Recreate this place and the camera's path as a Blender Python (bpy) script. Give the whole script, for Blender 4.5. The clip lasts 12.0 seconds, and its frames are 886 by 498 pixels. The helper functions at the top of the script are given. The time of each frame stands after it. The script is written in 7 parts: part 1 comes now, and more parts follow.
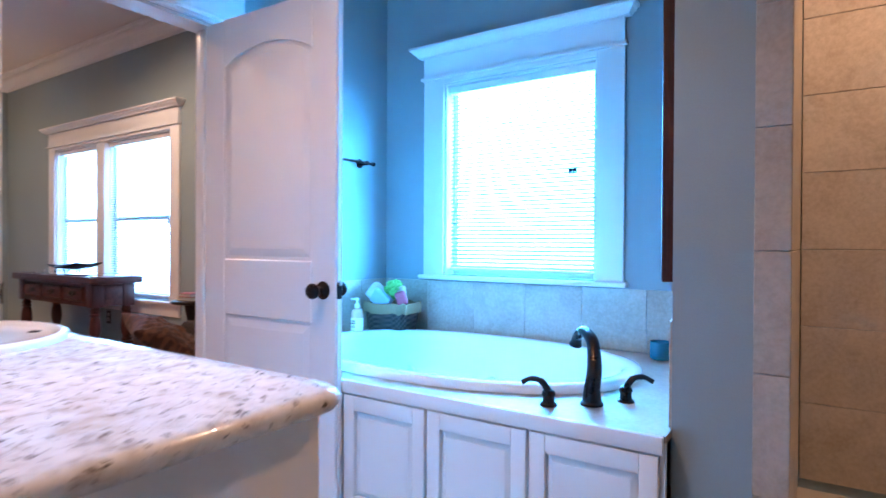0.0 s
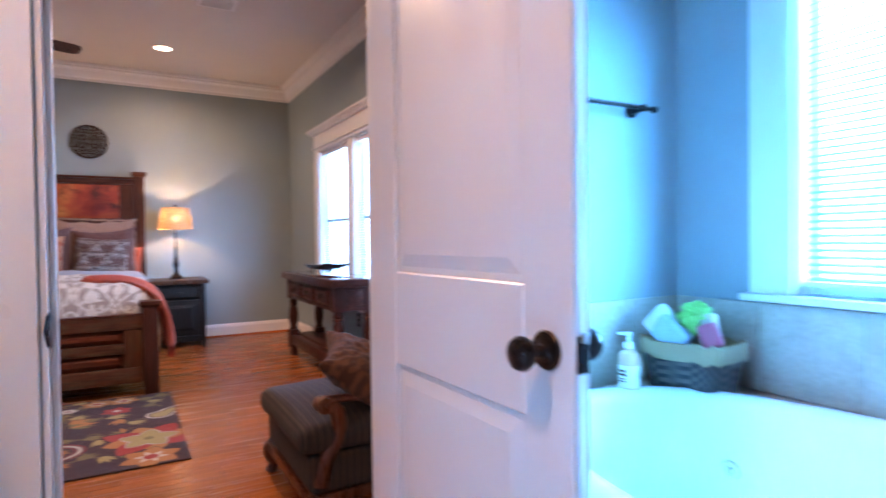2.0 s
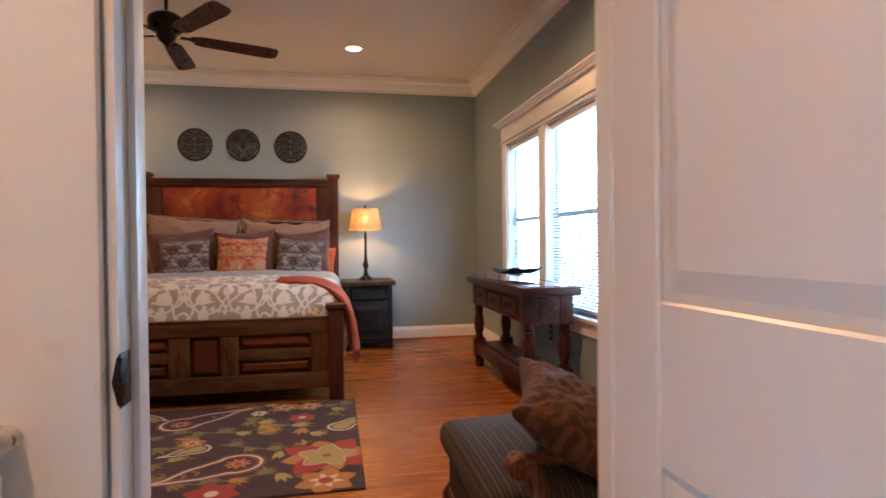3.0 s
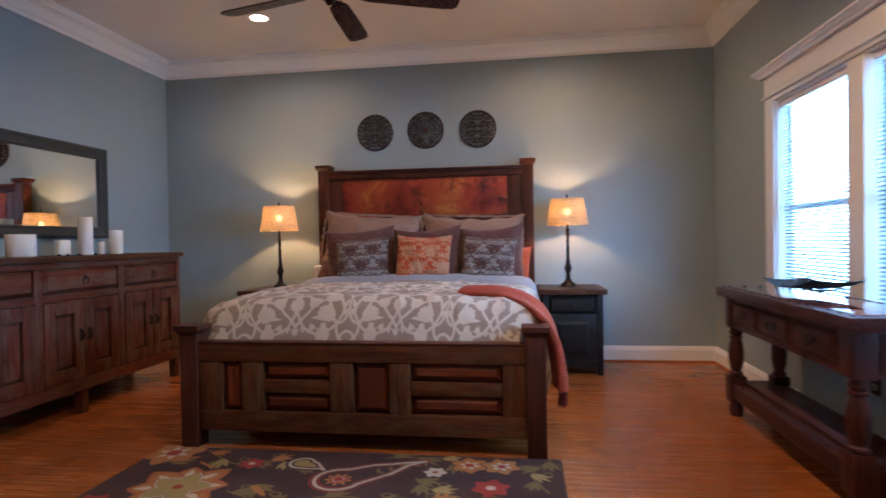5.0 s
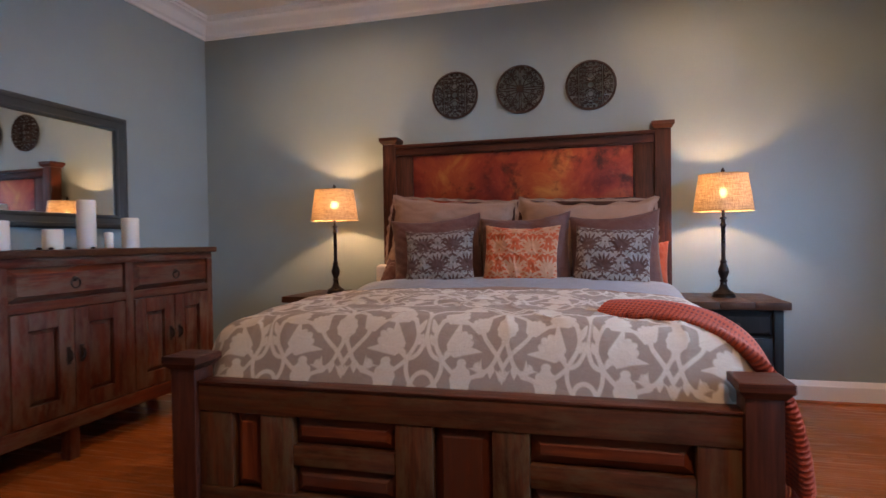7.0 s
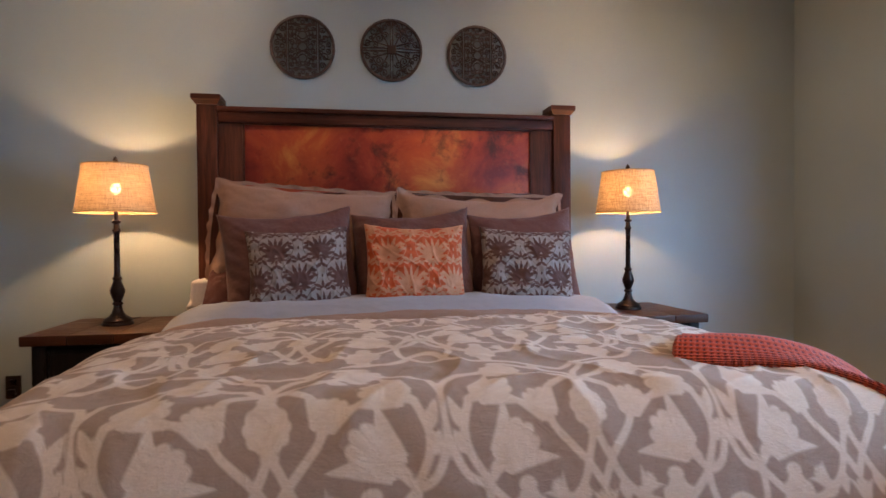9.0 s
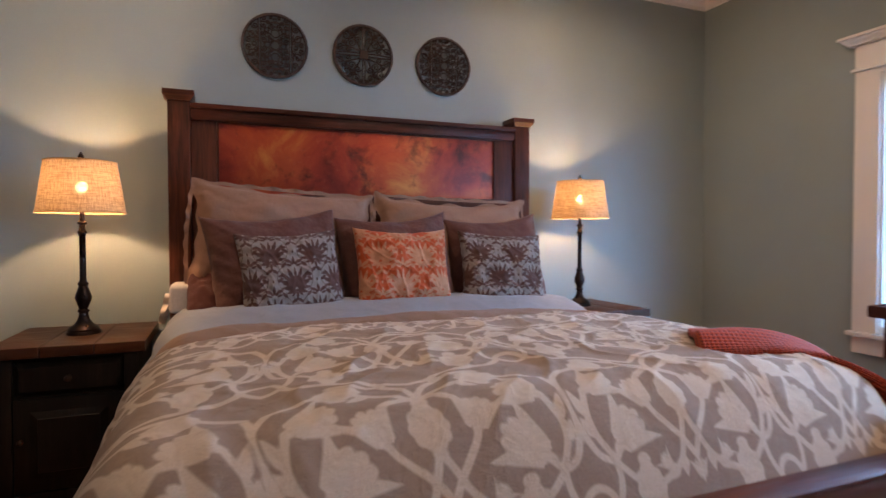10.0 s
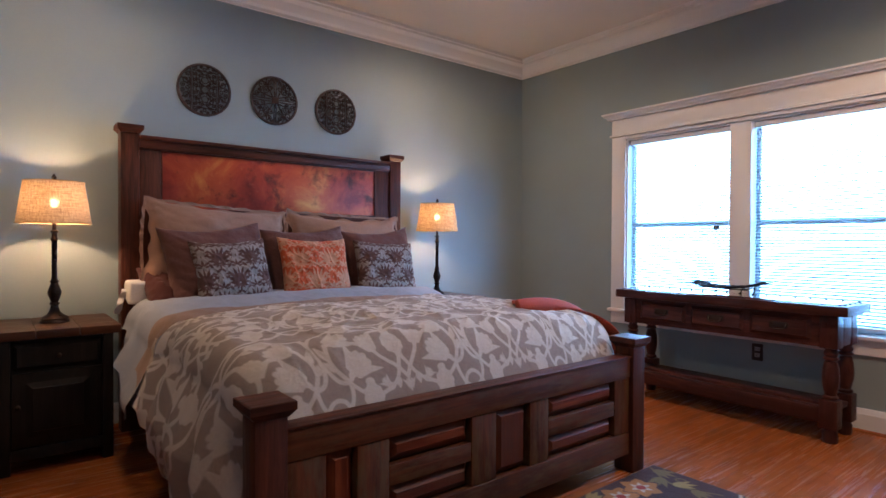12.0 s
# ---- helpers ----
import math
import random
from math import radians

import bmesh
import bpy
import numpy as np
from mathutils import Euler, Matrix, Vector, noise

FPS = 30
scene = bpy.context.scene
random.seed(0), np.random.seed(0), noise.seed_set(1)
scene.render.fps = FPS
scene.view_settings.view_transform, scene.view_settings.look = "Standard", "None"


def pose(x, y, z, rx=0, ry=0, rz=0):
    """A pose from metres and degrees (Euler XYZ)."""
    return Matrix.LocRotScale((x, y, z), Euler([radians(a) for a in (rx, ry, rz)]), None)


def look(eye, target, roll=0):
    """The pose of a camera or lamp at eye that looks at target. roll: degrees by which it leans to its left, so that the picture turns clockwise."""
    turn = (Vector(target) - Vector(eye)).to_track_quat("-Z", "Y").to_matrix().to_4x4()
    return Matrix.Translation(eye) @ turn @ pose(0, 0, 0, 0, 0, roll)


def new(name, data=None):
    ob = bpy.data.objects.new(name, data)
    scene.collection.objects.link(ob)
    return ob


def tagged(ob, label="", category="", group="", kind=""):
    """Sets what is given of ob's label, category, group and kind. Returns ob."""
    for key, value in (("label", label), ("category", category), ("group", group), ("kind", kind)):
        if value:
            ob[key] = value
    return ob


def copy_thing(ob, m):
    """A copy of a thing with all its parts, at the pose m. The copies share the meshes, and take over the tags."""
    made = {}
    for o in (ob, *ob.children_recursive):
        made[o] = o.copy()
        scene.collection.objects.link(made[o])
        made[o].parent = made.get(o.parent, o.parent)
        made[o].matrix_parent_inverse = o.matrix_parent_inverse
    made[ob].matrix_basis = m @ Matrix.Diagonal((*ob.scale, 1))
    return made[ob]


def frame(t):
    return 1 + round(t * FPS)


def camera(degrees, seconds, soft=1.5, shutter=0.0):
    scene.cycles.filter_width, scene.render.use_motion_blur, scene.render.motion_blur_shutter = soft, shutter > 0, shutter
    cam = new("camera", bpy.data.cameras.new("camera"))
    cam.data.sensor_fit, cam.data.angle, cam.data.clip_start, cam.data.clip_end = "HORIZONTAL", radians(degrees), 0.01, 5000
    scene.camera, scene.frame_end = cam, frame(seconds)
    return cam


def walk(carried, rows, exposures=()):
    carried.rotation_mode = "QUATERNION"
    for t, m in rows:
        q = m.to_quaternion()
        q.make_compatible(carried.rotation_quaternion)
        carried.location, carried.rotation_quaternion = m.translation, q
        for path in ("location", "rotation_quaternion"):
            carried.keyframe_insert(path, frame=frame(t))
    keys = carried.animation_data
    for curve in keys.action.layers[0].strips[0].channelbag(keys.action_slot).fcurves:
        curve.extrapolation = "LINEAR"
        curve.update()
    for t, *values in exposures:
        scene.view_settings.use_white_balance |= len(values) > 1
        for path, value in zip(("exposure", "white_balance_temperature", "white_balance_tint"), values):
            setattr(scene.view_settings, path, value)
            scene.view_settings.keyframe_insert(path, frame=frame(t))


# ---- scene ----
cam = camera(76.3, 12.0, 1.5, 0.5)
PATH = [
    (0, (1.506, 1.027, 1.098), (0.409, 2.699, 1.083), 0.3),
    (0.5, (1.325, 1.299, 1.114), (0.287, 3.008, 1.096), 0.0),
    (1, (1.128, 1.512, 1.113), (0.038, 3.189, 1.092), -0.1),
    (1.5, (0.943, 1.712, 1.119), (-0.47, 3.127, 1.089), -0.1),
    (2, (0.727, 1.909, 1.113), (-1.011, 2.898, 1.08), -0.7),
    (2.5, (0.453, 2.01, 1.117), (-1.444, 2.646, 1.092), -0.6),
    (2.9, (0.199, 2.05, 1.118), (-1.755, 2.476, 1.095), -0.6),
    (3.2, (0.049, 2.076, 1.121), (-1.925, 2.392, 1.098), -0.6),
    (4.8, (-0.868, 2.025, 1.141), (-2.859, 1.842, 1.115), -1.0),
    (5, (-0.994, 2.014, 1.141), (-2.975, 1.739, 1.113), -1.0),
    (5.5, (-1.3, 1.959, 1.128), (-3.257, 1.545, 1.101), -1.0),
    (6, (-1.612, 1.9, 1.122), (-3.544, 1.383, 1.091), -1.0),
    (6.5, (-1.897, 1.766, 1.109), (-3.817, 1.207, 1.078), -1.0),
    (8.5, (-2.916, 1.071, 1.098), (-4.913, 1.164, 1.073), -0.3),
    (9, (-3.101, 0.856, 1.117), (-5.073, 1.19, 1.086), -0.5),
    (9.5, (-3.17, 0.611, 1.126), (-5.105, 1.115, 1.094), -0.2),
    (10, (-3.106, 0.323, 1.163), (-4.965, 1.061, 1.113), -0.1),
    (10.5, (-2.892, 0.131, 1.137), (-4.667, 1.052, 1.096), 0.1),
    (11, (-2.711, -0.09, 1.138), (-4.411, 0.962, 1.1), 0.2),
    (11.5, (-2.485, -0.299, 1.14), (-4.096, 0.886, 1.111), 0.2),
    (12, (-2.301, -0.501, 1.175), (-3.869, 0.741, 1.149), 0.3),
]
EXPOSURES = [(0, 0.70, 5750, 19), (1, 0.71, 5900, 22), (2, 0.76, 6250, 26), (2.5, 0.77, 6900, 22), (2.9, 0.50, 8300, 19), (4.8, 0.33, 6200, 17), (6.5, 0.28, 6550, 18), (8.5, 0.33, 6700, 18), (9.5, 0.37, 6600, 17), (11, 0.41, 5800, 15), (12, 0.39, 5650, 15)]
walk(cam, [(t, look(eye, target, roll)) for t, eye, target, roll in PATH], EXPOSURES)

# ---- world, sun, large lights ----
world = bpy.data.worlds.new("sky")
scene.world = world
world.use_nodes = True
wn = world.node_tree
sky = wn.nodes.new("ShaderNodeTexSky")
sky.sky_type, sky.sun_disc = "NISHITA", False
sky.sun_elevation, sky.sun_rotation = radians(38), radians(150)
wn.links.new(sky.outputs[0], wn.nodes["Background"].inputs[0])
wn.nodes["Background"].inputs[1].default_value = 0.1


def lamp(name, kind, place, target, power, colour, size=0.1, size_y=None):
    data = bpy.data.lights.new(name, kind)
    data.energy, data.color = power, colour
    if kind == "AREA":
        data.size = size
        if size_y:
            data.shape, data.size_y = "RECTANGLE", size_y
    elif kind == "SUN":
        data.angle = size
    else:
        data.shadow_soft_size = size
    ob = new(name, data)
    ob.matrix_world = look(place, target)
    return ob


DAY = (0.27, 0.59, 1.0)
WARM = (1.0, 0.58, 0.28)
lamp("sun", "SUN", (0, 0, 20), (6, 10, 0), 2.0, (1, 0.95, 0.88), radians(0.5))
CEILING_Z = 3.008
# the sky's light, in the openings of the three windows
lamp("window_light_bath", "AREA", (0.175, 3.858, 1.47), (0.175, 0, 1.47), 178, (0.10, 0.48, 1.0), 0.88, 1.08)
lamp("window_light_bed_a", "AREA", (-4.69, 3.858, 1.33), (-4.69, 0, 1.33), 48, DAY, 0.86, 1.44)
lamp("window_light_bed_b", "AREA", (-3.565, 3.858, 1.33), (-3.565, 0, 1.33), 58, DAY, 1.06, 1.44)
LAMPS = [(-6.07, -0.25), (-6.07, 2.42)]
for lx, ly in LAMPS:
    lamp("bulb_light", "POINT", (lx, ly, 1.39), (lx, ly, 0), 15, WARM, 0.018)
CANS = [(-5.40, 2.29), (-5.42, -0.10), (-2.6, -0.10), (-2.6, 2.29)]
for (lx, ly), watts in zip(CANS, (50, 38, 30, 150)):
    lt = lamp("downlight", "SPOT", (lx, ly, CEILING_Z - 0.015), (lx, ly, 0), watts, (1.0, 0.65, 0.40), 0.06)
    lt.data.spot_size, lt.data.spot_blend = radians(168), 0.55
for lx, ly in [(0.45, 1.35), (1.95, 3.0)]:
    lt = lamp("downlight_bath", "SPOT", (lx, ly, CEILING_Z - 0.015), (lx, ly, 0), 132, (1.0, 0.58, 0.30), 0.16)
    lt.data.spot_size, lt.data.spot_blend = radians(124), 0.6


# ---- materials ----
class Nodes:
    """A node material in the making."""

    def __init__(self, name, colour=(0.5, 0.5, 0.5), rough=0.5, metal=0.0):
        self.mat = bpy.data.materials.new(name)
        self.mat.use_nodes = True
        self.tree = self.mat.node_tree
        self.bsdf = self.tree.nodes["Principled BSDF"]
        self.set("Base Color", (*colour, 1))
        self.set("Roughness", rough)
        self.set("Metallic", metal)

    def set(self, key, value):
        sock = self.bsdf.inputs[key]
        if isinstance(value, bpy.types.NodeSocket):
            self.tree.links.new(value, sock)
        else:
            sock.default_value = value

    def node(self, kind, **inputs):
        n = self.tree.nodes.new(kind)
        for key, value in inputs.items():
            k = int(key[1:]) if key[0] == "i" and key[1:].isdigit() else key.replace("_", " ")
            if isinstance(value, bpy.types.NodeSocket):
                self.tree.links.new(value, n.inputs[k])
            else:
                n.inputs[k].default_value = value
        return n

    def coords(self, scale=(1, 1, 1), kind="Object"):
        tc = self.tree.nodes.new("ShaderNodeTexCoord")
        mp = self.node("ShaderNodeMapping", Vector=tc.outputs[kind])
        mp.inputs["Scale"].default_value = scale
        return mp.outputs[0]

    def noise(self, scale, detail=4, vec=None, rough=0.6, dist=0.0):
        n = self.node("ShaderNodeTexNoise", Scale=scale, Detail=detail, Roughness=rough, Distortion=dist)
        self.tree.links.new(vec if vec else self.coords(), n.inputs["Vector"])
        return n.outputs[0]

    def math(self, op, a, b=0.0, c=None):
        n = self.tree.nodes.new("ShaderNodeMath")
        n.operation = op
        for i, v in enumerate((a, b) if c is None else (a, b, c)):
            if isinstance(v, bpy.types.NodeSocket):
                self.tree.links.new(v, n.inputs[i])
            else:
                n.inputs[i].default_value = v
        return n.outputs[0]

    def ramp(self, fac, *stops):
        n = self.node("ShaderNodeValToRGB", Fac=fac)
        while len(n.color_ramp.elements) < len(stops):
            n.color_ramp.elements.new(0.5)
        for e, (p, c) in zip(n.color_ramp.elements, stops):
            e.position, e.color = p, (*c, 1)
        return n.outputs[0]

    def mix(self, fac, a, b, blend="MIX"):
        n = self.tree.nodes.new("ShaderNodeMix")
        n.data_type, n.blend_type = "RGBA", blend
        for i, v in ((0, fac), (6, a), (7, b)):
            if isinstance(v, bpy.types.NodeSocket):
                self.tree.links.new(v, n.inputs[i])
            else:
                n.inputs[i].default_value = v if i == 0 else (*v, 1)
        return n.outputs[2]

    def span(self, v, a, b, c=0.0, d=1.0):
        n = self.node("ShaderNodeMapRange", i0=v, i1=a, i2=b, i3=c, i4=d)
        return n.outputs[0]

    def bump(self, height, strength=0.3, distance=0.01):
        n = self.node("ShaderNodeBump", Strength=strength, Distance=distance, Height=height)
        self.set("Normal", n.outputs[0])

    def attr(self, name):
        n = self.tree.nodes.new("ShaderNodeAttribute")
        n.attribute_name = name
        return n.outputs["Fac"]

    def random(self):
        return self.tree.nodes.new("ShaderNodeObjectInfo").outputs["Random"]


def paint(name, colour, rough=0.5, grain=0.06, bump=0.08, scale=180, kind="Object"):
    m = Nodes(name, colour, rough)
    v = m.coords(kind=kind)
    big, fine = m.noise(1.3, 3, v), m.noise(scale, 2, v)
    dark = tuple(c * (1 - grain * 1.6) for c in colour)
    lite = tuple(min(1, c * (1 + grain)) for c in colour)
    m.set("Base Color", m.ramp(m.math("MULTIPLY_ADD", fine, 0.25, m.math("MULTIPLY", big, 0.75)), (0.3, dark), (0.7, lite)))
    m.set("Roughness", m.span(big, 0.3, 0.7, rough - 0.05, rough + 0.06))
    m.bump(fine, bump, 0.004)
    return m.mat


def wood(name, dark, mid, light, rough=0.45, axis=0, worn=None, scale=1.0, worn_at=0.6, island=False, relief=0.45, contrast=1.0, stretch=0.9):
    """Grain runs along the axis given; worn: colour of old paint left in patches."""
    m = Nodes(name, mid, rough)
    sc = [14 * scale] * 3
    sc[axis] = stretch * scale
    v = m.coords(sc)
    chance = m.tree.nodes.new("ShaderNodeNewGeometry").outputs["Random Per Island"] if island else m.random()
    shift = m.math("MULTIPLY", chance, 40)
    vv = m.node("ShaderNodeVectorMath", i0=v)
    m.tree.links.new(shift, vv.inputs[1])
    v = vv.outputs[0]
    g1, g2 = m.noise(1.6, 6, v, 0.65, 1.2), m.noise(7, 4, v, 0.6)
    blot = m.noise(2.6 * scale, 3, m.coords())
    f = m.math("MULTIPLY_ADD", g2, 0.35, m.math("MULTIPLY", g1, 0.65))
    col = m.ramp(f, (0.5 - 0.22 / contrast, dark), (0.5, mid), (0.5 + 0.24 / contrast, light))
    col = m.mix(m.span(blot, 0.42, 0.68, 0, 0.6), col, tuple(c * 0.5 for c in dark))
    if worn:
        patch = m.noise(5 * scale, 8, m.coords([3.5 if i != axis else 1.0 for i in range(3)]), 0.72)
        col = m.mix(m.span(patch, worn_at - 0.08, worn_at + 0.08, 0, 0.75), col, worn)
    col = m.mix(m.span(chance, 0, 1, 0, 0.42), col, tuple(c * 0.5 for c in mid))
    m.set("Base Color", col)
    m.set("Roughness", m.span(g2, 0.3, 0.7, rough - 0.1, rough + 0.12))
    m.set("Specular IOR Level", 0.22 if rough > 0.3 else 0.4)
    m.bump(f, relief, 0.005)
    return m.mat


def metal(name, colour, rough=0.35, dirt=(0.01, 0.01, 0.01), amount=0.5, is_metal=0.9):
    m = Nodes(name, colour, rough, is_metal)
    n, f = m.noise(18, 5), m.noise(160, 2)
    m.set("Base Color", m.mix(m.span(n, 0.45, 0.7, 0, amount), colour, dirt))
    m.set("Roughness", m.span(n, 0.3, 0.7, rough - 0.08, rough + 0.15))
    m.bump(f, 0.1, 0.002)
    return m.mat


def cloth(name, colour, other=None, rough=0.9, weave=900, attr=None, soft=0.002, quilt=0.0, sheen=0.08, crinkle=0.0):
    """Woven cloth; attr: a signed distance that parts the two colours of its pattern."""
    m = Nodes(name, colour, rough)
    v = m.coords()
    n1 = m.noise(2.2, 4, v)
    wx = m.noise(1.0, 2, m.coords((weave, weave / 12, weave / 12)))
    wy = m.noise(1.0, 2, m.coords((weave / 12, weave, weave)))
    th = m.math("MULTIPLY", m.math("ADD", wx, wy), 0.5)
    col = colour
    if attr:
        edge = m.math("MULTIPLY_ADD", th, 0.0015, m.attr(attr))
        col = m.mix(m.span(edge, -soft, soft), other, colour)
    else:
        col = m.mix(0.0, colour, colour)
    col = m.mix(m.span(th, 0.3, 0.7, 0.22, 0.0), col, (0.02, 0.015, 0.012))
    col = m.mix(m.span(n1, 0.35, 0.7, 0, 0.12), col, tuple(c * 0.5 for c in colour))
    m.set("Base Color", col)
    m.set("Sheen Weight", sheen)
    m.set("Specular IOR Level", 0.2)
    h = th
    if quilt:
        w = m.tree.nodes.new("ShaderNodeTexVoronoi")
        w.inputs["Scale"].default_value = quilt
        m.tree.links.new(v, w.inputs["Vector"])
        h = m.math("ADD", th, m.math("MULTIPLY", w.outputs["Distance"], 2.5))
    if crinkle:
        cr = m.noise(crinkle, 5, v, 0.6, 0.8)
        h = m.math("ADD", h, m.math("MULTIPLY", cr, 4.0))
    m.bump(h, 0.35, 0.003 if not crinkle else 0.006)
    return m.mat


WALL = paint("wall_paint", (0.275, 0.338, 0.345), 0.62, 0.05, 0.12, kind="Object")
WHITE = paint("white_trim_paint", (0.78, 0.765, 0.74), 0.32, 0.02, 0.03)
DOORWHITE = paint("white_door_paint", (0.76, 0.73, 0.72), 0.35, 0.02, 0.10, 90)
CEIL = paint("ceiling_paint", (0.68, 0.64, 0.59), 0.85, 0.03, 0.15)
OAK = wood("oak_floor", (0.23, 0.060, 0.014), (0.39, 0.112, 0.026), (0.50, 0.175, 0.044), 0.22, 1, scale=0.9, relief=0.05, contrast=0.42, stretch=0.3)
OAK_ISLAND = wood("oak_floor_far", (0.23, 0.060, 0.014), (0.39, 0.112, 0.026), (0.50, 0.175, 0.044), 0.22, 1, scale=0.9, island=True, relief=0.05, contrast=0.42, stretch=0.3)
RED_WOOD = wood("red_brown_wood", (0.025, 0.007, 0.004), (0.078, 0.021, 0.011), (0.135, 0.038, 0.018), 0.42, 2, contrast=1.7)
RED_WOOD_Y = wood("red_brown_wood_rail", (0.025, 0.007, 0.004), (0.078, 0.021, 0.011), (0.135, 0.038, 0.018), 0.42, 1, contrast=1.7)
OLD_Y = wood("reclaimed_wood_rail", (0.035, 0.009, 0.003), (0.11, 0.030, 0.010), (0.19, 0.058, 0.020), 0.6, 1, (0.11, 0.068, 0.028), 1.1, 0.54, contrast=1.7)
OLD_Z = wood("reclaimed_wood_stile", (0.035, 0.009, 0.003), (0.11, 0.030, 0.010), (0.185, 0.058, 0.020), 0.6, 2, (0.11, 0.070, 0.030), 1.1, 0.53, contrast=1.7)
PANEL_RED = wood("old_red_panel", (0.06, 0.010, 0.004), (0.17, 0.034, 0.010), (0.34, 0.085, 0.022), 0.5, 2, (0.06, 0.026, 0.014), 0.6, 0.55, contrast=1.3)
PANEL_RED_Y = wood("old_red_panel_rail", (0.06, 0.010, 0.004), (0.17, 0.034, 0.010), (0.34, 0.085, 0.022), 0.5, 1, (0.06, 0.026, 0.014), 0.6, 0.55, contrast=1.3)
DRESS_X = wood("dresser_wood_rail", (0.05, 0.010, 0.005), (0.115, 0.022, 0.009), (0.20, 0.045, 0.016), 0.5, 0, (0.14, 0.095, 0.068), 0.9, 0.52, contrast=1.7)
DRESS_Z = wood("dresser_wood_stile", (0.045, 0.010, 0.005), (0.10, 0.020, 0.009), (0.175, 0.040, 0.015), 0.5, 2, (0.135, 0.095, 0.070), 0.9, 0.515, contrast=1.7)
BLACK_WOOD = wood("black_wood", (0.006, 0.006, 0.006), (0.013, 0.012, 0.011), (0.03, 0.025, 0.02), 0.45, 2, (0.05, 0.025, 0.015), 1.0, 0.68)
NS_TOP = wood("nightstand_top_wood", (0.025, 0.008, 0.004), (0.07, 0.025, 0.011), (0.13, 0.05, 0.023), 0.4, 1)
CONSOLE = wood("console_wood", (0.025, 0.008, 0.006), (0.075, 0.024, 0.018), (0.15, 0.052, 0.036), 0.36, 0, contrast=1.7)
CONSOLE_Z = wood("console_leg_wood", (0.025, 0.008, 0.006), (0.08, 0.024, 0.018), (0.14, 0.046, 0.032), 0.36, 2)
CHAIRWOOD = wood("chair_wood", (0.035, 0.009, 0.004), (0.10, 0.028, 0.011), (0.17, 0.055, 0.022), 0.3, 2)
FANWOOD = wood("fan_blade_wood", (0.02, 0.007, 0.005), (0.06, 0.018, 0.012), (0.10, 0.032, 0.02), 0.3, 0)
BRONZE = metal("oil_rubbed_bronze", (0.035, 0.026, 0.024), 0.28, (0.012, 0.008, 0.008), 0.5)
IRON = metal("dark_iron", (0.030, 0.022, 0.018), 0.55, (0.06, 0.028, 0.014), 0.6, 0.6)
PLATE_IRON = metal("brown_iron", (0.052, 0.035, 0.030), 0.6, (0.04, 0.018, 0.012), 0.6, 0.4)
STEEL = metal("steel", (0.55, 0.55, 0.55), 0.3, (0.2, 0.2, 0.2), 0.3)
FRAMEGREY = paint("mirror_frame_paint", (0.035, 0.045, 0.048), 0.42, 0.15, 0.1, 60)
CERAMIC = paint("white_acrylic", (0.80, 0.80, 0.80), 0.10, 0.01, 0.0)
WAX = Nodes("candle_wax", (0.78, 0.72, 0.63), 0.45)
WAX.set("Subsurface Weight", 0.3)
WAX.set("Subsurface Radius", (0.03, 0.02, 0.012))
WAX.bump(WAX.noise(40, 3), 0.1, 0.004)
WAX = WAX.mat
MIRROR = Nodes("mirror_glass", (0.86, 0.88, 0.87), 0.015, 1.0).mat
GLASS = Nodes("window_glass", (1, 1, 1), 0.0)
GLASS.set("Transmission Weight", 1.0)
GLASS.set("IOR", 1.02)
GLASS = GLASS.mat
SLAT = Nodes("blind_slat", (0.25, 0.34, 0.38), 0.5)
SLAT.set("Transmission Weight", 0.0)
SLAT.bump(SLAT.noise(60, 2), 0.05, 0.002)
tr = SLAT.node("ShaderNodeBsdfTranslucent", Color=(0.5, 0.56, 0.6, 1))
mx = SLAT.node("ShaderNodeMixShader", Fac=0.02, i1=SLAT.bsdf.outputs[0], i2=tr.outputs[0])
SLAT.tree.links.new(mx.outputs[0], SLAT.tree.nodes["Material Output"].inputs[0])
SLAT = SLAT.mat


def tile_material(name, a, b, rough=0.38):
    m = Nodes(name, a, rough)
    v = m.coords(kind="Object")
    vv = m.node("ShaderNodeVectorMath", i0=v)
    m.tree.links.new(m.math("MULTIPLY", m.random(), 30), vv.inputs[1])
    n1, n2 = m.noise(5, 8, vv.outputs[0], 0.7, 0.6), m.noise(60, 4, vv.outputs[0])
    col = m.ramp(m.math("MULTIPLY_ADD", n2, 0.4, m.math("MULTIPLY", n1, 0.6)), (0.36, b), (0.62, a))
    col = m.mix(m.span(m.random(), 0, 1, 0, 0.10), col, b)
    m.set("Base Color", col)
    m.bump(n2, 0.12, 0.003)
    return m.mat


TILE = tile_material("beige_tile", (0.52, 0.455, 0.375), (0.36, 0.30, 0.235))
GROUT = paint("grout", (0.40, 0.345, 0.28), 0.9, 0.1, 0.3, 200)

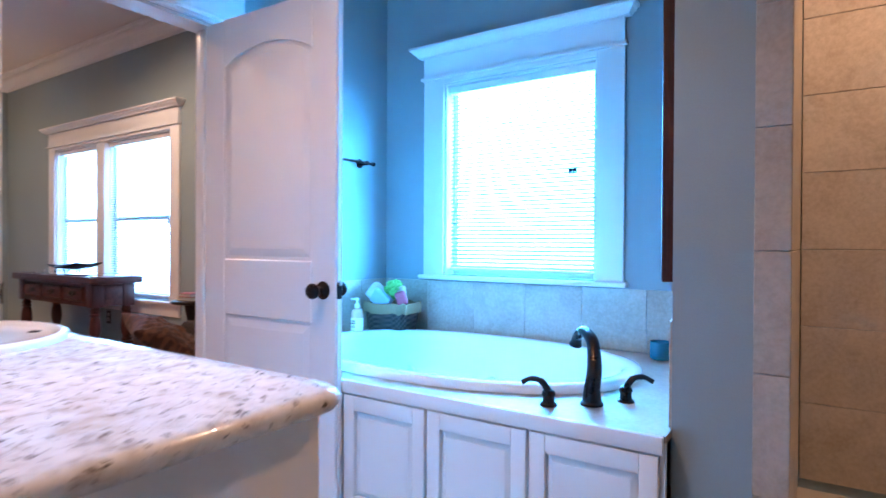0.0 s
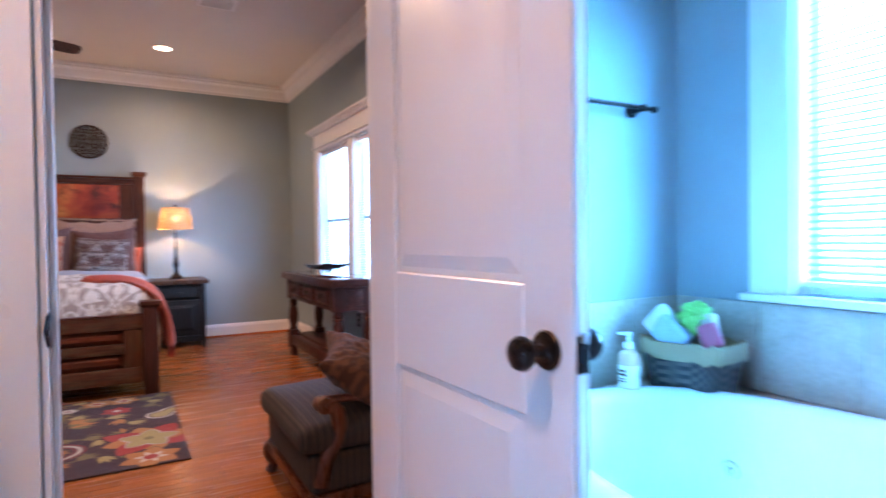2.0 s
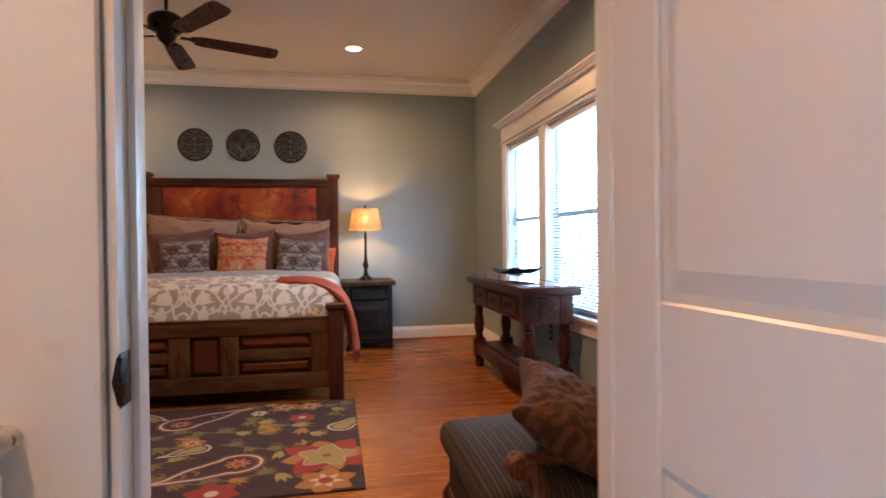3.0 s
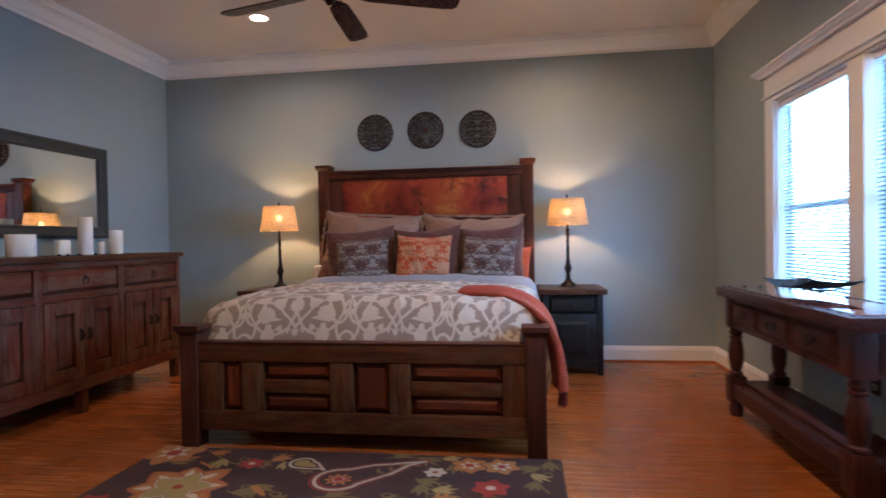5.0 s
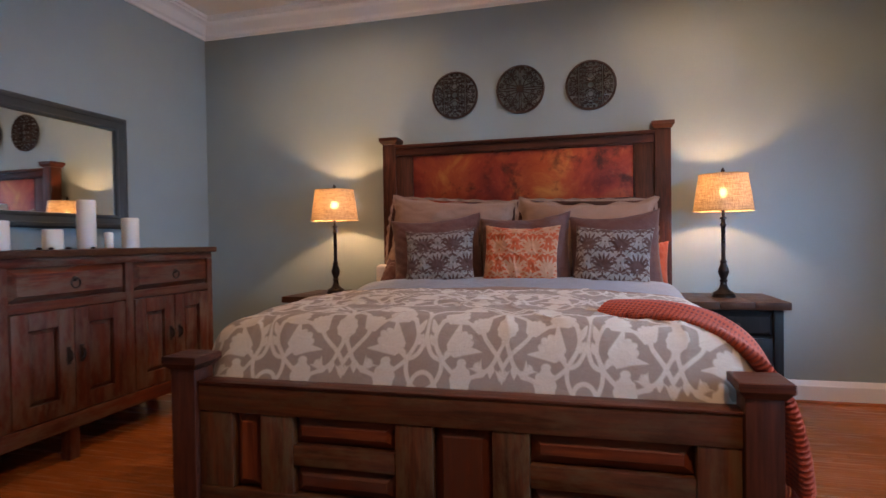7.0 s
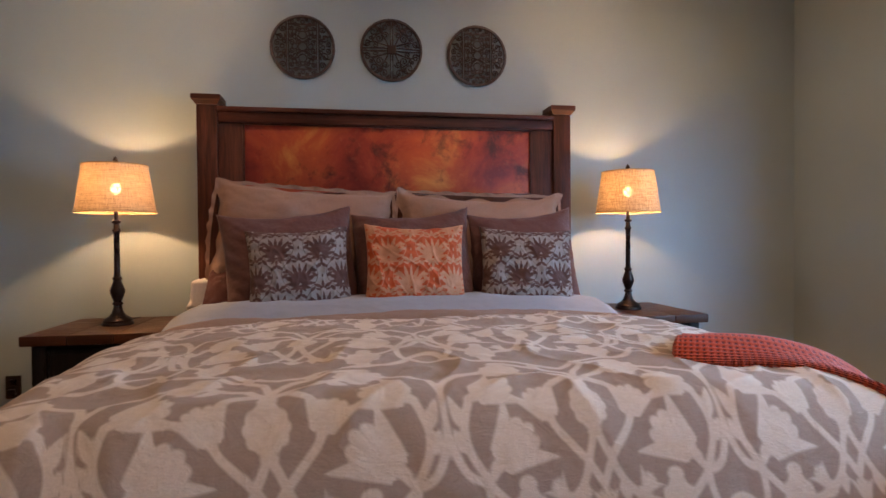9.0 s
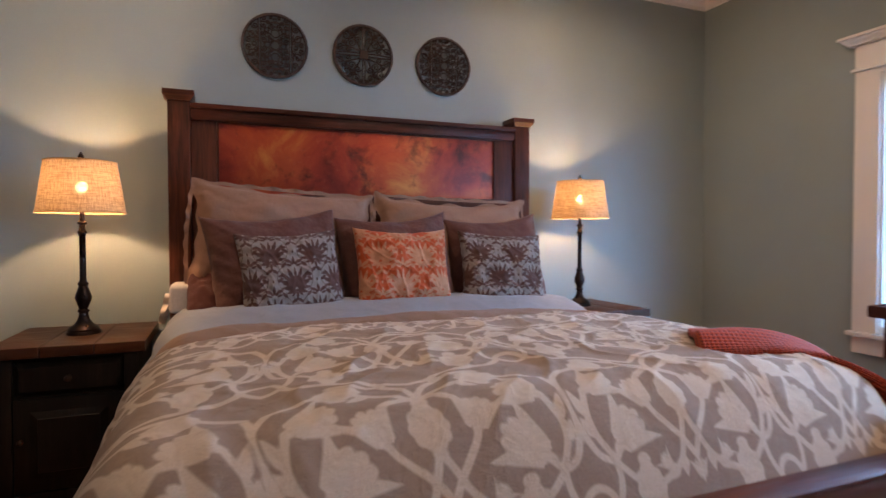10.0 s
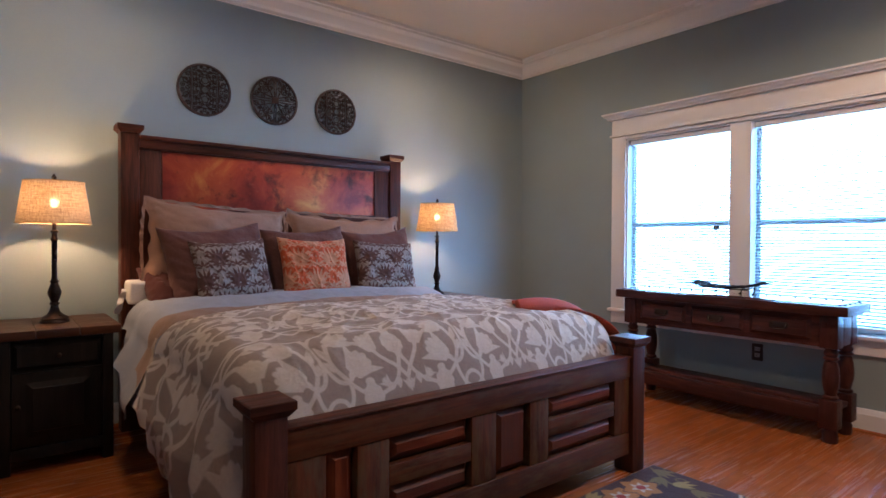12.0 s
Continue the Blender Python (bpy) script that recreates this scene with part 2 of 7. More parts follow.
GRANITE = Nodes("speckled_granite", (0.6, 0.52, 0.42), 0.08)
gv = GRANITE.coords()
ga, gb, gc = GRANITE.noise(26, 5, gv, 0.7), GRANITE.noise(75, 3, gv, 0.6, 0.4), GRANITE.noise(9, 3, gv)
gcol = GRANITE.ramp(ga, (0.32, (0.38, 0.32, 0.27)), (0.46, (0.60, 0.55, 0.50)), (0.62, (0.68, 0.65, 0.61)))
gcol = GRANITE.mix(GRANITE.span(gb, 0.59, 0.66, 0, 0.9), gcol, (0.06, 0.045, 0.04))
gcol = GRANITE.mix(GRANITE.span(gc, 0.55, 0.7, 0, 0.5), gcol, (0.42, 0.30, 0.17))
GRANITE.set("Base Color", gcol)
GRANITE.bump(ga, 0.02, 0.002)
GRANITE = GRANITE.mat

COPPER = Nodes("hammered_copper", (0.42, 0.10, 0.04), 0.4, 0.55)
cv = COPPER.coords()
ca, cb, cc = COPPER.noise(2.6, 6, cv, 0.62, 0.5), COPPER.noise(5.5, 7, cv, 0.65, 0.3), COPPER.noise(30, 5, cv)
ccol = COPPER.ramp(ca, (0.32, (0.15, 0.018, 0.014)), (0.46, (0.30, 0.040, 0.020)), (0.58, (0.40, 0.075, 0.024)), (0.72, (0.56, 0.21, 0.055)))
ccol = COPPER.mix(COPPER.span(cb, 0.53, 0.67, 0, 0.9), ccol, (0.05, 0.014, 0.012))
ccol = COPPER.mix(COPPER.span(cc, 0.58, 0.78, 0, 0.25), ccol, (0.50, 0.19, 0.08))
COPPER.set("Base Color", ccol)
COPPER.set("Roughness", COPPER.span(cb, 0.3, 0.7, 0.3, 0.55))
COPPER.bump(cc, 0.25, 0.004)
COPPER = COPPER.mat

COPPER_TOP = Nodes("dark_polished_copper", (0.16, 0.035, 0.02), 0.10, 0.0)
COPPER_TOP.set("Coat Weight", 1.0)
COPPER_TOP.set("Coat Roughness", 0.06)
kv = COPPER_TOP.coords()
COPPER_TOP.set("Base Color", COPPER_TOP.ramp(COPPER_TOP.noise(7, 5, kv, 0.6, 0.4), (0.35, (0.05, 0.012, 0.010)), (0.65, (0.22, 0.05, 0.03))))
COPPER_TOP.bump(COPPER_TOP.noise(22, 3, kv), 0.12, 0.006)
COPPER_TOP = COPPER_TOP.mat

LINEN = Nodes("burlap_shade", (0.75, 0.58, 0.36), 0.9)
lv = LINEN.coords()
lw = LINEN.math("ADD", LINEN.noise(1, 2, LINEN.coords((16, 16, 190))), LINEN.noise(1, 2, LINEN.coords((190, 190, 12))))
lcol = LINEN.ramp(LINEN.math("MULTIPLY", lw, 0.5), (0.36, (0.19, 0.115, 0.055)), (0.62, (0.37, 0.265, 0.155)))
LINEN.set("Base Color", lcol)
ltr = LINEN.node("ShaderNodeBsdfTranslucent", Color=lcol)
lmx = LINEN.node("ShaderNodeMixShader", Fac=0.13, i1=LINEN.bsdf.outputs[0], i2=ltr.outputs[0])
ltp = LINEN.node("ShaderNodeBsdfTransparent")
ltp.inputs[0].default_value = (1, 0.92, 0.78, 1)
lmy = LINEN.node("ShaderNodeMixShader", Fac=LINEN.span(LINEN.math("MULTIPLY", lw, 0.5), 0.40, 0.58, 0.09, 0.0), i1=lmx.outputs[0], i2=ltp.outputs[0])
LINEN.tree.links.new(lmy.outputs[0], LINEN.tree.nodes["Material Output"].inputs[0])
LINEN = LINEN.mat


def glow(name, colour, strength):
    m = Nodes(name, colour)
    m.set("Emission Color", (*colour, 1))
    m.set("Emission Strength", strength)
    return m.mat


BULB = glow("lit_bulb", (1.0, 0.66, 0.30), 60)
CANGLOW = glow("lit_downlight", (1.0, 0.80, 0.58), 12)

DUVET = cloth("taupe_duvet", (0.315, 0.25, 0.203), (0.60, 0.525, 0.435), attr="pat", soft=0.0025, crinkle=16)
DUVET_BACK = cloth("taupe_duvet_back", (0.25, 0.16, 0.115), crinkle=14)
SHEET = cloth("grey_blue_sheet", (0.27, 0.29, 0.335), crinkle=9)
SHEET_WHITE = cloth("white_sheet", (0.70, 0.67, 0.64))
SHAM = cloth("tan_linen_sham", (0.29, 0.172, 0.122), crinkle=14)
EURO = cloth("plum_brown_sham", (0.115, 0.052, 0.045), quilt=48)
DAMASK = cloth("brown_damask", (0.235, 0.205, 0.19), (0.080, 0.036, 0.029), attr="pat", soft=0.0012)
DAMASK_O = cloth("orange_damask", (0.42, 0.075, 0.022), (0.46, 0.225, 0.13), attr="pat", soft=0.0012)
RUST = cloth("rust_pillow", (0.30, 0.055, 0.025))
STRIPE = Nodes("striped_upholstery", (0.05, 0.03, 0.03), 0.9)
sx = STRIPE.node("ShaderNodeSeparateXYZ", Vector=STRIPE.coords())
su = STRIPE.attr("stripe")
sw = STRIPE.math("FRACT", STRIPE.math("MULTIPLY", su, 34.0))
sn = STRIPE.noise(500, 2)
scol = STRIPE.mix(STRIPE.math("LESS_THAN", sw, 0.22), (0.009, 0.0045, 0.0045), (0.060, 0.036, 0.023))
scol = STRIPE.mix(STRIPE.math("COMPARE", sw, 0.6, 0.08), scol, (0.036, 0.018, 0.016))
STRIPE.set("Base Color", STRIPE.mix(STRIPE.span(sn, 0.3, 0.7, 0.3, 0.0), scol, (0.01, 0.008, 0.008)))
STRIPE.set("Sheen Weight", 0.04)
STRIPE.bump(sn, 0.3, 0.002)
STRIPE = STRIPE.mat
FUR = cloth("brown_paisley_pillow", (0.06, 0.022, 0.012), (0.13, 0.05, 0.024), attr="pat")

THROW = Nodes("red_waffle_throw", (0.38, 0.07, 0.04), 0.95)
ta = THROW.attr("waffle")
# hollows of the waffle coloured darker: their shade is put into the base colour
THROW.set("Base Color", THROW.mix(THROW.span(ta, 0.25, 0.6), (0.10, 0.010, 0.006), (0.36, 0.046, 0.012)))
THROW.set("Sheen Weight", 0.05)
THROW.bump(THROW.noise(500, 2), 0.3, 0.003)
THROW = THROW.mat

RUG = Nodes("floral_rug", (0.06, 0.03, 0.028), 0.95)
rn = RUG.noise(260, 3)
rb = RUG.noise(4, 4)
rcol = RUG.mix(RUG.span(rb, 0.35, 0.7), (0.042, 0.016, 0.013), (0.068, 0.026, 0.020))
for key, colour in (("olive", (0.20, 0.14, 0.04)), ("gold", (0.45, 0.17, 0.035)), ("red", (0.36, 0.032, 0.016)), ("cream", (0.60, 0.48, 0.34)), ("sage", (0.38, 0.27, 0.08))):
    rcol = RUG.mix(RUG.span(RUG.attr(key), -0.004, 0.004, 0.92, 0.0), rcol, colour)
RUG.set("Base Color", RUG.mix(RUG.span(rn, 0.3, 0.7, 0.35, 0.0), rcol, (0.012, 0.007, 0.006)))
RUG.bump(rn, 0.6, 0.006)
RUG = RUG.mat


# ---- building helpers ----
ORIGIN = {}


def thing(name, x, y, z, label, category, group="", kind="", turn=0):
    ob = new(name)
    ob.empty_display_size = 0.05
    ob.matrix_basis = pose(x, y, z, 0, 0, turn)
    ORIGIN[ob.name] = Vector((x, y, z))
    return tagged(ob, label, category, group, kind)


def finish(bm, name, material, smooth=None):
    mesh = bpy.data.meshes.new(name)
    bmesh.ops.recalc_face_normals(bm, faces=bm.faces) if smooth is not False else None
    if smooth:
        for f in bm.faces:
            f.smooth = True
        for e in bm.edges:
            if len(e.link_faces) == 2 and e.calc_face_angle(0) > radians(smooth):
                e.smooth = False
    bm.to_mesh(mesh)
    bm.free()
    mesh.materials.append(material)
    return mesh


def part(name, bm, material, parent, label="", smooth=35):
    """One mesh, given in the world's metres, as a part of a thing or of a part."""
    org = ORIGIN[parent.name]
    bmesh.ops.translate(bm, vec=-org, verts=bm.verts)
    ob = new(name, finish(bm, name, material, smooth))
    ob.parent = parent
    ORIGIN[ob.name] = org
    return tagged(ob, label)


def solid(name, bm, material, label, category, kind="structure", smooth=35):
    """A top-level mesh, its origin at its base."""
    lo = Vector((min(v.co.x for v in bm.verts), min(v.co.y for v in bm.verts), min(v.co.z for v in bm.verts)))
    hi = Vector((max(v.co.x for v in bm.verts), max(v.co.y for v in bm.verts), lo.z))
    org = (lo + hi) / 2
    org.z = lo.z
    bmesh.ops.translate(bm, vec=-org, verts=bm.verts)
    ob = new(name, finish(bm, name, material, smooth))
    ob.location = org
    ORIGIN[ob.name] = org
    return tagged(ob, label, category, "", kind)


def box(x0, x1, y0, y1, z0, z1, bevel=0.0, bm=None, seg=2):
    own = bmesh.new()
    bmesh.ops.create_cube(own, size=1)
    for v in own.verts:
        v.co = Vector(((x0 + x1) / 2 + v.co.x * (x1 - x0), (y0 + y1) / 2 + v.co.y * (y1 - y0), (z0 + z1) / 2 + v.co.z * (z1 - z0)))
    if bevel:
        bmesh.ops.bevel(own, geom=own.edges[:], offset=bevel, segments=seg, affect="EDGES", profile=0.6)
    return own if bm is None else join(bm, own)


def join(bm, other):
    tmp = bpy.data.meshes.new("tmp")
    other.to_mesh(tmp)
    other.free()
    bm.from_mesh(tmp)
    bpy.data.meshes.remove(tmp)
    return bm


def lathe(profile, x, y, z=0.0, n=28, bm=None):
    """A turned shape: (radius, height) pairs about a standing axis."""
    own = bmesh.new()
    rings = []
    for r, h in profile:
        rings.append([own.verts.new((x + max(r, 1e-4) * math.cos(2 * math.pi * i / n), y + max(r, 1e-4) * math.sin(2 * math.pi * i / n), z + h)) for i in range(n)])
    for a, b in zip(rings, rings[1:]):
        for i in range(n):
            own.faces.new((a[i], a[(i + 1) % n], b[(i + 1) % n], b[i]))
    own.faces.new(rings[0][::-1])
    own.faces.new(rings[-1])
    return own if bm is None else join(bm, own)


def tube(points, radius, n=10, bm=None, flat=1.0):
    """A round bar along points; radius: one number or one for each point."""
    own = bmesh.new()
    pts = [Vector(p) for p in points]
    rad = radius if isinstance(radius, (list, tuple)) else [radius] * len(pts)
    rings, up = [], None
    for i, p in enumerate(pts):
        d = (pts[min(i + 1, len(pts) - 1)] - pts[max(i - 1, 0)]).normalized()
        if up is None:
            up = Vector((0, 0, 1)) if abs(d.z) < 0.9 else Vector((1, 0, 0))
        a = d.cross(up).normalized()
        up = a.cross(d).normalized()
        rings.append([own.verts.new(p + rad[i] * (a * math.cos(2 * math.pi * k / n) + up * flat * math.sin(2 * math.pi * k / n))) for k in range(n)])
    for a, b in zip(rings, rings[1:]):
        for k in range(n):
            own.faces.new((a[k], a[(k + 1) % n], b[(k + 1) % n], b[k]))
    own.faces.new(rings[0][::-1])
    own.faces.new(rings[-1])
    return own if bm is None else join(bm, own)


def arc(points, n=8):
    """A smooth line through points."""
    pts = [Vector(p) for p in points]
    out = []
    for i in range(len(pts) - 1):
        a, b = pts[max(i - 1, 0)], pts[i]
        c, d = pts[i + 1], pts[min(i + 2, len(pts) - 1)]
        for k in range(n):
            t = k / n
            out.append(0.5 * ((2 * b) + (c - a) * t + (2 * a - 5 * b + 4 * c - d) * t * t + (3 * b - a - 3 * c + d) * t ** 3))
    return out + [pts[-1]]


def profile_run(profile, path, closed=False, bm=None):
    """Sweeps a moulding's profile (out, up) along a level path, mitred; out is to the left of the way."""
    own = bmesh.new()
    pts = [Vector((p[0], p[1])) for p in path]
    n, rings = len(pts), []
    for i, p in enumerate(pts):
        before = (p - pts[i - 1]).normalized() if (i or closed) else None
        after = (pts[(i + 1) % n] - p).normalized() if (i < n - 1 or closed) else None
        before, after = before or after, after or before
        n1, n2 = Vector((-before.y, before.x)), Vector((-after.y, after.x))
        m = (n1 + n2).normalized()
        m /= max(0.2, m.dot(n1))
        rings.append([own.verts.new((p.x + m.x * o, p.y + m.y * o, path[i][2] + u)) for o, u in profile])
    k = len(profile)
    for i in range(n if closed else n - 1):
        a, b = rings[i], rings[(i + 1) % n]
        for j in range(k):
            own.faces.new((a[j], a[(j + 1) % k], b[(j + 1) % k], b[j]))
    if not closed:
        own.faces.new(rings[0])
        own.faces.new(rings[-1][::-1])
    return own if bm is None else join(bm, own)


def grid(fn, nu, nv, values=None):
    """A sheet of quads: fn(u, v) gives the place; values: name to numbers by vertex (nu + 1) x (nv + 1)."""
    bm = bmesh.new()
    layers = {k: bm.verts.layers.float.new(k) for k in (values or {})}
    vs = [[bm.verts.new(fn(i / nu, j / nv)) for j in range(nv + 1)] for i in range(nu + 1)]
    for k, lay in layers.items():
        for i in range(nu + 1):
            for j in range(nv + 1):
                vs[i][j][lay] = float(values[k][i, j])
    for i in range(nu):
        for j in range(nv):
            bm.faces.new((vs[i][j], vs[i + 1][j], vs[i + 1][j + 1], vs[i][j + 1]))
    return bm


# ---- flat patterns as signed distances (inside is below nought) ----
def stroke(px, py, pts, width):
    best = np.full(px.shape, 9.0)
    for (ax, ay), (bx, by) in zip(pts, pts[1:]):
        dx, dy = bx - ax, by - ay
        t = np.clip(((px - ax) * dx + (py - ay) * dy) / (dx * dx + dy * dy + 1e-12), 0, 1)
        best = np.minimum(best, np.hypot(px - ax - t * dx, py - ay - t * dy))
    return best - width


def bend(pts, n=6):
    return [(p.x, p.y) for p in arc([(a, b, 0) for a, b in pts], n)]


def petal(px, py, x, y, angle, length, width, tip=0.55):
    c, s = math.cos(angle), math.sin(angle)
    u, v = ((px - x) * c + (py - y) * s) / length, -(px - x) * s + (py - y) * c
    w = width * np.sin(np.pi * np.clip(u, 0, 1) ** tip) ** 0.8
    side = np.abs(v) - w
    return np.where((u > 0) & (u < 1), side, np.maximum(side, np.maximum(-u, u - 1) * length))


def blob(px, py, x, y, rx, ry=None):
    ry = ry or rx
    return (np.hypot((px - x) / rx, (py - y) / ry) - 1) * min(rx, ry)


def bloom(px, py, x, y, angle, size):
    """A tulip: a narrow foot, a bell with a scalloped lip, two outer petals that curl away to points."""
    c, s = math.cos(angle), math.sin(angle)
    u, v = ((px - x) * c + (py - y) * s) / size, (-(px - x) * s + (py - y) * c) / size
    f = np.minimum(blob(u, v, 0.40, 0, 0.34, 0.20), blob(u, v, 0.08, 0, 0.14, 0.085))
    for k in (-1, 0, 1):
        f = np.minimum(f, blob(u, v, 0.72 - 0.06 * abs(k), 0.16 * k, 0.13, 0.10))
    for k in (-1, 1):
        q = np.clip((u - 0.12) / 0.72, 0, 1)
        mid = k * (0.14 + 0.42 * q ** 2.2)
        w = 0.105 * np.sin(np.pi * np.clip(q * 0.9 + 0.1, 0, 1)) ** 0.8
        f = np.minimum(f, np.where((u > 0.12) & (u < 0.84), np.abs(v - mid) * 0.75 - w, 0.2))
    return f * size


def medallion(px, py, x, y, rx, ry, lobes=10):
    """An oval flower with a scalloped edge and a bud at each end."""
    t = np.arctan2((py - y) / ry, (px - x) / rx)
    q = np.hypot((px - x) / rx, (py - y) / ry)
    f = (q - 0.90 - 0.10 * np.abs(np.cos(t * lobes / 2))) * min(rx, ry)
    return np.minimum(f, np.minimum(blob(px, py, x, y - ry * 1.05, rx * 0.45, ry * 0.28), blob(px, py, x, y + ry * 1.05, rx * 0.40, ry * 0.25)))


def trellis(y, x):
    """The duvet's pattern, mirrored about each axis; y across the bed, x along it."""
    half, h = 0.315, 0.50
    y, x = y + 0.39, x + 4.14
    u = np.abs((y / (2 * half) + 0.5) % 1 - 0.5) * 2 * half
    v = ((x / h + 0.5) % 1 - 0.5) * h
    f = np.full(u.shape, 9.0)
    b = 0.0088
    runs = [
        [(0, 0.05), (0.022, 0.10), (0.045, 0.145), (0.078, 0.172), (0.125, 0.19)],
        [(-0.02, 0.165), (0, 0.15), (0.022, 0.115), (0.056, 0.075), (0.088, 0.035), (0.098, -0.01), (0.082, -0.05), (0.045, -0.072), (0, -0.082), (-0.03, -0.095)],
        [(0.0, -0.062), (0.03, -0.088), (0.07, -0.108), (0.125, -0.135)],
        [(0.228, 0.11), (0.255, 0.132), (0.290, 0.115), (0.312, 0.06), (0.318, 0.0), (0.316, -0.05), (0.300, -0.095), (0.262, -0.130), (0.215, -0.150), (0.17, -0.165)],
        [(0.262, -0.03), (0.281, 0.03), (0.279, 0.075), (0.262, 0.11), (0.250, 0.135), (0.252, 0.18), (0.275, 0.225), (0.315, 0.25), (0.36, 0.262)],
        [(0.262, 0.24), (0.285, 0.195), (0.315, 0.182), (0.34, 0.19)],
        [(0.275, 0.225), (0.235, 0.262), (0.18, 0.27), (0.10, 0.285), (0.0, 0.345)],
        [(0, -0.082), (0.02, -0.125), (0.06, -0.165), (0.10, -0.185), (0.15, -0.20)],
        [(0.250, 0.135), (0.215, 0.165), (0.185, 0.185)],
    ]
    runs = [bend(r, 4) for r in runs]
    for dv in (-h, 0, h):
        ww = v - dv
        near = np.abs(ww) < 0.40
        p, q = u[near], ww[near]
        g = medallion(p, q, 0, 0.0, 0.043, 0.054)
        g = np.minimum(g, medallion(p, q, 0.168, 0.198, 0.045, 0.056))
        g = np.minimum(g, medallion(p, q, 0.160, -0.155, 0.055, 0.040))
        for r in runs:
            g = np.minimum(g, stroke(p, q, r, b))
        for x0, y0, ang, size in ((0.088, 0.035, -1.20, 0.115), (0.236, 0.112, -2.45, 0.150), (0.266, -0.025, -2.65, 0.135), (0.0, 0.205, -1.57, 0.060), (0.085, 0.172, -0.9, 0.055)):
            g = np.minimum(g, bloom(p, q, x0, y0, ang, size))
        for x0, y0, ang, ln in ((0.281, 0.035, -1.25, 0.075), (0.281, 0.08, -1.1, 0.05), (0.070, 0.165, 0.6, 0.045), (0.045, 0.145, 1.5, 0.045), (0.10, -0.12, 0.5, 0.05), (0.06, -0.165, -1.4, 0.05)):
            g = np.minimum(g, petal(p, q, x0, y0, ang, ln, 0.014))
        f[near] = np.minimum(f[near], g)
    return np.clip(f, -0.03, 0.03)


def acanthus(px, py, x, y, angle, length, width, teeth=4):
    """A leaf with a lobed edge."""
    c, s = math.cos(angle), math.sin(angle)
    u, v = ((px - x) * c + (py - y) * s) / length, -(px - x) * s + (py - y) * c
    q = np.clip(u, 0, 1)
    w = width * np.sin(np.pi * q ** 0.8) ** 0.7 * (0.70 + 0.30 * np.abs(np.cos(np.pi * (q - 0.25 * np.abs(v) / width) * teeth)))
    side = np.abs(v) - w
    return np.where((u > 0) & (u < 1), side, np.maximum(side, np.maximum(-u, u - 1) * length))


def damask(y, z, w=0.235, h=0.33):
    """Fans of lobed leaves and crests, in half drop."""
    f = np.full(y.shape, 9.0)
    for ox, oy in ((0, 0), (w / 2, h / 2)):
        u = np.abs(((y - ox) / w + 0.5) % 1 - 0.5) * w
        v = ((z - oy) / h + 0.5) % 1 * h - h / 2
        for a, ln, wd in ((1.57, 0.118, 0.0105), (1.25, 0.118, 0.0135), (0.92, 0.112, 0.0145), (0.56, 0.098, 0.0140), (0.14, 0.076, 0.0125), (-0.35, 0.054, 0.0115)):
            f = np.minimum(f, acanthus(u, v, 0.006 * math.cos(a), -0.075 + 0.012 * math.sin(a), a, ln, wd))
        for x0, y0, a, ln, wd in ((0, 0.065, 1.57, 0.05, 0.010), (0.006, 0.062, 0.95, 0.042, 0.009), (0.012, 0.056, 0.35, 0.034, 0.008), (0, 0.128, 1.57, 0.022, 0.006), (0, -0.09, -1.57, 0.04, 0.009), (0.006, -0.088, -0.85, 0.036, 0.008)):
            f = np.minimum(f, acanthus(u, v, x0, y0, a, ln, wd, 3))
        f = np.minimum(f, stroke(u, v, bend([(0.0, -0.082), (0.035, -0.098), (0.070, -0.075), (0.092, -0.03), (0.088, 0.02), (0.066, 0.05)]), 0.0026))
        for x0, y0, a in ((0.072, -0.073, -0.5), (0.092, -0.03, 2.5), (0.088, 0.018, 0.6), (0.066, 0.05, 2.3), (0.088, 0.0, 2.9)):
            f = np.minimum(f, acanthus(u, v, x0, y0, a, 0.040, 0.011, 3))
        f = np.minimum(f, blob(u, v, 0, -0.082, 0.008))
    return np.clip(f, -0.02, 0.02)


# ---- large structure ----
def slab(axis, p0, p1, u0, u1, z0, z1, holes=()):
    """A wall standing across the axis given, from p0 to p1 thick, with square holes (u0, u1, z0, z1) through it."""
    us = sorted({u0, u1, *[h[0] for h in holes], *[h[1] for h in holes]})
    zs = sorted({z0, z1, *[h[2] for h in holes], *[h[3] for h in holes]})
    full = {}
    for i in range(len(us) - 1):
        for j in range(len(zs) - 1):
            cu, cz = (us[i] + us[i + 1]) / 2, (zs[j] + zs[j + 1]) / 2
            full[i, j] = not any(h[0] < cu < h[1] and h[2] < cz < h[3] for h in holes)
    bm, made = bmesh.new(), {}

    def v(i, j, k):
        if (i, j, k) not in made:
            u, z, p = us[i], zs[j], (p0, p1)[k]
            made[i, j, k] = bm.verts.new((p, u, z) if axis == "x" else (u, p, z))
        return made[i, j, k]

    for (i, j), on in full.items():
        if not on:
            continue
        for k in (0, 1):
            bm.faces.new((v(i, j, k), v(i + 1, j, k), v(i + 1, j + 1, k), v(i, j + 1, k)))
        for di, dj, a, b in ((-1, 0, (i, j), (i, j + 1)), (1, 0, (i + 1, j), (i + 1, j + 1)), (0, -1, (i, j), (i + 1, j)), (0, 1, (i, j + 1), (i + 1, j + 1))):
            if not full.get((i + di, j + dj), False):
                bm.faces.new((v(*a, 0), v(*b, 0), v(*b, 1), v(*a, 1)))
    return bm


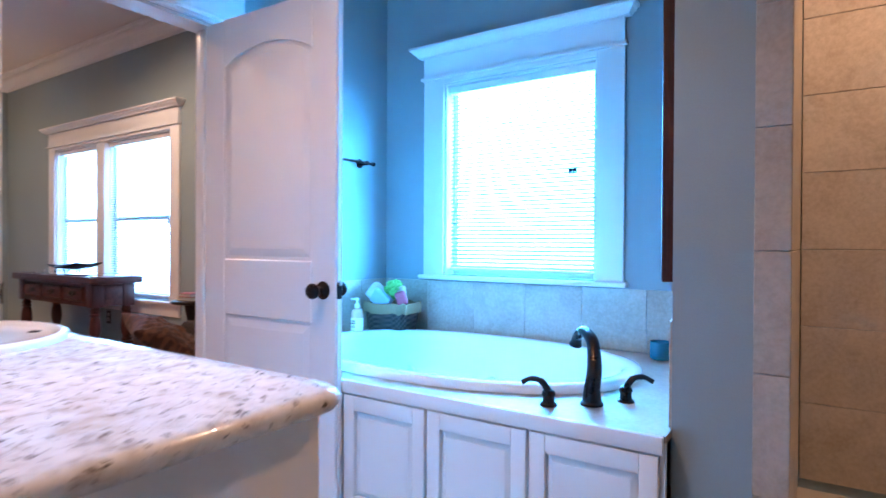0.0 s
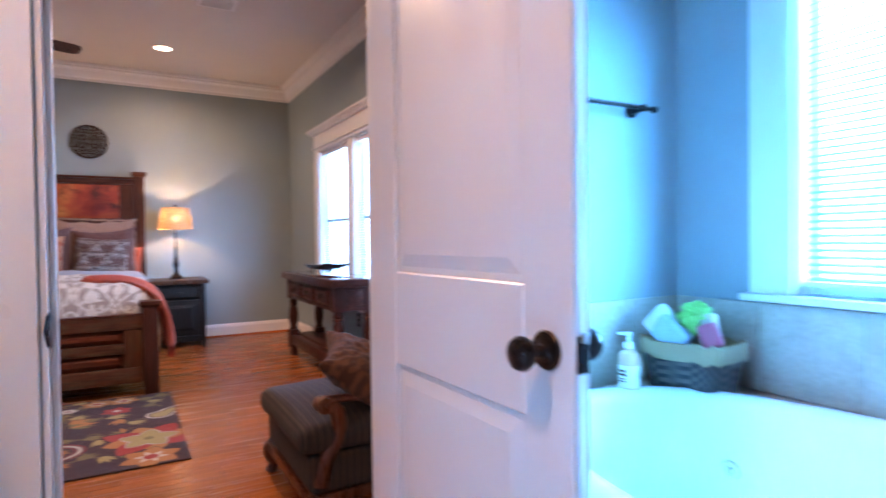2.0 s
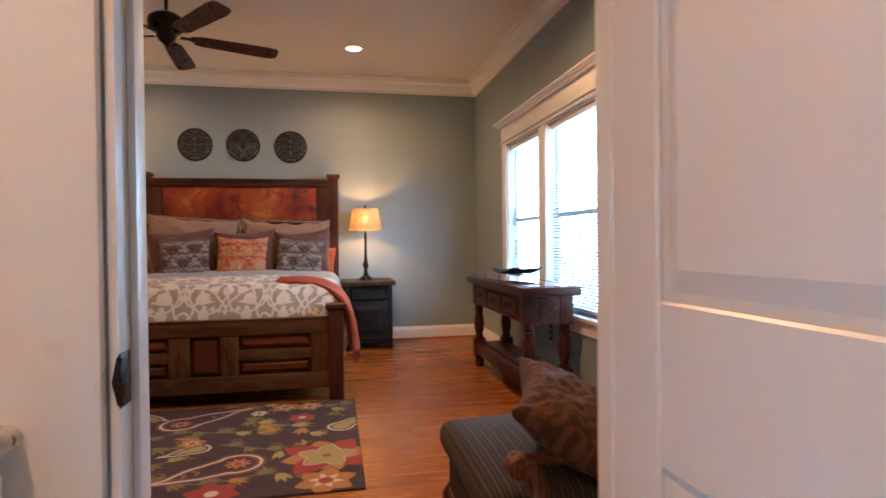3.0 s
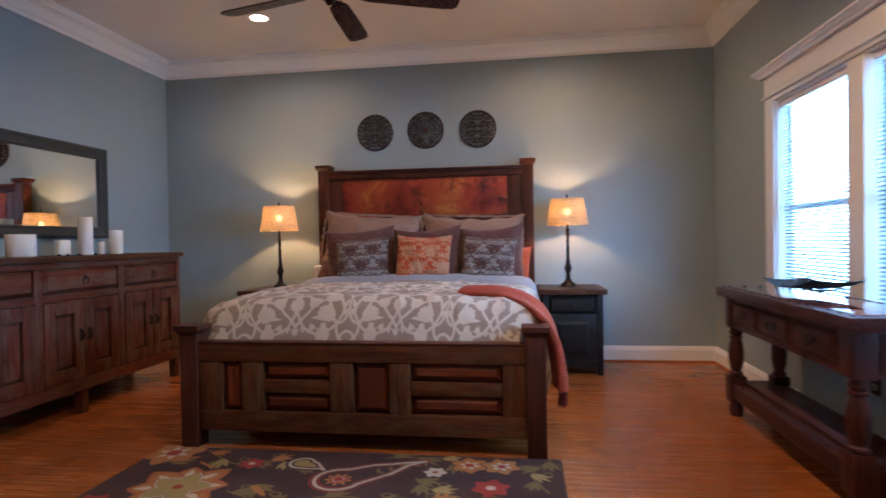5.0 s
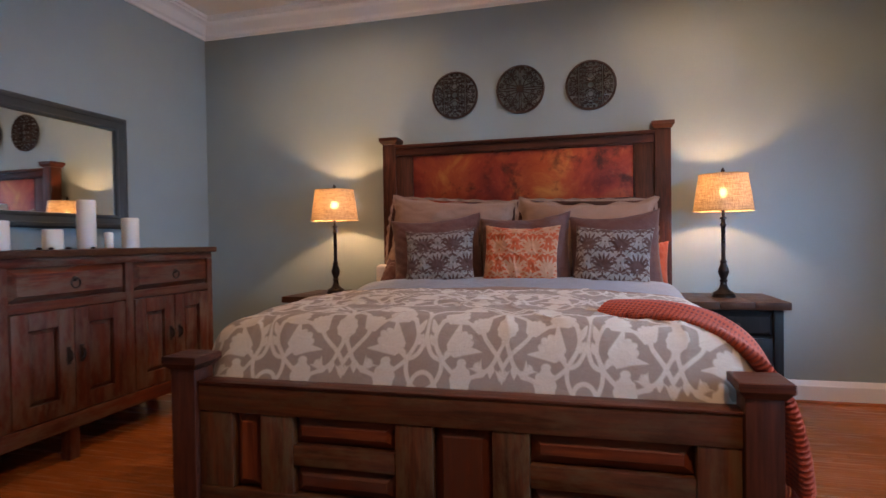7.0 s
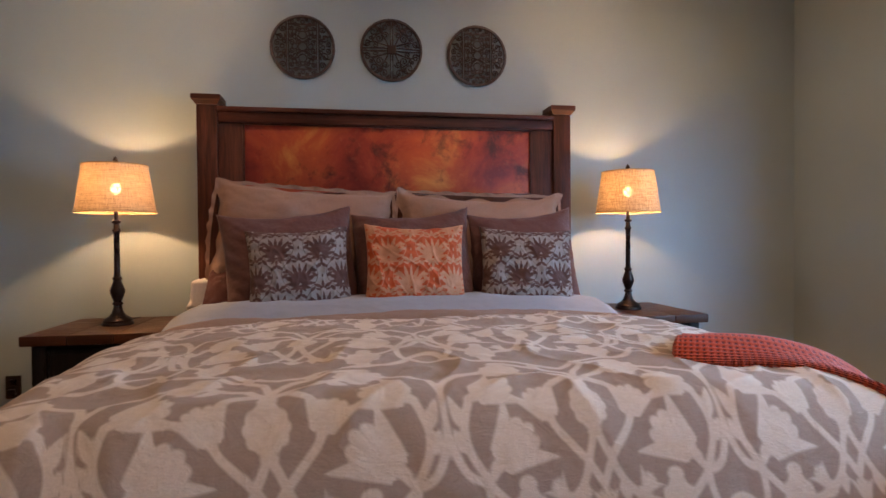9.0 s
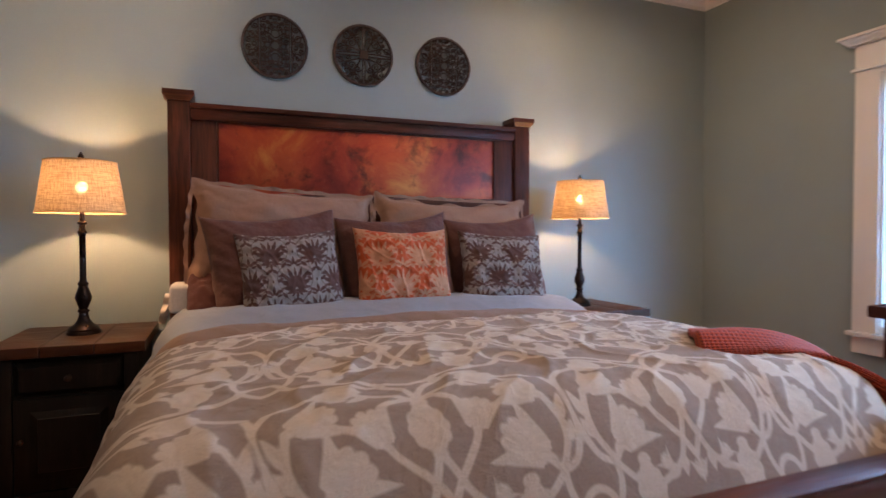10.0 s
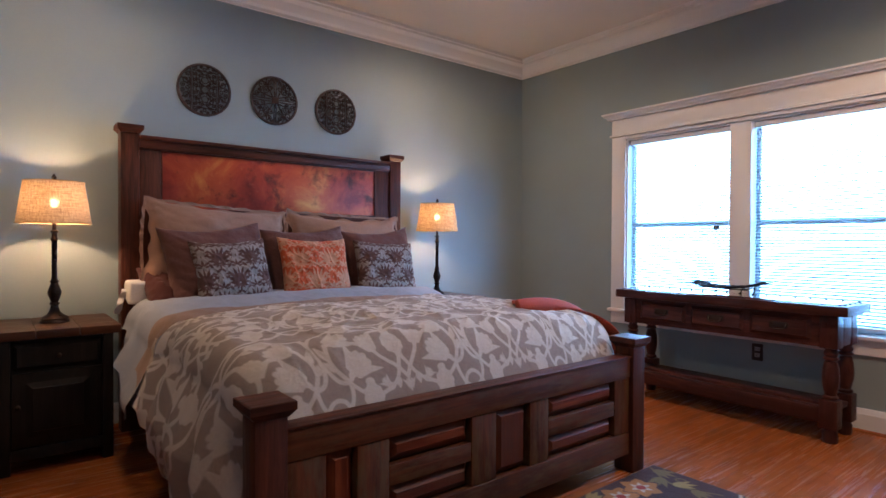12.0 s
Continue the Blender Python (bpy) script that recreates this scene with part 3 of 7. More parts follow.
CEILING = CEILING_Z
XW, XE, YS, YN = -6.37, -0.82, -1.58, 3.75
BATH_W, BATH_E, BATH_S = -0.70, 2.70, -0.9
BED_WIN = (-5.13, -3.02, 0.605, 2.06)
BATH_WIN = (-0.27, 0.62, 0.925, 2.02)
DOOR_Y0, DOOR_Y1, DOOR_H = 1.760, 2.552, 2.055

solid("wall_north", slab("y", YN, YN + 0.17, XW - 0.15, BATH_E + 0.15, 0, CEILING, [BED_WIN, BATH_WIN]), WALL, "blue-grey painted outer wall with window openings", "wall", smooth=None)
solid("wall_west", slab("x", XW - 0.15, XW, YS - 0.15, YN, 0, CEILING), WALL, "blue-grey painted wall behind the bed", "wall", smooth=None)
solid("wall_south", slab("y", YS - 0.15, YS, XW, XE, 0, CEILING), WALL, "blue-grey painted wall behind the dresser", "wall", smooth=None)
solid("wall_partition", slab("x", XE, BATH_W, YS - 0.15, YN, 0, CEILING, [(DOOR_Y0, DOOR_Y1, 0, DOOR_H)]), WALL, "blue-grey wall between bedroom and bathroom", "wall", smooth=None)
solid("wall_bath_east", slab("x", BATH_E, BATH_E + 0.15, BATH_S, YN, 0, CEILING), WALL, "blue-grey bathroom wall", "wall", smooth=None)
solid("wall_bath_south", slab("y", BATH_S - 0.15, BATH_S, BATH_W, BATH_E + 0.15, 0, CEILING), WALL, "blue-grey bathroom wall", "wall", smooth=None)
solid("wall_vanity", slab("y", 1.02, 1.12, BATH_W, 0.90, 0, CEILING), WALL, "blue-grey wall behind the vanity", "wall", smooth=None)
PX0, PX1, PY = 1.186, 1.455, 2.66
SKEW = 0.116
bm = slab("x", PX0, PX1, PY, YN, 0, CEILING)
for v in bm.verts:
    if v.co.x < PX0 + 0.01 and v.co.y > YN - 0.01:
        v.co.x -= SKEW
solid("wall_shower", bm, WALL, "blue-grey wall between tub and shower", "wall", smooth=None)
solid("ceiling_bedroom", box(XW - 0.15, XE, YS - 0.15, YN + 0.17, CEILING, CEILING + 0.1), CEIL, "pale beige flat ceiling", "ceiling", smooth=None)
solid("ceiling_bath", box(XE, BATH_E + 0.15, YS - 0.15, YN + 0.17, CEILING, CEILING + 0.1), CEIL, "pale beige flat ceiling", "ceiling", smooth=None)

CROWN = [(0, 0), (0.016, 0), (0.018, 0.022), (0.028, 0.030), (0.040, 0.036), (0.058, 0.060), (0.072, 0.090), (0.096, 0.108), (0.112, 0.112), (0.114, 0.128), (0.126, 0.132), (0.126, 0.158), (0, 0.158)]
CROWN = [(o * 0.92, u * 1.045) for o, u in CROWN]
z = CEILING - 0.1655
solid("crown_moulding", profile_run(CROWN, [(XW, YS, z), (XE, YS, z), (XE, YN, z), (XW, YN, z)], True), WHITE, "white stepped crown moulding", "moulding", smooth=25)
BASE = [(0, 0), (0.017, 0), (0.017, 0.112), (0.013, 0.120), (0.011, 0.134), (0.005, 0.147), (0, 0.147)]
SHOE = [(0.0175, 0), (0.034, 0), (0.031, 0.010), (0.024, 0.017), (0.0175, 0.018)]
ring = [(XE, DOOR_Y1 + 0.14, 0), (XE, YN, 0), (XW, YN, 0), (XW, YS, 0), (XE, YS, 0), (XE, DOOR_Y0 - 0.14, 0)]
solid("baseboard", profile_run(BASE, ring), WHITE, "white moulded baseboard", "baseboard", smooth=25)
solid("shoe_moulding", profile_run(SHOE, ring), OAK, "stained wooden shoe moulding", "trim", smooth=25)
solid("baseboard_bath", profile_run(BASE, [(BATH_W, 1.12, 0), (BATH_W, DOOR_Y0 - 0.14, 0)][::-1]), WHITE, "white baseboard", "baseboard", smooth=25)


# ---- windows ----
CAP = [(0.0, 0.0), (0.026, 0.0), (0.030, 0.010), (0.046, 0.022), (0.052, 0.034), (0.064, 0.038), (0.064, 0.052), (0.0, 0.052)]


def head_trim(win, x0, x1, z, yf, s=-1, cap=0.052, frieze=0.135, axis="x"):
    """Frieze and crown above an opening; yf is the wall's face, s the way into the room."""
    def b(a0, a1, d, z0, z1, bev=0.003):
        lo, hi = sorted((yf, yf + s * d))
        return box(a0, a1, lo, hi, z0, z1, bev) if axis == "x" else box(lo, hi, a0, a1, z0, z1, bev)
    part("frieze", b(x0, x1, 0.024, z + 0.018, z + 0.018 + frieze), WHITE, win)
    part("fillet", b(x0 - 0.014, x1 + 0.014, 0.038, z, z + 0.0178, 0.006), WHITE, win)
    zc = z + 0.018 + frieze
    if axis == "x":
        bm = bmesh.new()
        rings = []
        for o, u in CAP:
            rings.append([bm.verts.new(p) for p in ((x0 - o, yf, zc + u), (x0 - o, yf - 0.024 - o, zc + u), (x1 + o, yf - 0.024 - o, zc + u), (x1 + o, yf, zc + u))])
    else:
        bm = bmesh.new()
        rings = []
        for o, u in CAP:
            rings.append([bm.verts.new(p) for p in ((yf, x0 - o, zc + u), (yf + s * (0.024 + o), x0 - o, zc + u), (yf + s * (0.024 + o), x1 + o, zc + u), (yf, x1 + o, zc + u))])
    for a, c in zip(rings, rings[1:]):
        for i in range(4):
            bm.faces.new((a[i], a[(i + 1) % 4], c[(i + 1) % 4], c[i]))
    bm.faces.new(rings[0])
    bm.faces.new(rings[-1])
    part("crown", bm, WHITE, win, smooth=20)


PITCH = 0.0225


def sash_and_blind(win, x0, x1, z0, z1, wand_left=True, rail=0.5):
    """One light: sash, pane, lock, and a blind of separate slats."""
    zr = z0 + (z1 - z0) * rail
    for name, a in (("stile", (x0, x0 + 0.03)), ("stile", (x1 - 0.03, x1))):
        part(name, box(a[0], a[1], 3.825, 3.85, z0, z1, 0.003), WHITE, win)
    bars = [(z0, z0 + 0.045), (z1 - 0.04, z1)] + ([(zr - 0.02, zr + 0.02)] if rail == 0.5 else [])
    lights_z = ((z0 + 0.046, zr - 0.021), (zr + 0.021, z1 - 0.041)) if rail == 0.5 else ((z0 + 0.046, z1 - 0.041),)
    for a in bars:
        part("sash_rail", box(x0 + 0.031, x1 - 0.031, 3.825, 3.849, a[0], a[1], 0.003), WHITE, win)
    for a in lights_z:
        pane = part("pane", box(x0 + 0.031, x1 - 0.031, 3.838, 3.841, a[0], a[1]), GLASS, win)
        pane.visible_shadow = False
    part("sash_lock", box(x1 - 0.16, x1 - 0.115, 3.81, 3.826, zr - 0.055, zr - 0.02, 0.006), BRONZE, win, "dark sash lock")
    head = part("head_rail", box(x0 + 0.006, x1 - 0.006, 3.772, 3.815, z1 - 0.04, z1 - 0.002, 0.004), WHITE, win)
    bm = bmesh.new()
    w, tilt = 0.025, radians(24)
    prof = [(-w / 2, -0.0010), (-w / 4, 0.0008), (0, 0.0014), (w / 4, 0.0008), (w / 2, -0.0010)]
    top, bot = [], []
    for x in (x0 + 0.009, x1 - 0.009):
        top.append([bm.verts.new((x, c * math.cos(tilt) - h * math.sin(tilt), c * math.sin(tilt) + h * math.cos(tilt) + 0.0004)) for c, h in prof])
        bot.append([bm.verts.new((x, c * math.cos(tilt) - h * math.sin(tilt), c * math.sin(tilt) + h * math.cos(tilt) - 0.0004)) for c, h in prof])
    for k in range(4):
        bm.faces.new((top[0][k], top[1][k], top[1][k + 1], top[0][k + 1]))
        bm.faces.new((bot[0][k], bot[0][k + 1], bot[1][k + 1], bot[1][k]))
    for k in (0, 4):
        bm.faces.new((top[0][k], bot[0][k], bot[1][k], top[1][k]))
    mesh = finish(bm, "slat", SLAT, 30)
    org = ORIGIN[win.name]
    n = int((z1 - z0 - 0.075) / PITCH)
    for k in range(n):
        ob = new("slat", mesh)
        ob.parent = win
        ob.location = Vector((0, 3.794, z1 - 0.062 - k * PITCH)) - Vector((0, org.y, org.z)) - Vector((org.x, 0, 0))
    part("bottom_rail", box(x0 + 0.009, x1 - 0.009, 3.772, 3.814, z1 - 0.062 - n * PITCH - 0.004, z1 - 0.062 - n * PITCH + 0.012, 0.004), WHITE, win)
    for f in (0.14, 0.86):
        xx = x0 + (x1 - x0) * f
        part("ladder_cord", box(xx - 0.001, xx + 0.001, 3.7695, 3.7715, z0 + 0.02, z1 - 0.04), WHITE, win)
    xw = x0 + 0.05 if wand_left else x1 - 0.05
    part("tilt_wand", tube([(xw, 3.762, z1 - 0.05), (xw, 3.760, z1 - 0.68)], 0.004, 8), STEEL, win, "clear grey tilt wand")


def window(name, x0, x1, z0, z1, lights, cap_up, label, apron=True, rail=0.5):
    win = thing(name, (x0 + x1) / 2, YN, z0, label, "window", kind="structure")
    c = 0.135
    part("casing", box(x0 - c, x0 - 0.001, YN - 0.02, YN, z0, z1 + 0.028, 0.003), WHITE, win)
    part("casing", box(x1 + 0.001, x1 + c, YN - 0.02, YN, z0, z1 + 0.028, 0.003), WHITE, win)
    part("casing", box(x0, x1, YN - 0.02, YN, z1 + 0.001, z1 + 0.028, 0.003), WHITE, win)
    head_trim(win, x0 - c, x1 + c, z1 + 0.029, YN, frieze=cap_up)
    part("sill", box(x0 - c - 0.02, x1 + c + 0.02, YN - 0.05, YN + 0.10, z0 - 0.026, z0 - 0.001, 0.008), WHITE, win)
    if apron:
        part("apron", box(x0 - c, x1 + c, YN - 0.018, YN, z0 - 0.125, z0 - 0.027, 0.003), WHITE, win)
    for a, b in ((x0, x0 + 0.012), (x1 - 0.012, x1)):
        part("jamb", box(a, b, YN, YN + 0.11, z0, z1), WHITE, win)
    part("jamb", box(x0 + 0.0125, x1 - 0.0125, YN, YN + 0.11, z1 - 0.012, z1), WHITE, win)
    for i, (a, b, wl) in enumerate(lights):
        sash_and_blind(win, a, b, z0 + 0.002, z1 - 0.013, wl, rail)
        if i:
            part("mullion", box(lights[i - 1][1], a, YN - 0.022, YN + 0.11, z0, z1 - 0.0125, 0.003), WHITE, win)
    return win


window("window_1", *BED_WIN, [(-5.117, -4.25, True), (-4.10, -3.033, True)], 0.13, "white-trimmed double window with bright horizontal blinds")
window("window_2", *BATH_WIN, [(-0.257, 0.607, True)], 0.115, "white-trimmed bathroom window with bright horizontal blinds", False, 0.55)


# ---- doorway and door ----
frame_door = thing("door_frame", -0.76, (DOOR_Y0 + DOOR_Y1) / 2, 0, "white doorway casing with stop and crown", "door frame", kind="structure")
for xf, s in ((BATH_W, 1), (XE, -1)):
    lo, hi = sorted((xf, xf + s * 0.02))
    part("casing", box(lo, hi, DOOR_Y0 - 0.14, DOOR_Y0 - 0.004, 0, DOOR_H + 0.02, 0.003), WHITE, frame_door)
    part("casing", box(lo, hi, DOOR_Y1 + 0.004, DOOR_Y1 + 0.14, 0, DOOR_H + 0.02, 0.003), WHITE, frame_door)
    part("casing", box(lo, hi, DOOR_Y0 - 0.0035, DOOR_Y1 + 0.0035, DOOR_H, DOOR_H + 0.02, 0.003), WHITE, frame_door)
    head_trim(frame_door, DOOR_Y0 - 0.14, DOOR_Y1 + 0.14, DOOR_H + 0.0205, xf, s, axis="y")
part("jamb", box(XE, BATH_W, DOOR_Y0, DOOR_Y0 + 0.012, 0, DOOR_H - 0.001), WHITE, frame_door)
part("jamb", box(XE, BATH_W, DOOR_Y1 - 0.012, DOOR_Y1, 0, DOOR_H - 0.001), WHITE, frame_door)
part("jamb", box(XE, BATH_W, DOOR_Y0 + 0.0125, DOOR_Y1 - 0.0125, DOOR_H - 0.013, DOOR_H - 0.001), WHITE, frame_door)
part("door_stop", box(-0.79, -0.745, DOOR_Y0 + 0.0125, DOOR_Y0 + 0.024, 0, DOOR_H - 0.014, 0.003), WHITE, frame_door)
part("door_stop", box(-0.79, -0.745, DOOR_Y1 - 0.024, DOOR_Y1 - 0.0125, 0, DOOR_H - 0.014, 0.003), WHITE, frame_door)
strike = part("strike_plate", box(-0.738, -0.698, DOOR_Y0 + 0.012, DOOR_Y0 + 0.0145, 0.895, 0.970, 0.0008), BRONZE, frame_door, "dark bronze strike plate")
part("strike_lip", tube([(-0.70, DOOR_Y0 + 0.013, 0.90), (-0.694, DOOR_Y0 + 0.008, 0.932), (-0.70, DOOR_Y0 + 0.013, 0.965)], 0.004, 8), BRONZE, strike)

HX, HY = -0.692, 2.539
door = thing("door_1", HX, HY, 0.0, "white two-panel door with arched upper panel, standing open", "door", kind="structure", turn=1.3)
DW = 0.755
leaf = bmesh.new()
box(HX, HX + DW, HY - 0.027, HY - 0.008, 0.012, 2.035, 0, leaf)


def framed(bm, y0, y1):
    """Stiles and rails, 7 mm proud of the core, round the two panels."""
    for a in ((0, 0.125), (DW - 0.125, DW)):
        box(HX + a[0], HX + a[1], y0, y1, 0.012, 2.035, 0.004, bm, 1)
    for a in ((0.012, 0.225), (0.802, 1.035)):
        box(HX + 0.1251, HX + DW - 0.1251, y0, y1, a[0], a[1], 0.004, bm, 1)
    n, own = 14, bmesh.new()
    x0, x1 = HX + 0.1251, HX + DW - 0.1251
    cols = []
    for i in range(n + 1):
        f = i / n
        zz = 1.835 + 0.065 * math.sin(math.pi * f) ** 0.8
        cols.append([own.verts.new((x0 + (x1 - x0) * f, yy, z)) for yy in (y0, y1) for z in (zz, 2.035)])
    for a, b in zip(cols, cols[1:]):
        for q in ((0, 1), (3, 2), (1, 3), (2, 0)):
            own.faces.new((a[q[0]], b[q[0]], b[q[1]], a[q[1]]))
    own.faces.new([cols[0][k] for k in (0, 1, 3, 2)])
    own.faces.new([cols[-1][k] for k in (0, 1, 3, 2)])
    join(bm, own)


framed(leaf, HY - 0.036, HY - 0.0272)
framed(leaf, HY - 0.0078, HY + 0.001)
leaf_ob = part("leaf", leaf, DOORWHITE, door)


def raised(x0, x1, z0, z1, yb, yf, arch=0.0, edge=0.03):
    """A raised panel with sloping margins, its top arched or straight."""
    bm, n = bmesh.new(), 14
    def outline(inset, y):
        pts = [(x0 + inset, z0 + inset), (x1 - inset, z0 + inset)]
        for i in range(n + 1):
            f = i / n
            pts.append((x1 - inset + (x0 + inset - x1 + inset) * f, z1 - inset + arch * math.sin(math.pi * f) ** 0.8))
        return [bm.verts.new((px, y, pz)) for px, pz in pts]
    a, b = outline(0.004, yb), outline(edge, yf)
    for i in range(len(a)):
        bm.faces.new((a[i], a[(i + 1) % len(a)], b[(i + 1) % len(b)], b[i]))
    bm.faces.new(b)
    bm.faces.new(a[::-1])
    return bm


for yb, yf in ((HY - 0.0272, HY - 0.0345), (HY - 0.0078, HY - 0.0005)):
    part("upper_panel", raised(HX + 0.135, HX + DW - 0.135, 1.045, 1.825, yb, yf, 0.065, 0.034), DOORWHITE, door, smooth=12)
    part("lower_panel", raised(HX + 0.135, HX + DW - 0.135, 0.235, 0.792, yb, yf, 0, 0.034), DOORWHITE, door, smooth=12)


def lathe_y(profile, x, y, z, s):
    """A turned shape about an axis along y; s: the way it points."""
    bm = lathe(profile, 0, 0, 0, 26)
    bmesh.ops.rotate(bm, verts=bm.verts, cent=(0, 0, 0), matrix=Matrix.Rotation(radians(90 if s < 0 else -90), 3, "X"))
    bmesh.ops.translate(bm, verts=bm.verts, vec=(x, y, z))
    return bm


KNOB = [(0.033, 0.0), (0.034, 0.003), (0.031, 0.007), (0.016, 0.010), (0.012, 0.014), (0.011, 0.030), (0.016, 0.036), (0.024, 0.042), (0.0285, 0.051), (0.029, 0.058), (0.025, 0.066), (0.014, 0.071), (0.002, 0.0725)]
for y0, s in ((HY - 0.036, -1), (HY + 0.001, 1)):
    part("knob", lathe_y(KNOB, HX + DW - 0.062, y0, 0.928, s), BRONZE, door, "dark bronze round knob")
plate = part("latch_plate", box(HX + DW, HX + DW + 0.0015, HY - 0.030, HY - 0.005, 0.898, 0.958), BRONZE, door, "dark latch plate")
part("latch_bolt", box(HX + DW + 0.0015, HX + DW + 0.011, HY - 0.024, HY - 0.012, 0.947, 0.965, 0.003), STEEL, plate)
for zh in (0.2, 1.0, 1.82):
    part("hinge", tube([(HX - 0.004, HY + 0.006, zh), (HX - 0.004, HY + 0.006, zh + 0.09)], 0.006, 10), BRONZE, door, "dark bronze hinge")


# ---- bathroom ----
solid("floor_bath", box(BATH_W, BATH_E, BATH_S, YN, -0.05, 0.0), GROUT, "beige tiled bathroom floor", "floor", smooth=None)
solid("threshold", box(XE, BATH_W, DOOR_Y0 + 0.0125, DOOR_Y1 - 0.0125, -0.05, 0.006, 0.003), OAK, "oak threshold in the doorway", "threshold", smooth=None)

# tub deck, apron and tub
DECK = 0.595
TX, TY, TA, TB = 0.17, 3.165, 0.80, 0.50


def oval(a, b, z, n=72, e=2.25):
    return [(TX + a * abs(math.cos(t)) ** (2 / e) * (1 if math.cos(t) >= 0 else -1), TY + b * abs(math.sin(t)) ** (2 / e) * (1 if math.sin(t) >= 0 else -1), z) for t in (2 * math.pi * (i + 0.5) / n for i in range(n))]


tub = thing("bathtub", TX, TY, 0.1, "glossy white oval drop-in whirlpool bathtub", "bathtub")
bm = bmesh.new()
levels = [(TA, TB, DECK + 0.002), (TA, TB, DECK + 0.020), (TA - 0.008, TB - 0.008, DECK + 0.030), (TA - 0.03, TB - 0.03, DECK + 0.034), (TA - 0.062, TB - 0.062, DECK + 0.030), (TA - 0.075, TB - 0.075, DECK + 0.016), (TA - 0.085, TB - 0.082, DECK - 0.02), (TA - 0.11, TB - 0.10, 0.45), (TA - 0.16, TB - 0.13, 0.30), (TA - 0.24, TB - 0.18, 0.20), (TA - 0.36, TB - 0.27, 0.165), (TA - 0.6, TB - 0.42, 0.16)]
rings = [[bm.verts.new(p) for p in oval(*lv)] for lv in levels]
for a, b in zip(rings, rings[1:]):
    for i in range(72):
        bm.faces.new((a[i], a[(i + 1) % 72], b[(i + 1) % 72], b[i]))
bm.faces.new(rings[-1])
part("basin", bm, CERAMIC, tub, smooth=60)
for jx, jy in ((-0.30, 3.47), (0.17, 3.525), (0.60, 3.46)):
    jet = part("jet", lathe_y([(0.026, 0), (0.026, 0.006), (0.018, 0.010), (0.012, 0.006), (0.002, 0.005)], jx, jy, 0.42, -1), CERAMIC, tub)
    part("jet_nozzle", lathe_y([(0.010, 0.0), (0.010, 0.009), (0.004, 0.012)], jx, jy - 0.004, 0.42, -1), STEEL, jet)

apron_y = 2.585
apron = thing("tub_surround", 0.25, 3.1, 0, "white panelled tub surround with a tiled deck", "tub surround", kind="structure")
hole = oval(TA - 0.03, TB - 0.03, DECK, 72)
bm = bmesh.new()
x0, x1, y0, y1 = BATH_W, PX0, apron_y, YN
inner = [bm.verts.new(p) for p in hole]
outer = []
for p in hole:
    dx, dy = p[0] - TX, p[1] - TY
    k = min(((x1 if dx > 0 else x0) - TX) / dx if dx else 9e9, ((y1 if dy > 0 else y0) - TY) / dy if dy else 9e9)
    outer.append(bm.verts.new((TX + dx * k, TY + dy * k, DECK)))
for i in range(72):
    bm.faces.new((inner[i], inner[(i + 1) % 72], outer[(i + 1) % 72], outer[i]))
for cx, cy in ((x0, y0), (x1, y0), (x0, y1), (x1, y1)):
    near = sorted(range(72), key=lambda i: (outer[i].co.x - cx) ** 2 + (outer[i].co.y - cy) ** 2)[:2]
    bm.faces.new((outer[near[0]], outer[near[1]], bm.verts.new((cx, cy, DECK))))
lower = bmesh.ops.extrude_face_region(bm, geom=bm.faces[:])
bmesh.ops.translate(bm, verts=[v for v in lower["geom"] if isinstance(v, bmesh.types.BMVert)], vec=(0, 0, -0.02))
part("deck_core", bm, TILE, apron, smooth=None)
part("deck_nosing", box(x0, x1 - 0.002, apron_y - 0.022, apron_y - 0.0005, DECK - 0.045, DECK + 0.004, 0.008), WHITE, apron, "white painted deck edge")
part("apron_board", box(x0, x1, apron_y, apron_y + 0.02, 0.0, DECK - 0.021), WHITE, apron)
part("toe_board", box(x0, x1, apron_y - 0.018, apron_y - 0.0005, 0, 0.12, 0.004), WHITE, apron)
px = [x0 + 0.02, -0.32, 0.055, 0.43, 0.80, x1 - 0.008]
for a, b in zip(px, px[1:]):
    fr = bmesh.new()
    yy0, yy1, z0, z1 = apron_y - 0.02, apron_y - 0.0005, 0.125, DECK - 0.05
    box(a + 0.006, a + 0.055, yy0, yy1, z0, z1, 0.003, fr)
    box(b - 0.055, b - 0.006, yy0, yy1, z0, z1, 0.003, fr)
    box(a + 0.0555, b - 0.0555, yy0, yy1, z0, z0 + 0.055, 0.003, fr)
    box(a + 0.0555, b - 0.0555, yy0, yy1, z1 - 0.055, z1, 0.003, fr)
    panel = part("panel_frame", fr, WHITE, apron)
    part("panel", raised(a + 0.056, b - 0.056, z0 + 0.056, z1 - 0.056, apron_y - 0.001, apron_y - 0.013, 0, 0.022), WHITE, panel, smooth=12)

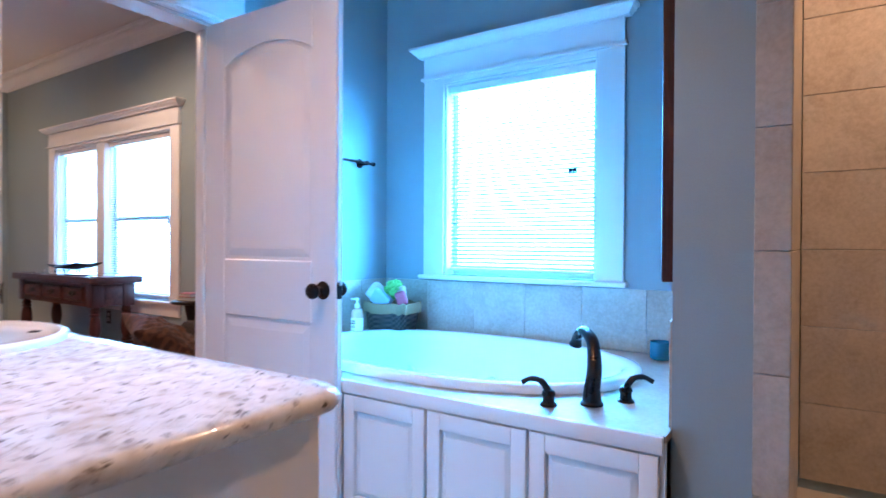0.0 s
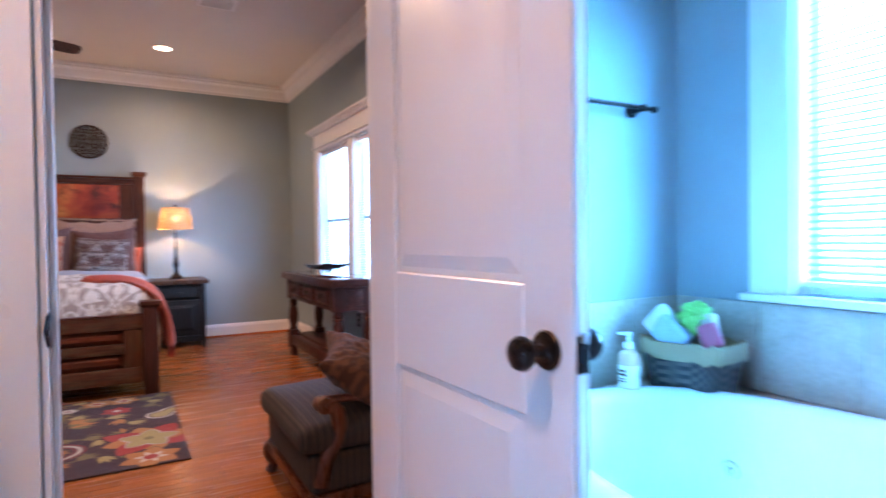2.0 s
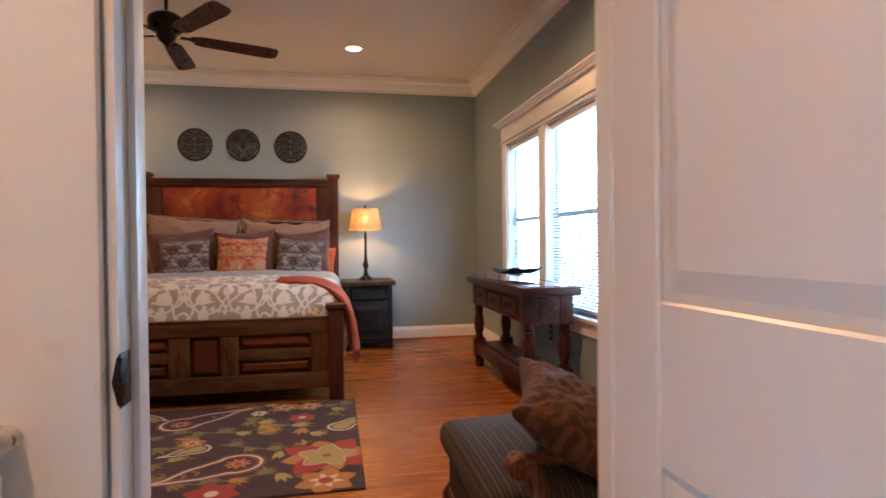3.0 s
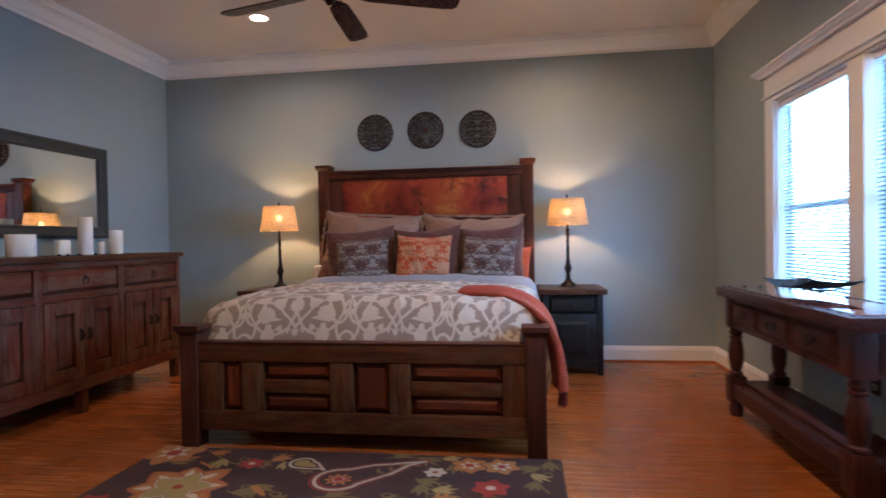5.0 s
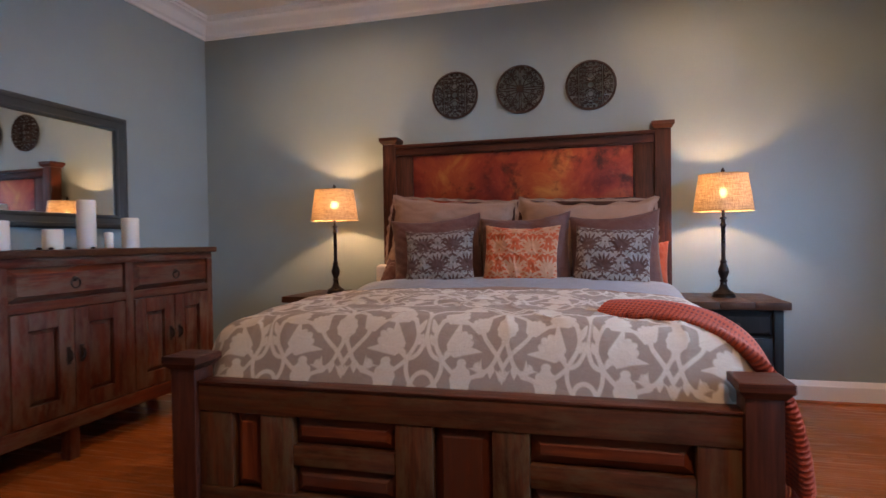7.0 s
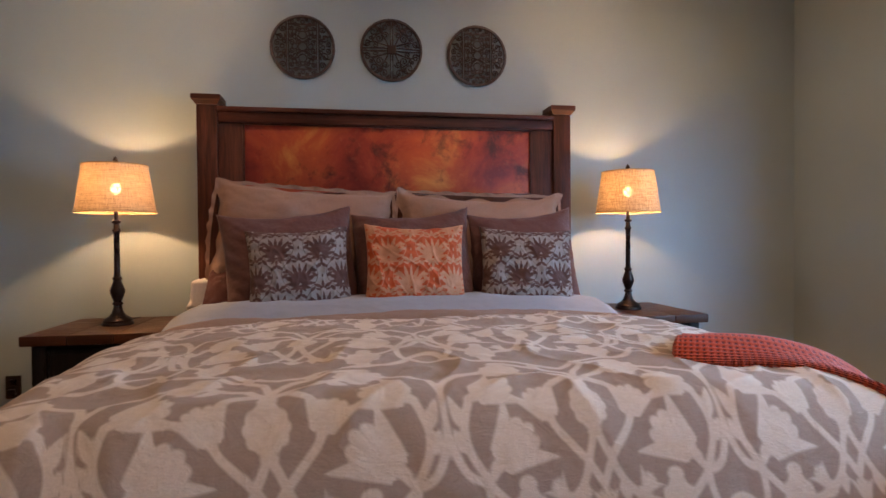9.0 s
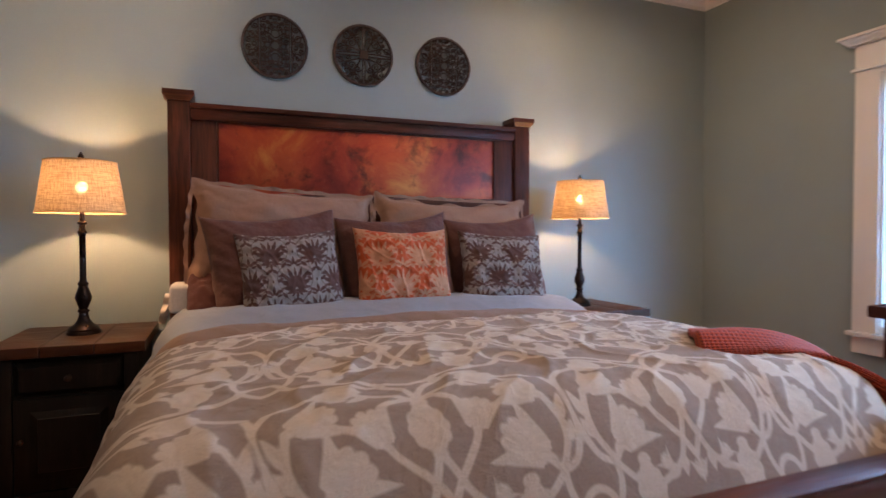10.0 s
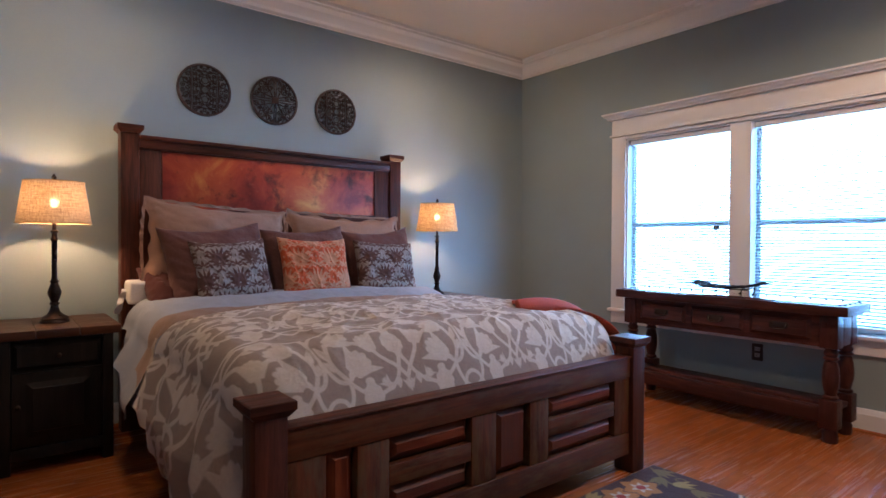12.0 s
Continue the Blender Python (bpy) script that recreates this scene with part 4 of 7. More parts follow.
# tub filler
SP = [(0.036, 0), (0.037, 0.006), (0.030, 0.012), (0.028, 0.03), (0.024, 0.055), (0.021, 0.06)]
faucet = thing("tub_faucet", 0.925, 2.775, DECK, "oil-rubbed bronze arched tub faucet with two levers", "faucet")
part("spout_base", lathe(SP, 0.925, 2.775, DECK), BRONZE, faucet)
path = arc([(0.925, 2.775, DECK + 0.05), (0.928, 2.79, DECK + 0.11), (0.905, 2.84, DECK + 0.185), (0.86, 2.89, DECK + 0.21), (0.825, 2.925, DECK + 0.19), (0.81, 2.94, DECK + 0.155)], 6)
n = len(path)
part("spout", tube(path, [0.026 - 0.008 * min(1, 1.6 * i / n) for i in range(n - 3)] + [0.019, 0.022, 0.023], 16), BRONZE, faucet, smooth=60)
for hx, hy, d in ((0.815, 2.69, -1), (1.005, 2.87, 1)):
    lever = part("lever_base", lathe([(0.027, 0), (0.027, 0.006), (0.019, 0.012), (0.018, 0.028), (0.022, 0.036), (0.019, 0.046), (0.010, 0.052)], hx, hy, DECK), BRONZE, faucet)
    part("lever", tube(arc([(hx, hy, DECK + 0.045), (hx + 0.02 * d, hy + 0.01 * d, DECK + 0.075), (hx + 0.05 * d, hy + 0.02 * d, DECK + 0.082), (hx + 0.078 * d, hy + 0.03 * d, DECK + 0.068)], 5), [0.011] * 6 + [0.009] * 5 + [0.008] * 5, 10), BRONZE, lever, smooth=60)

jar = thing("candle_jar", 0.95, 3.63, DECK + 0.004, "small teal glass candle jar on the tub deck", "candle")
JARGLASS = paint("teal_jar", (0.01, 0.16, 0.26), 0.15, 0.1, 0.0)
part("glass", lathe([(0.042, 0), (0.047, 0.004), (0.048, 0.012), (0.048, 0.075), (0.046, 0.078), (0.044, 0.075), (0.044, 0.05), (0.0, 0.05)], 0.95, 3.63, DECK + 0.004), JARGLASS, jar)
part("wax", lathe([(0.0435, 0.0501), (0.0435, 0.056), (0.0, 0.056)], 0.95, 3.63, DECK + 0.004), paint("teal_wax", (0.05, 0.30, 0.42), 0.5, 0.05), jar)

# wicker basket with bath things
WICKER = Nodes("dark_wicker", (0.05, 0.035, 0.03), 0.7)
ww = WICKER.attr("weave")
WICKER.set("Base Color", WICKER.mix(WICKER.span(ww, 0.2, 0.8), (0.012, 0.009, 0.01), (0.085, 0.06, 0.05)))
WICKER = WICKER.mat
bx, by, bz = -0.50, 3.56, DECK + 0.004
basket = thing("wicker_basket", bx, by, bz, "dark wicker basket with a tan cloth liner on the tub deck", "basket")


def sq_ring(hx, hy, z, n=64, e=5.0):
    return [(bx + hx * abs(math.cos(t)) ** (2 / e) * (1 if math.cos(t) >= 0 else -1), by + hy * abs(math.sin(t)) ** (2 / e) * (1 if math.sin(t) >= 0 else -1), z) for t in (2 * math.pi * i / n for i in range(n))]


bm = bmesh.new()
lay = bm.verts.layers.float.new("weave")
rows = []
for j in range(25):
    f = j / 24
    row = []
    for i, p in enumerate(sq_ring(0.125 + 0.022 * f, 0.085 + 0.015 * f, bz + 0.165 * f)):
        wv = math.sin(i * math.pi / 2 + (j % 2) * math.pi) * math.sin(math.pi * (j + 0.5) / 2)
        s = 1 + 0.02 * wv
        v = bm.verts.new((bx + (p[0] - bx) * s, by + (p[1] - by) * s, p[2]))
        v[lay] = 0.5 + 0.5 * wv
        row.append(v)
    rows.append(row)
for a, b in zip(rows, rows[1:]):
    for i in range(64):
        bm.faces.new((a[i], a[(i + 1) % 64], b[(i + 1) % 64], b[i]))
bm.faces.new(rows[0][::-1])
part("body", bm, WICKER, basket, smooth=None)
bm = bmesh.new()
rings = [[bm.verts.new((p[0] + 0.004 * math.sin(k * 1.7), p[1], p[2] + 0.006 * math.sin(k * 0.9))) for k, p in enumerate(sq_ring(*lv))] for lv in ((0.149, 0.104, bz + 0.115), (0.155, 0.108, bz + 0.14), (0.154, 0.107, bz + 0.17), (0.146, 0.099, bz + 0.173), (0.140, 0.094, bz + 0.145), (0.135, 0.09, bz + 0.13))]
for a, b in zip(rings, rings[1:]):
    for i in range(64):
        bm.faces.new((a[i], a[(i + 1) % 64], b[(i + 1) % 64], b[i]))
bm.faces.new(rings[-1])
part("liner", bm, cloth("tan_liner", (0.33, 0.23, 0.13)), basket, "tan cloth liner", smooth=50)

puff = bmesh.new()
rnd = random.Random(4)
for k in range(46):
    a, b = rnd.uniform(0, 6.28), math.acos(rnd.uniform(-1, 1))
    d = Vector((math.sin(b) * math.cos(a), math.sin(b) * math.sin(a), math.cos(b)))
    c = Vector((bx + 0.02, by - 0.005, bz + 0.24)) + d * 0.048
    e = d.orthogonal().normalized()
    g = d.cross(e)
    pts = [c + (e * math.cos(t) * 0.026 + g * math.sin(t) * 0.020) + d * 0.010 * math.sin(3 * t + k) for t in [2 * math.pi * i / 14 for i in range(15)]]
    tube(pts, 0.0045, 5, puff, 0.4)
lathe([(0.0, -0.045), (0.03, -0.035), (0.045, 0), (0.03, 0.035), (0.0, 0.045)], bx + 0.02, by - 0.005, bz + 0.24, 16, puff)
solid("bath_puff", puff, cloth("green_mesh", (0.22, 0.62, 0.16)), "bright green mesh bath puff in the basket", "bath puff", kind="", smooth=60)


def rolled(name, place, size, turn, material, label, category):
    bm = box(-size[0], size[0], -size[1], size[1], -size[2], size[2], min(size) * 0.7, seg=4)
    bmesh.ops.transform(bm, matrix=pose(*place, *turn), verts=bm.verts)
    return solid(name, bm, material, label, category, kind="", smooth=50)


rolled("washcloth", (bx - 0.055, by - 0.04, bz + 0.205), (0.075, 0.03, 0.05), (0, 40, 20), cloth("white_terry", (0.72, 0.72, 0.72), weave=300), "folded white washcloth in the basket", "washcloth")
rolled("folded_cloth", (bx - 0.02, by - 0.075, bz + 0.19), (0.06, 0.02, 0.045), (10, 35, 10), cloth("pale_blue_terry", (0.40, 0.55, 0.68), weave=300), "folded pale blue cloth in the basket", "washcloth")
rolled("soap_box", (bx + 0.10, by - 0.045, bz + 0.20), (0.03, 0.022, 0.04), (0, -20, 25), paint("red_packet", (0.45, 0.06, 0.10), 0.4), "small red and white packet in the basket", "packet")
rolled("bath_sponge", (bx + 0.075, by - 0.01, bz + 0.22), (0.025, 0.02, 0.045), (0, -10, 0), cloth("cream_sponge", (0.65, 0.58, 0.45), weave=120), "cream sponge in the basket", "sponge")

lx, ly, lz = -0.565, 3.335, DECK + 0.004
bottle = thing("lotion_bottle", lx, ly, lz, "clear pump bottle of pale orange lotion on the tub deck", "bottle")
part("body", lathe([(0.030, 0), (0.033, 0.004), (0.033, 0.125), (0.028, 0.14), (0.014, 0.148), (0.013, 0.155)], lx, ly, lz), paint("lotion", (0.62, 0.36, 0.24), 0.2, 0.05), bottle)
cap = part("pump_collar", lathe([(0.015, 0.155), (0.015, 0.172), (0.007, 0.174), (0.006, 0.195), (0.011, 0.196), (0.011, 0.206)], lx, ly, lz), WHITE, bottle, "white pump")
part("spout", tube([(lx, ly, lz + 0.201), (lx - 0.035, ly - 0.01, lz + 0.199)], 0.005, 8), WHITE, cap)
part("label", lathe([(0.0334, 0.03), (0.0336, 0.031), (0.0336, 0.10), (0.0334, 0.101)], lx, ly, lz), paint("cream_label", (0.74, 0.66, 0.55), 0.6), bottle)
for k, (z0, w) in enumerate(((0.082, 0.012), (0.07, 0.016), (0.058, 0.009), (0.05, 0.012))):
    part("text_bar", box(lx + 0.004 - w, lx + 0.004 + w, ly - 0.0372, ly - 0.0335, lz + z0, lz + z0 + (0.007 if k < 2 else 0.003)), paint("label_ink", (0.10, 0.04, 0.02), 0.6), bottle)

bar = thing("towel_bar", BATH_W, 3.2, 1.52, "dark bronze towel bar on the wall above the tub", "towel bar")
for yy in (2.86, 3.50):
    bmx = lathe([(0.026, 0), (0.026, 0.006), (0.014, 0.012), (0.011, 0.05), (0.014, 0.06), (0.010, 0.066)], 0, 0, 0, 20)
    bmesh.ops.rotate(bmx, verts=bmx.verts, cent=(0, 0, 0), matrix=Matrix.Rotation(radians(90), 3, "Y"))
    bmesh.ops.translate(bmx, verts=bmx.verts, vec=(BATH_W, yy, 1.565))
    part("post", bmx, BRONZE, bar)
part("rail", tube([(BATH_W + 0.055, 2.81, 1.565), (BATH_W + 0.055, 3.55, 1.565)], 0.008, 12), BRONZE, bar)
for yy, s in ((2.81, -1), (3.55, 1)):
    part("finial", lathe_y([(0.010, 0), (0.013, 0.006), (0.012, 0.014), (0.004, 0.02)], BATH_W + 0.055, yy, 1.565, s), BRONZE, bar)

# framed picture on the wall by the tub
ART = Nodes("picture_reds", (0.25, 0.03, 0.03), 0.25)
av = ART.coords()
ac = ART.ramp(ART.noise(5.5, 5, av, 0.6, 0.8), (0.36, (0.10, 0.012, 0.018)), (0.48, (0.30, 0.03, 0.03)), (0.58, (0.10, 0.06, 0.10)), (0.68, (0.40, 0.20, 0.12)))
ART.set("Base Color", ac)
ART.set("Coat Weight", 0.5)
ART = ART.mat
pic = thing("wall_picture", PX0 - SKEW * 0.37, 3.06, 0.99, "tall glossy picture in reds in a dark red wooden frame", "picture", turn=math.degrees(math.atan(SKEW / (YN - PY))))
xf = PX0 - SKEW * 0.37
part("canvas", box(xf - 0.018, xf - 0.002, 2.85, 3.27, 1.03, 2.05), ART, pic)
for y0, y1, z0, z1 in ((2.80, 2.849, 0.99, 2.09), (3.271, 3.32, 0.99, 2.09), (2.8495, 3.2705, 0.99, 1.029), (2.8495, 3.2705, 2.051, 2.09)):
    part("frame_bar", box(xf - 0.045, xf - 0.001, y0, y1, z0, z1, 0.006), RED_WOOD, pic)

# shower
solid("shower_floor", box(PX1, BATH_E, PY, YN, 0.0, 0.115), GROUT, "beige raised shower floor", "floor", smooth=None)
solid("shower_kerb", box(PX1, BATH_E, PY - 0.10, PY - 0.001, 0.0, 0.16, 0.006), TILE, "beige tiled shower kerb", "kerb", smooth=None)


def tiles(parent_name, label, spots, size, axis, face, depth=0.008, group=None):
    """Loose tiles on one face: spots are low corners (u, z), size (du, dz)."""
    u0, z0 = spots[0]
    par = thing(parent_name, *((u0, face, z0) if abs(axis) == 2 else ((face, u0, z0) if abs(axis) == 1 else (u0, z0, face))), label, "tiling", kind="structure")
    g = 0.0011
    cache = {}
    for (u, w), sz in zip(spots, size):
        if sz not in cache:
            d = depth * (1 if axis > 0 else -1)
            if abs(axis) == 2:
                bm = box(g, sz[0] - g, *sorted((0, d)), g, sz[1] - g, 0.0015, seg=1)
            elif abs(axis) == 1:
                bm = box(*sorted((0, d)), g, sz[0] - g, g, sz[1] - g, 0.0015, seg=1)
            else:
                bm = box(g, sz[0] - g, g, sz[1] - g, *sorted((0, d)), 0.0015, seg=1)
            cache[sz] = finish(bm, "tile", TILE, None)
        ob = new("tile", cache[sz])
        ob.parent = par
        ob.location = ((u - u0, 0, w - z0) if abs(axis) == 2 else ((0, u - u0, w - z0) if abs(axis) == 1 else (u - u0, w - z0, 0)))
    return par


def courses(u0, u1, z0, z1, w, h, stagger=0.5, start=0.0):
    spots, sizes, j, zz = [], [], 0, z0
    while zz < z1 - 0.01:
        hh = round(min(h, z1 - zz), 4)
        u = u0 - (start + (stagger * w if j % 2 else 0)) % w
        while u < u1 - 0.005:
            a, b = max(u, u0), min(u + w, u1)
            if b - a > 0.01:
                spots.append((a, zz))
                sizes.append((round(b - a, 4), hh))
            u += w
        zz += h
        j += 1
    return spots, sizes


sp, sz = courses(PX1 + 0.01, BATH_E, 0.155, CEILING, 0.62, 0.3105, 0.0, 0.1)
tiles("shower_tiling", "large beige stone-look tiles on the shower wall", sp, sz, -2, YN)
sp, sz = courses(PY, YN - 0.01, 0.155, CEILING, 0.62, 0.3105, 0.0, 0.1)
tiles("shower_side_tiling", "large beige stone-look tiles on the shower wall", sp, sz, 1, PX1)
sp, sz = courses(PX1 - 0.075, PX1 + 0.008, 0.155, CEILING, 0.083, 0.3105, 0.0)
tiles("shower_edge_tiling", "beige tile edging at the shower opening", sp, sz, -2, PY)
sp, sz = courses(BATH_W + 0.01, PX0 - 0.01, DECK + 0.002, 0.898, 0.31, 0.296)
tiles("tub_back_tiling", "beige tile band above the tub", sp, sz, -2, YN)
sp, sz = courses(apron_y, YN - 0.01, DECK + 0.002, 0.898, 0.31, 0.296)
tiles("tub_left_tiling", "beige tile band above the tub", sp, sz, 1, BATH_W)
sp, sz = courses(PY + 0.002, YN - 0.01, DECK + 0.002, 0.898, 0.31, 0.296)
tiles("tub_right_tiling", "beige tile band above the tub", sp, sz, -1, PX0).rotation_euler = (0, 0, math.atan(SKEW / (YN - PY)))

# vanity
VZ = 0.888
van = thing("vanity", 0.08, 1.42, 0, "white vanity cabinet with a speckled granite top", "vanity")
part("body", box(BATH_W + 0.001, 0.895, 1.125, 1.625, 0.10, VZ - 0.036), WHITE, van)
part("toe_kick", box(BATH_W + 0.001, 0.84, 1.125, 1.60, 0.0, 0.0995), WHITE, van)
for k in range(3):
    a = BATH_W + 0.03 + k * 0.49
    d = part("door", box(a, a + 0.47, 1.6255, 1.644, 0.13, VZ - 0.06, 0.004), WHITE, van)
    part("door_panel", raised(a + 0.07, a + 0.40, 0.20, VZ - 0.13, 1.6445, 1.650, 0, 0.03), WHITE, d, smooth=12)
SX, SY = -0.02, 1.44
bm = bmesh.new()
n = 48
edge = [(BATH_W + 0.001, 1.121), (0.928, 1.121)]
edge += [(0.928 - 0.05 + 0.05 * math.cos(t), 1.66 - 0.05 + 0.05 * math.sin(t)) for t in [math.pi / 2 * i / 6 for i in range(7)]]
edge += [(BATH_W + 0.001, 1.66)]
top = bmesh.new()
prof = [(-0.012, 0.0), (-0.002, 0.005), (0.003, 0.014), (0.003, 0.022), (-0.002, 0.031), (-0.012, 0.036)]
rings = []
cen = Vector((0.07, 1.42))
for o, h in prof:
    ring_v = []
    for k, (x, y) in enumerate(edge):
        dx = o if x > 0.7 else 0
        dy = o if y > 1.58 else 0
        ring_v.append(top.verts.new((x + dx, y + dy, VZ - 0.036 + h)))
    rings.append(ring_v)
m = len(edge)
for a, b in zip(rings, rings[1:]):
    for i in range(m):
        top.faces.new((a[i], a[(i + 1) % m], b[(i + 1) % m], b[i]))
top.faces.new(rings[-1])
top.faces.new(rings[0][::-1])
counter = part("countertop", top, GRANITE, van, "speckled cream and brown granite top", smooth=50)
part("side_splash", box(BATH_W + 0.001, BATH_W + 0.021, 1.145, 1.60, VZ + 0.0005, VZ + 0.10, 0.003), GRANITE, van, "granite splash")
part("back_splash", box(BATH_W + 0.0215, 0.82, 1.121, 1.141, VZ + 0.0005, VZ + 0.10, 0.003), GRANITE, van, "granite splash")
sink = thing("sink", SX, SY, VZ, "white oval drop-in sink in the granite top", "sink")
bm = bmesh.new()
rings = []
for f, h in ((1.0, 0.0005), (1.0, 0.008), (0.985, 0.014), (0.95, 0.0165), (0.90, 0.014), (0.87, 0.009), (0.84, 0.004), (0.55, 0.0022), (0.05, 0.0015)):
    rings.append([bm.verts.new((SX + 0.255 * f * math.cos(t), SY + 0.215 * f * math.sin(t), VZ + h)) for t in [2 * math.pi * i / 56 for i in range(56)]])
for a, b in zip(rings, rings[1:]):
    for i in range(56):
        bm.faces.new((a[i], a[(i + 1) % 56], b[(i + 1) % 56], b[i]))
bm.faces.new(rings[-1])
part("bowl", bm, CERAMIC, sink, smooth=60)
part("overflow", lathe([(0.012, 0.0018), (0.012, 0.006), (0.004, 0.008)], SX + 0.02, SY + 0.16, VZ), BRONZE, sink, "dark drain fitting")


# ---- bed ----
BYC = 1.11
bed = thing("bed", -5.05, BYC, 0, "large rustic wooden bed with a copper headboard panel", "bed")


def capped_post(name, x0, x1, y0, y1, top, parent, over=0.021):
    post = part(name, box(x0, x1, y0, y1, 0, top - 0.05, 0.006), RED_WOOD, parent)
    bm = bmesh.new()
    rings = []
    for o, h in ((0.002, -0.05), (over, -0.026), (over, -0.002), (over - 0.004, 0.0)):
        rings.append([bm.verts.new(p) for p in ((x0 - o, y0 - o, top + h), (x1 + o, y0 - o, top + h), (x1 + o, y1 + o, top + h), (x0 - o, y1 + o, top + h))])
    for a, b in zip(rings, rings[1:]):
        for i in range(4):
            bm.faces.new((a[i], a[(i + 1) % 4], b[(i + 1) % 4], b[i]))
    bm.faces.new(rings[-1])
    bm.faces.new(rings[0][::-1])
    part("post_cap", bm, RED_WOOD_Y, post, smooth=20)


for y0, y1 in ((0.092, 0.195), (2.03, 2.133)):
    capped_post("head_post", -6.30, -6.195, y0, y1, 1.883, bed)
    capped_post("foot_post", -4.045, -3.935, y0, y1, 0.69, bed)
# headboard
part("headboard_rail", box(-6.285, -6.20, 0.1955, 2.0295, 1.745, 1.80, 0.006), RED_WOOD_Y, bed)
part("headboard_cap", box(-6.292, -6.185, 0.1955, 2.0295, 1.8005, 1.825, 0.005), RED_WOOD_Y, bed)
part("headboard_stile", box(-6.28, -6.215, 0.1955, 0.318, 0.35, 1.7445, 0.004), RED_WOOD, bed)
part("headboard_stile", box(-6.28, -6.215, 1.902, 2.0295, 0.35, 1.7445, 0.004), RED_WOOD, bed)
part("headboard_rail", box(-6.28, -6.215, 0.3185, 1.9015, 0.35, 1.372, 0.004), RED_WOOD_Y, bed)
part("copper_panel", box(-6.262, -6.224, 0.3185, 1.9015, 1.3725, 1.7445, 0.002), COPPER, bed, "mottled red and orange hammered copper panel")
for y0, y1, z0, z1 in ((0.3185, 1.9015, 1.736, 1.7445), (0.3185, 1.9015, 1.3725, 1.381), (0.3185, 0.327, 1.3815, 1.7355), (1.893, 1.9015, 1.3815, 1.7355)):
    part("panel_bead", box(-6.223, -6.212, y0, y1, z0, z1, 0.003), RED_WOOD, bed)
# footboard, from its stiles, rails and raised panels
FX0, FX1 = -4.015, -3.958
part("footboard_top_rail", box(FX0 - 0.008, FX1 + 0.006, 0.1955, 2.0295, 0.487, 0.588, 0.007), OLD_Y, bed)
part("footboard_top_board", box(FX0 - 0.014, FX1 + 0.012, 0.1955, 2.0295, 0.5885, 0.598, 0.004), RED_WOOD_Y, bed)
part("footboard_bottom_rail", box(FX0, FX1 + 0.003, 0.1955, 2.0295, 0.095, 0.208, 0.007), OLD_Y, bed)
stiles = [(0.196, 0.335), (0.449, 0.578), (0.962, 1.095), (1.294, 1.414), (1.905, 2.029)]
for a, b in stiles:
    part("footboard_stile", box(FX0, FX1, a, b, 0.2085, 0.4865, 0.006), OLD_Z, bed)


def raised_x(y0, y1, z0, z1, xb, xf, edge=0.02):
    bm = bmesh.new()
    a = [bm.verts.new((xb, p[0], p[1])) for p in ((y0, z0), (y1, z0), (y1, z1), (y0, z1))]
    b = [bm.verts.new((xf, p[0], p[1])) for p in ((y0 + edge, z0 + edge), (y1 - edge, z0 + edge), (y1 - edge, z1 - edge), (y0 + edge, z1 - edge))]
    c = [bm.verts.new((xf - 0.003, p[0], p[1])) for p in ((y0 + edge - 0.002, z0 + edge - 0.002), (y1 - edge + 0.002, z0 + edge - 0.002), (y1 - edge + 0.002, z1 - edge + 0.002), (y0 + edge - 0.002, z1 - edge + 0.002))]
    for i in range(4):
        bm.faces.new((a[i], a[(i + 1) % 4], c[(i + 1) % 4], c[i]))
        bm.faces.new((c[i], c[(i + 1) % 4], b[(i + 1) % 4], b[i]))
    bm.faces.new(b)
    bm.faces.new(a[::-1])
    return bm


for (a0, a1), stacked in (((0.3355, 0.4485), False), ((0.5785, 0.9615), True), ((1.0955, 1.2935), False), ((1.4145, 1.9045), True)):
    part("footboard_backing", box(FX0 + 0.004, FX0 + 0.018, a0, a1, 0.2085, 0.4865), RED_WOOD, bed)
    if stacked:
        part("footboard_mid_rail", box(FX0 + 0.019, FX1 - 0.002, a0, a1, 0.312, 0.386, 0.005), OLD_Y, bed)
        for z0, z1 in ((0.209, 0.3115), (0.3865, 0.486)):
            part("footboard_panel", raised_x(a0, a1, z0, z1, FX0 + 0.0185, FX1 - 0.008, 0.034), PANEL_RED_Y, bed, "old red raised panel", smooth=10)
    else:
        part("footboard_panel", raised_x(a0, a1, 0.209, 0.486, FX0 + 0.0185, FX1 - 0.008, 0.034), PANEL_RED, bed, "old red raised panel", smooth=10)
for y0, y1 in ((0.115, 0.150), (2.075, 2.11)):
    part("side_rail", box(-6.1945, -4.0455, y0, y1, 0.20, 0.36, 0.006), wood("side_rail_wood", (0.03, 0.009, 0.006), (0.085, 0.026, 0.017), (0.15, 0.048, 0.028), 0.42, 0), bed)
part("slat_base", box(-6.18, -4.06, 0.155, 2.07, 0.27, 0.30), RED_WOOD_Y, bed)

mat_ob = thing("mattress", -5.12, BYC, 0.30, "white mattress with a fitted sheet on the bed", "mattress")
part("body", box(-6.19, -4.22, 0.165, 2.055, 0.3005, 0.67, 0.05, seg=4), SHEET_WHITE, mat_ob, smooth=60)


def soft(x, y, s=1.0, seed=0.0):
    p = Vector((x * s, y * s, seed))
    return noise.noise(p * 1.7) * 0.5 + noise.noise(p * 4.3) * 0.25 + noise.noise(p * 9.0) * 0.12


def ridge(x, y, s, seed):
    return 1 - abs(noise.noise(Vector((x * s, y * s, seed)))) * 2


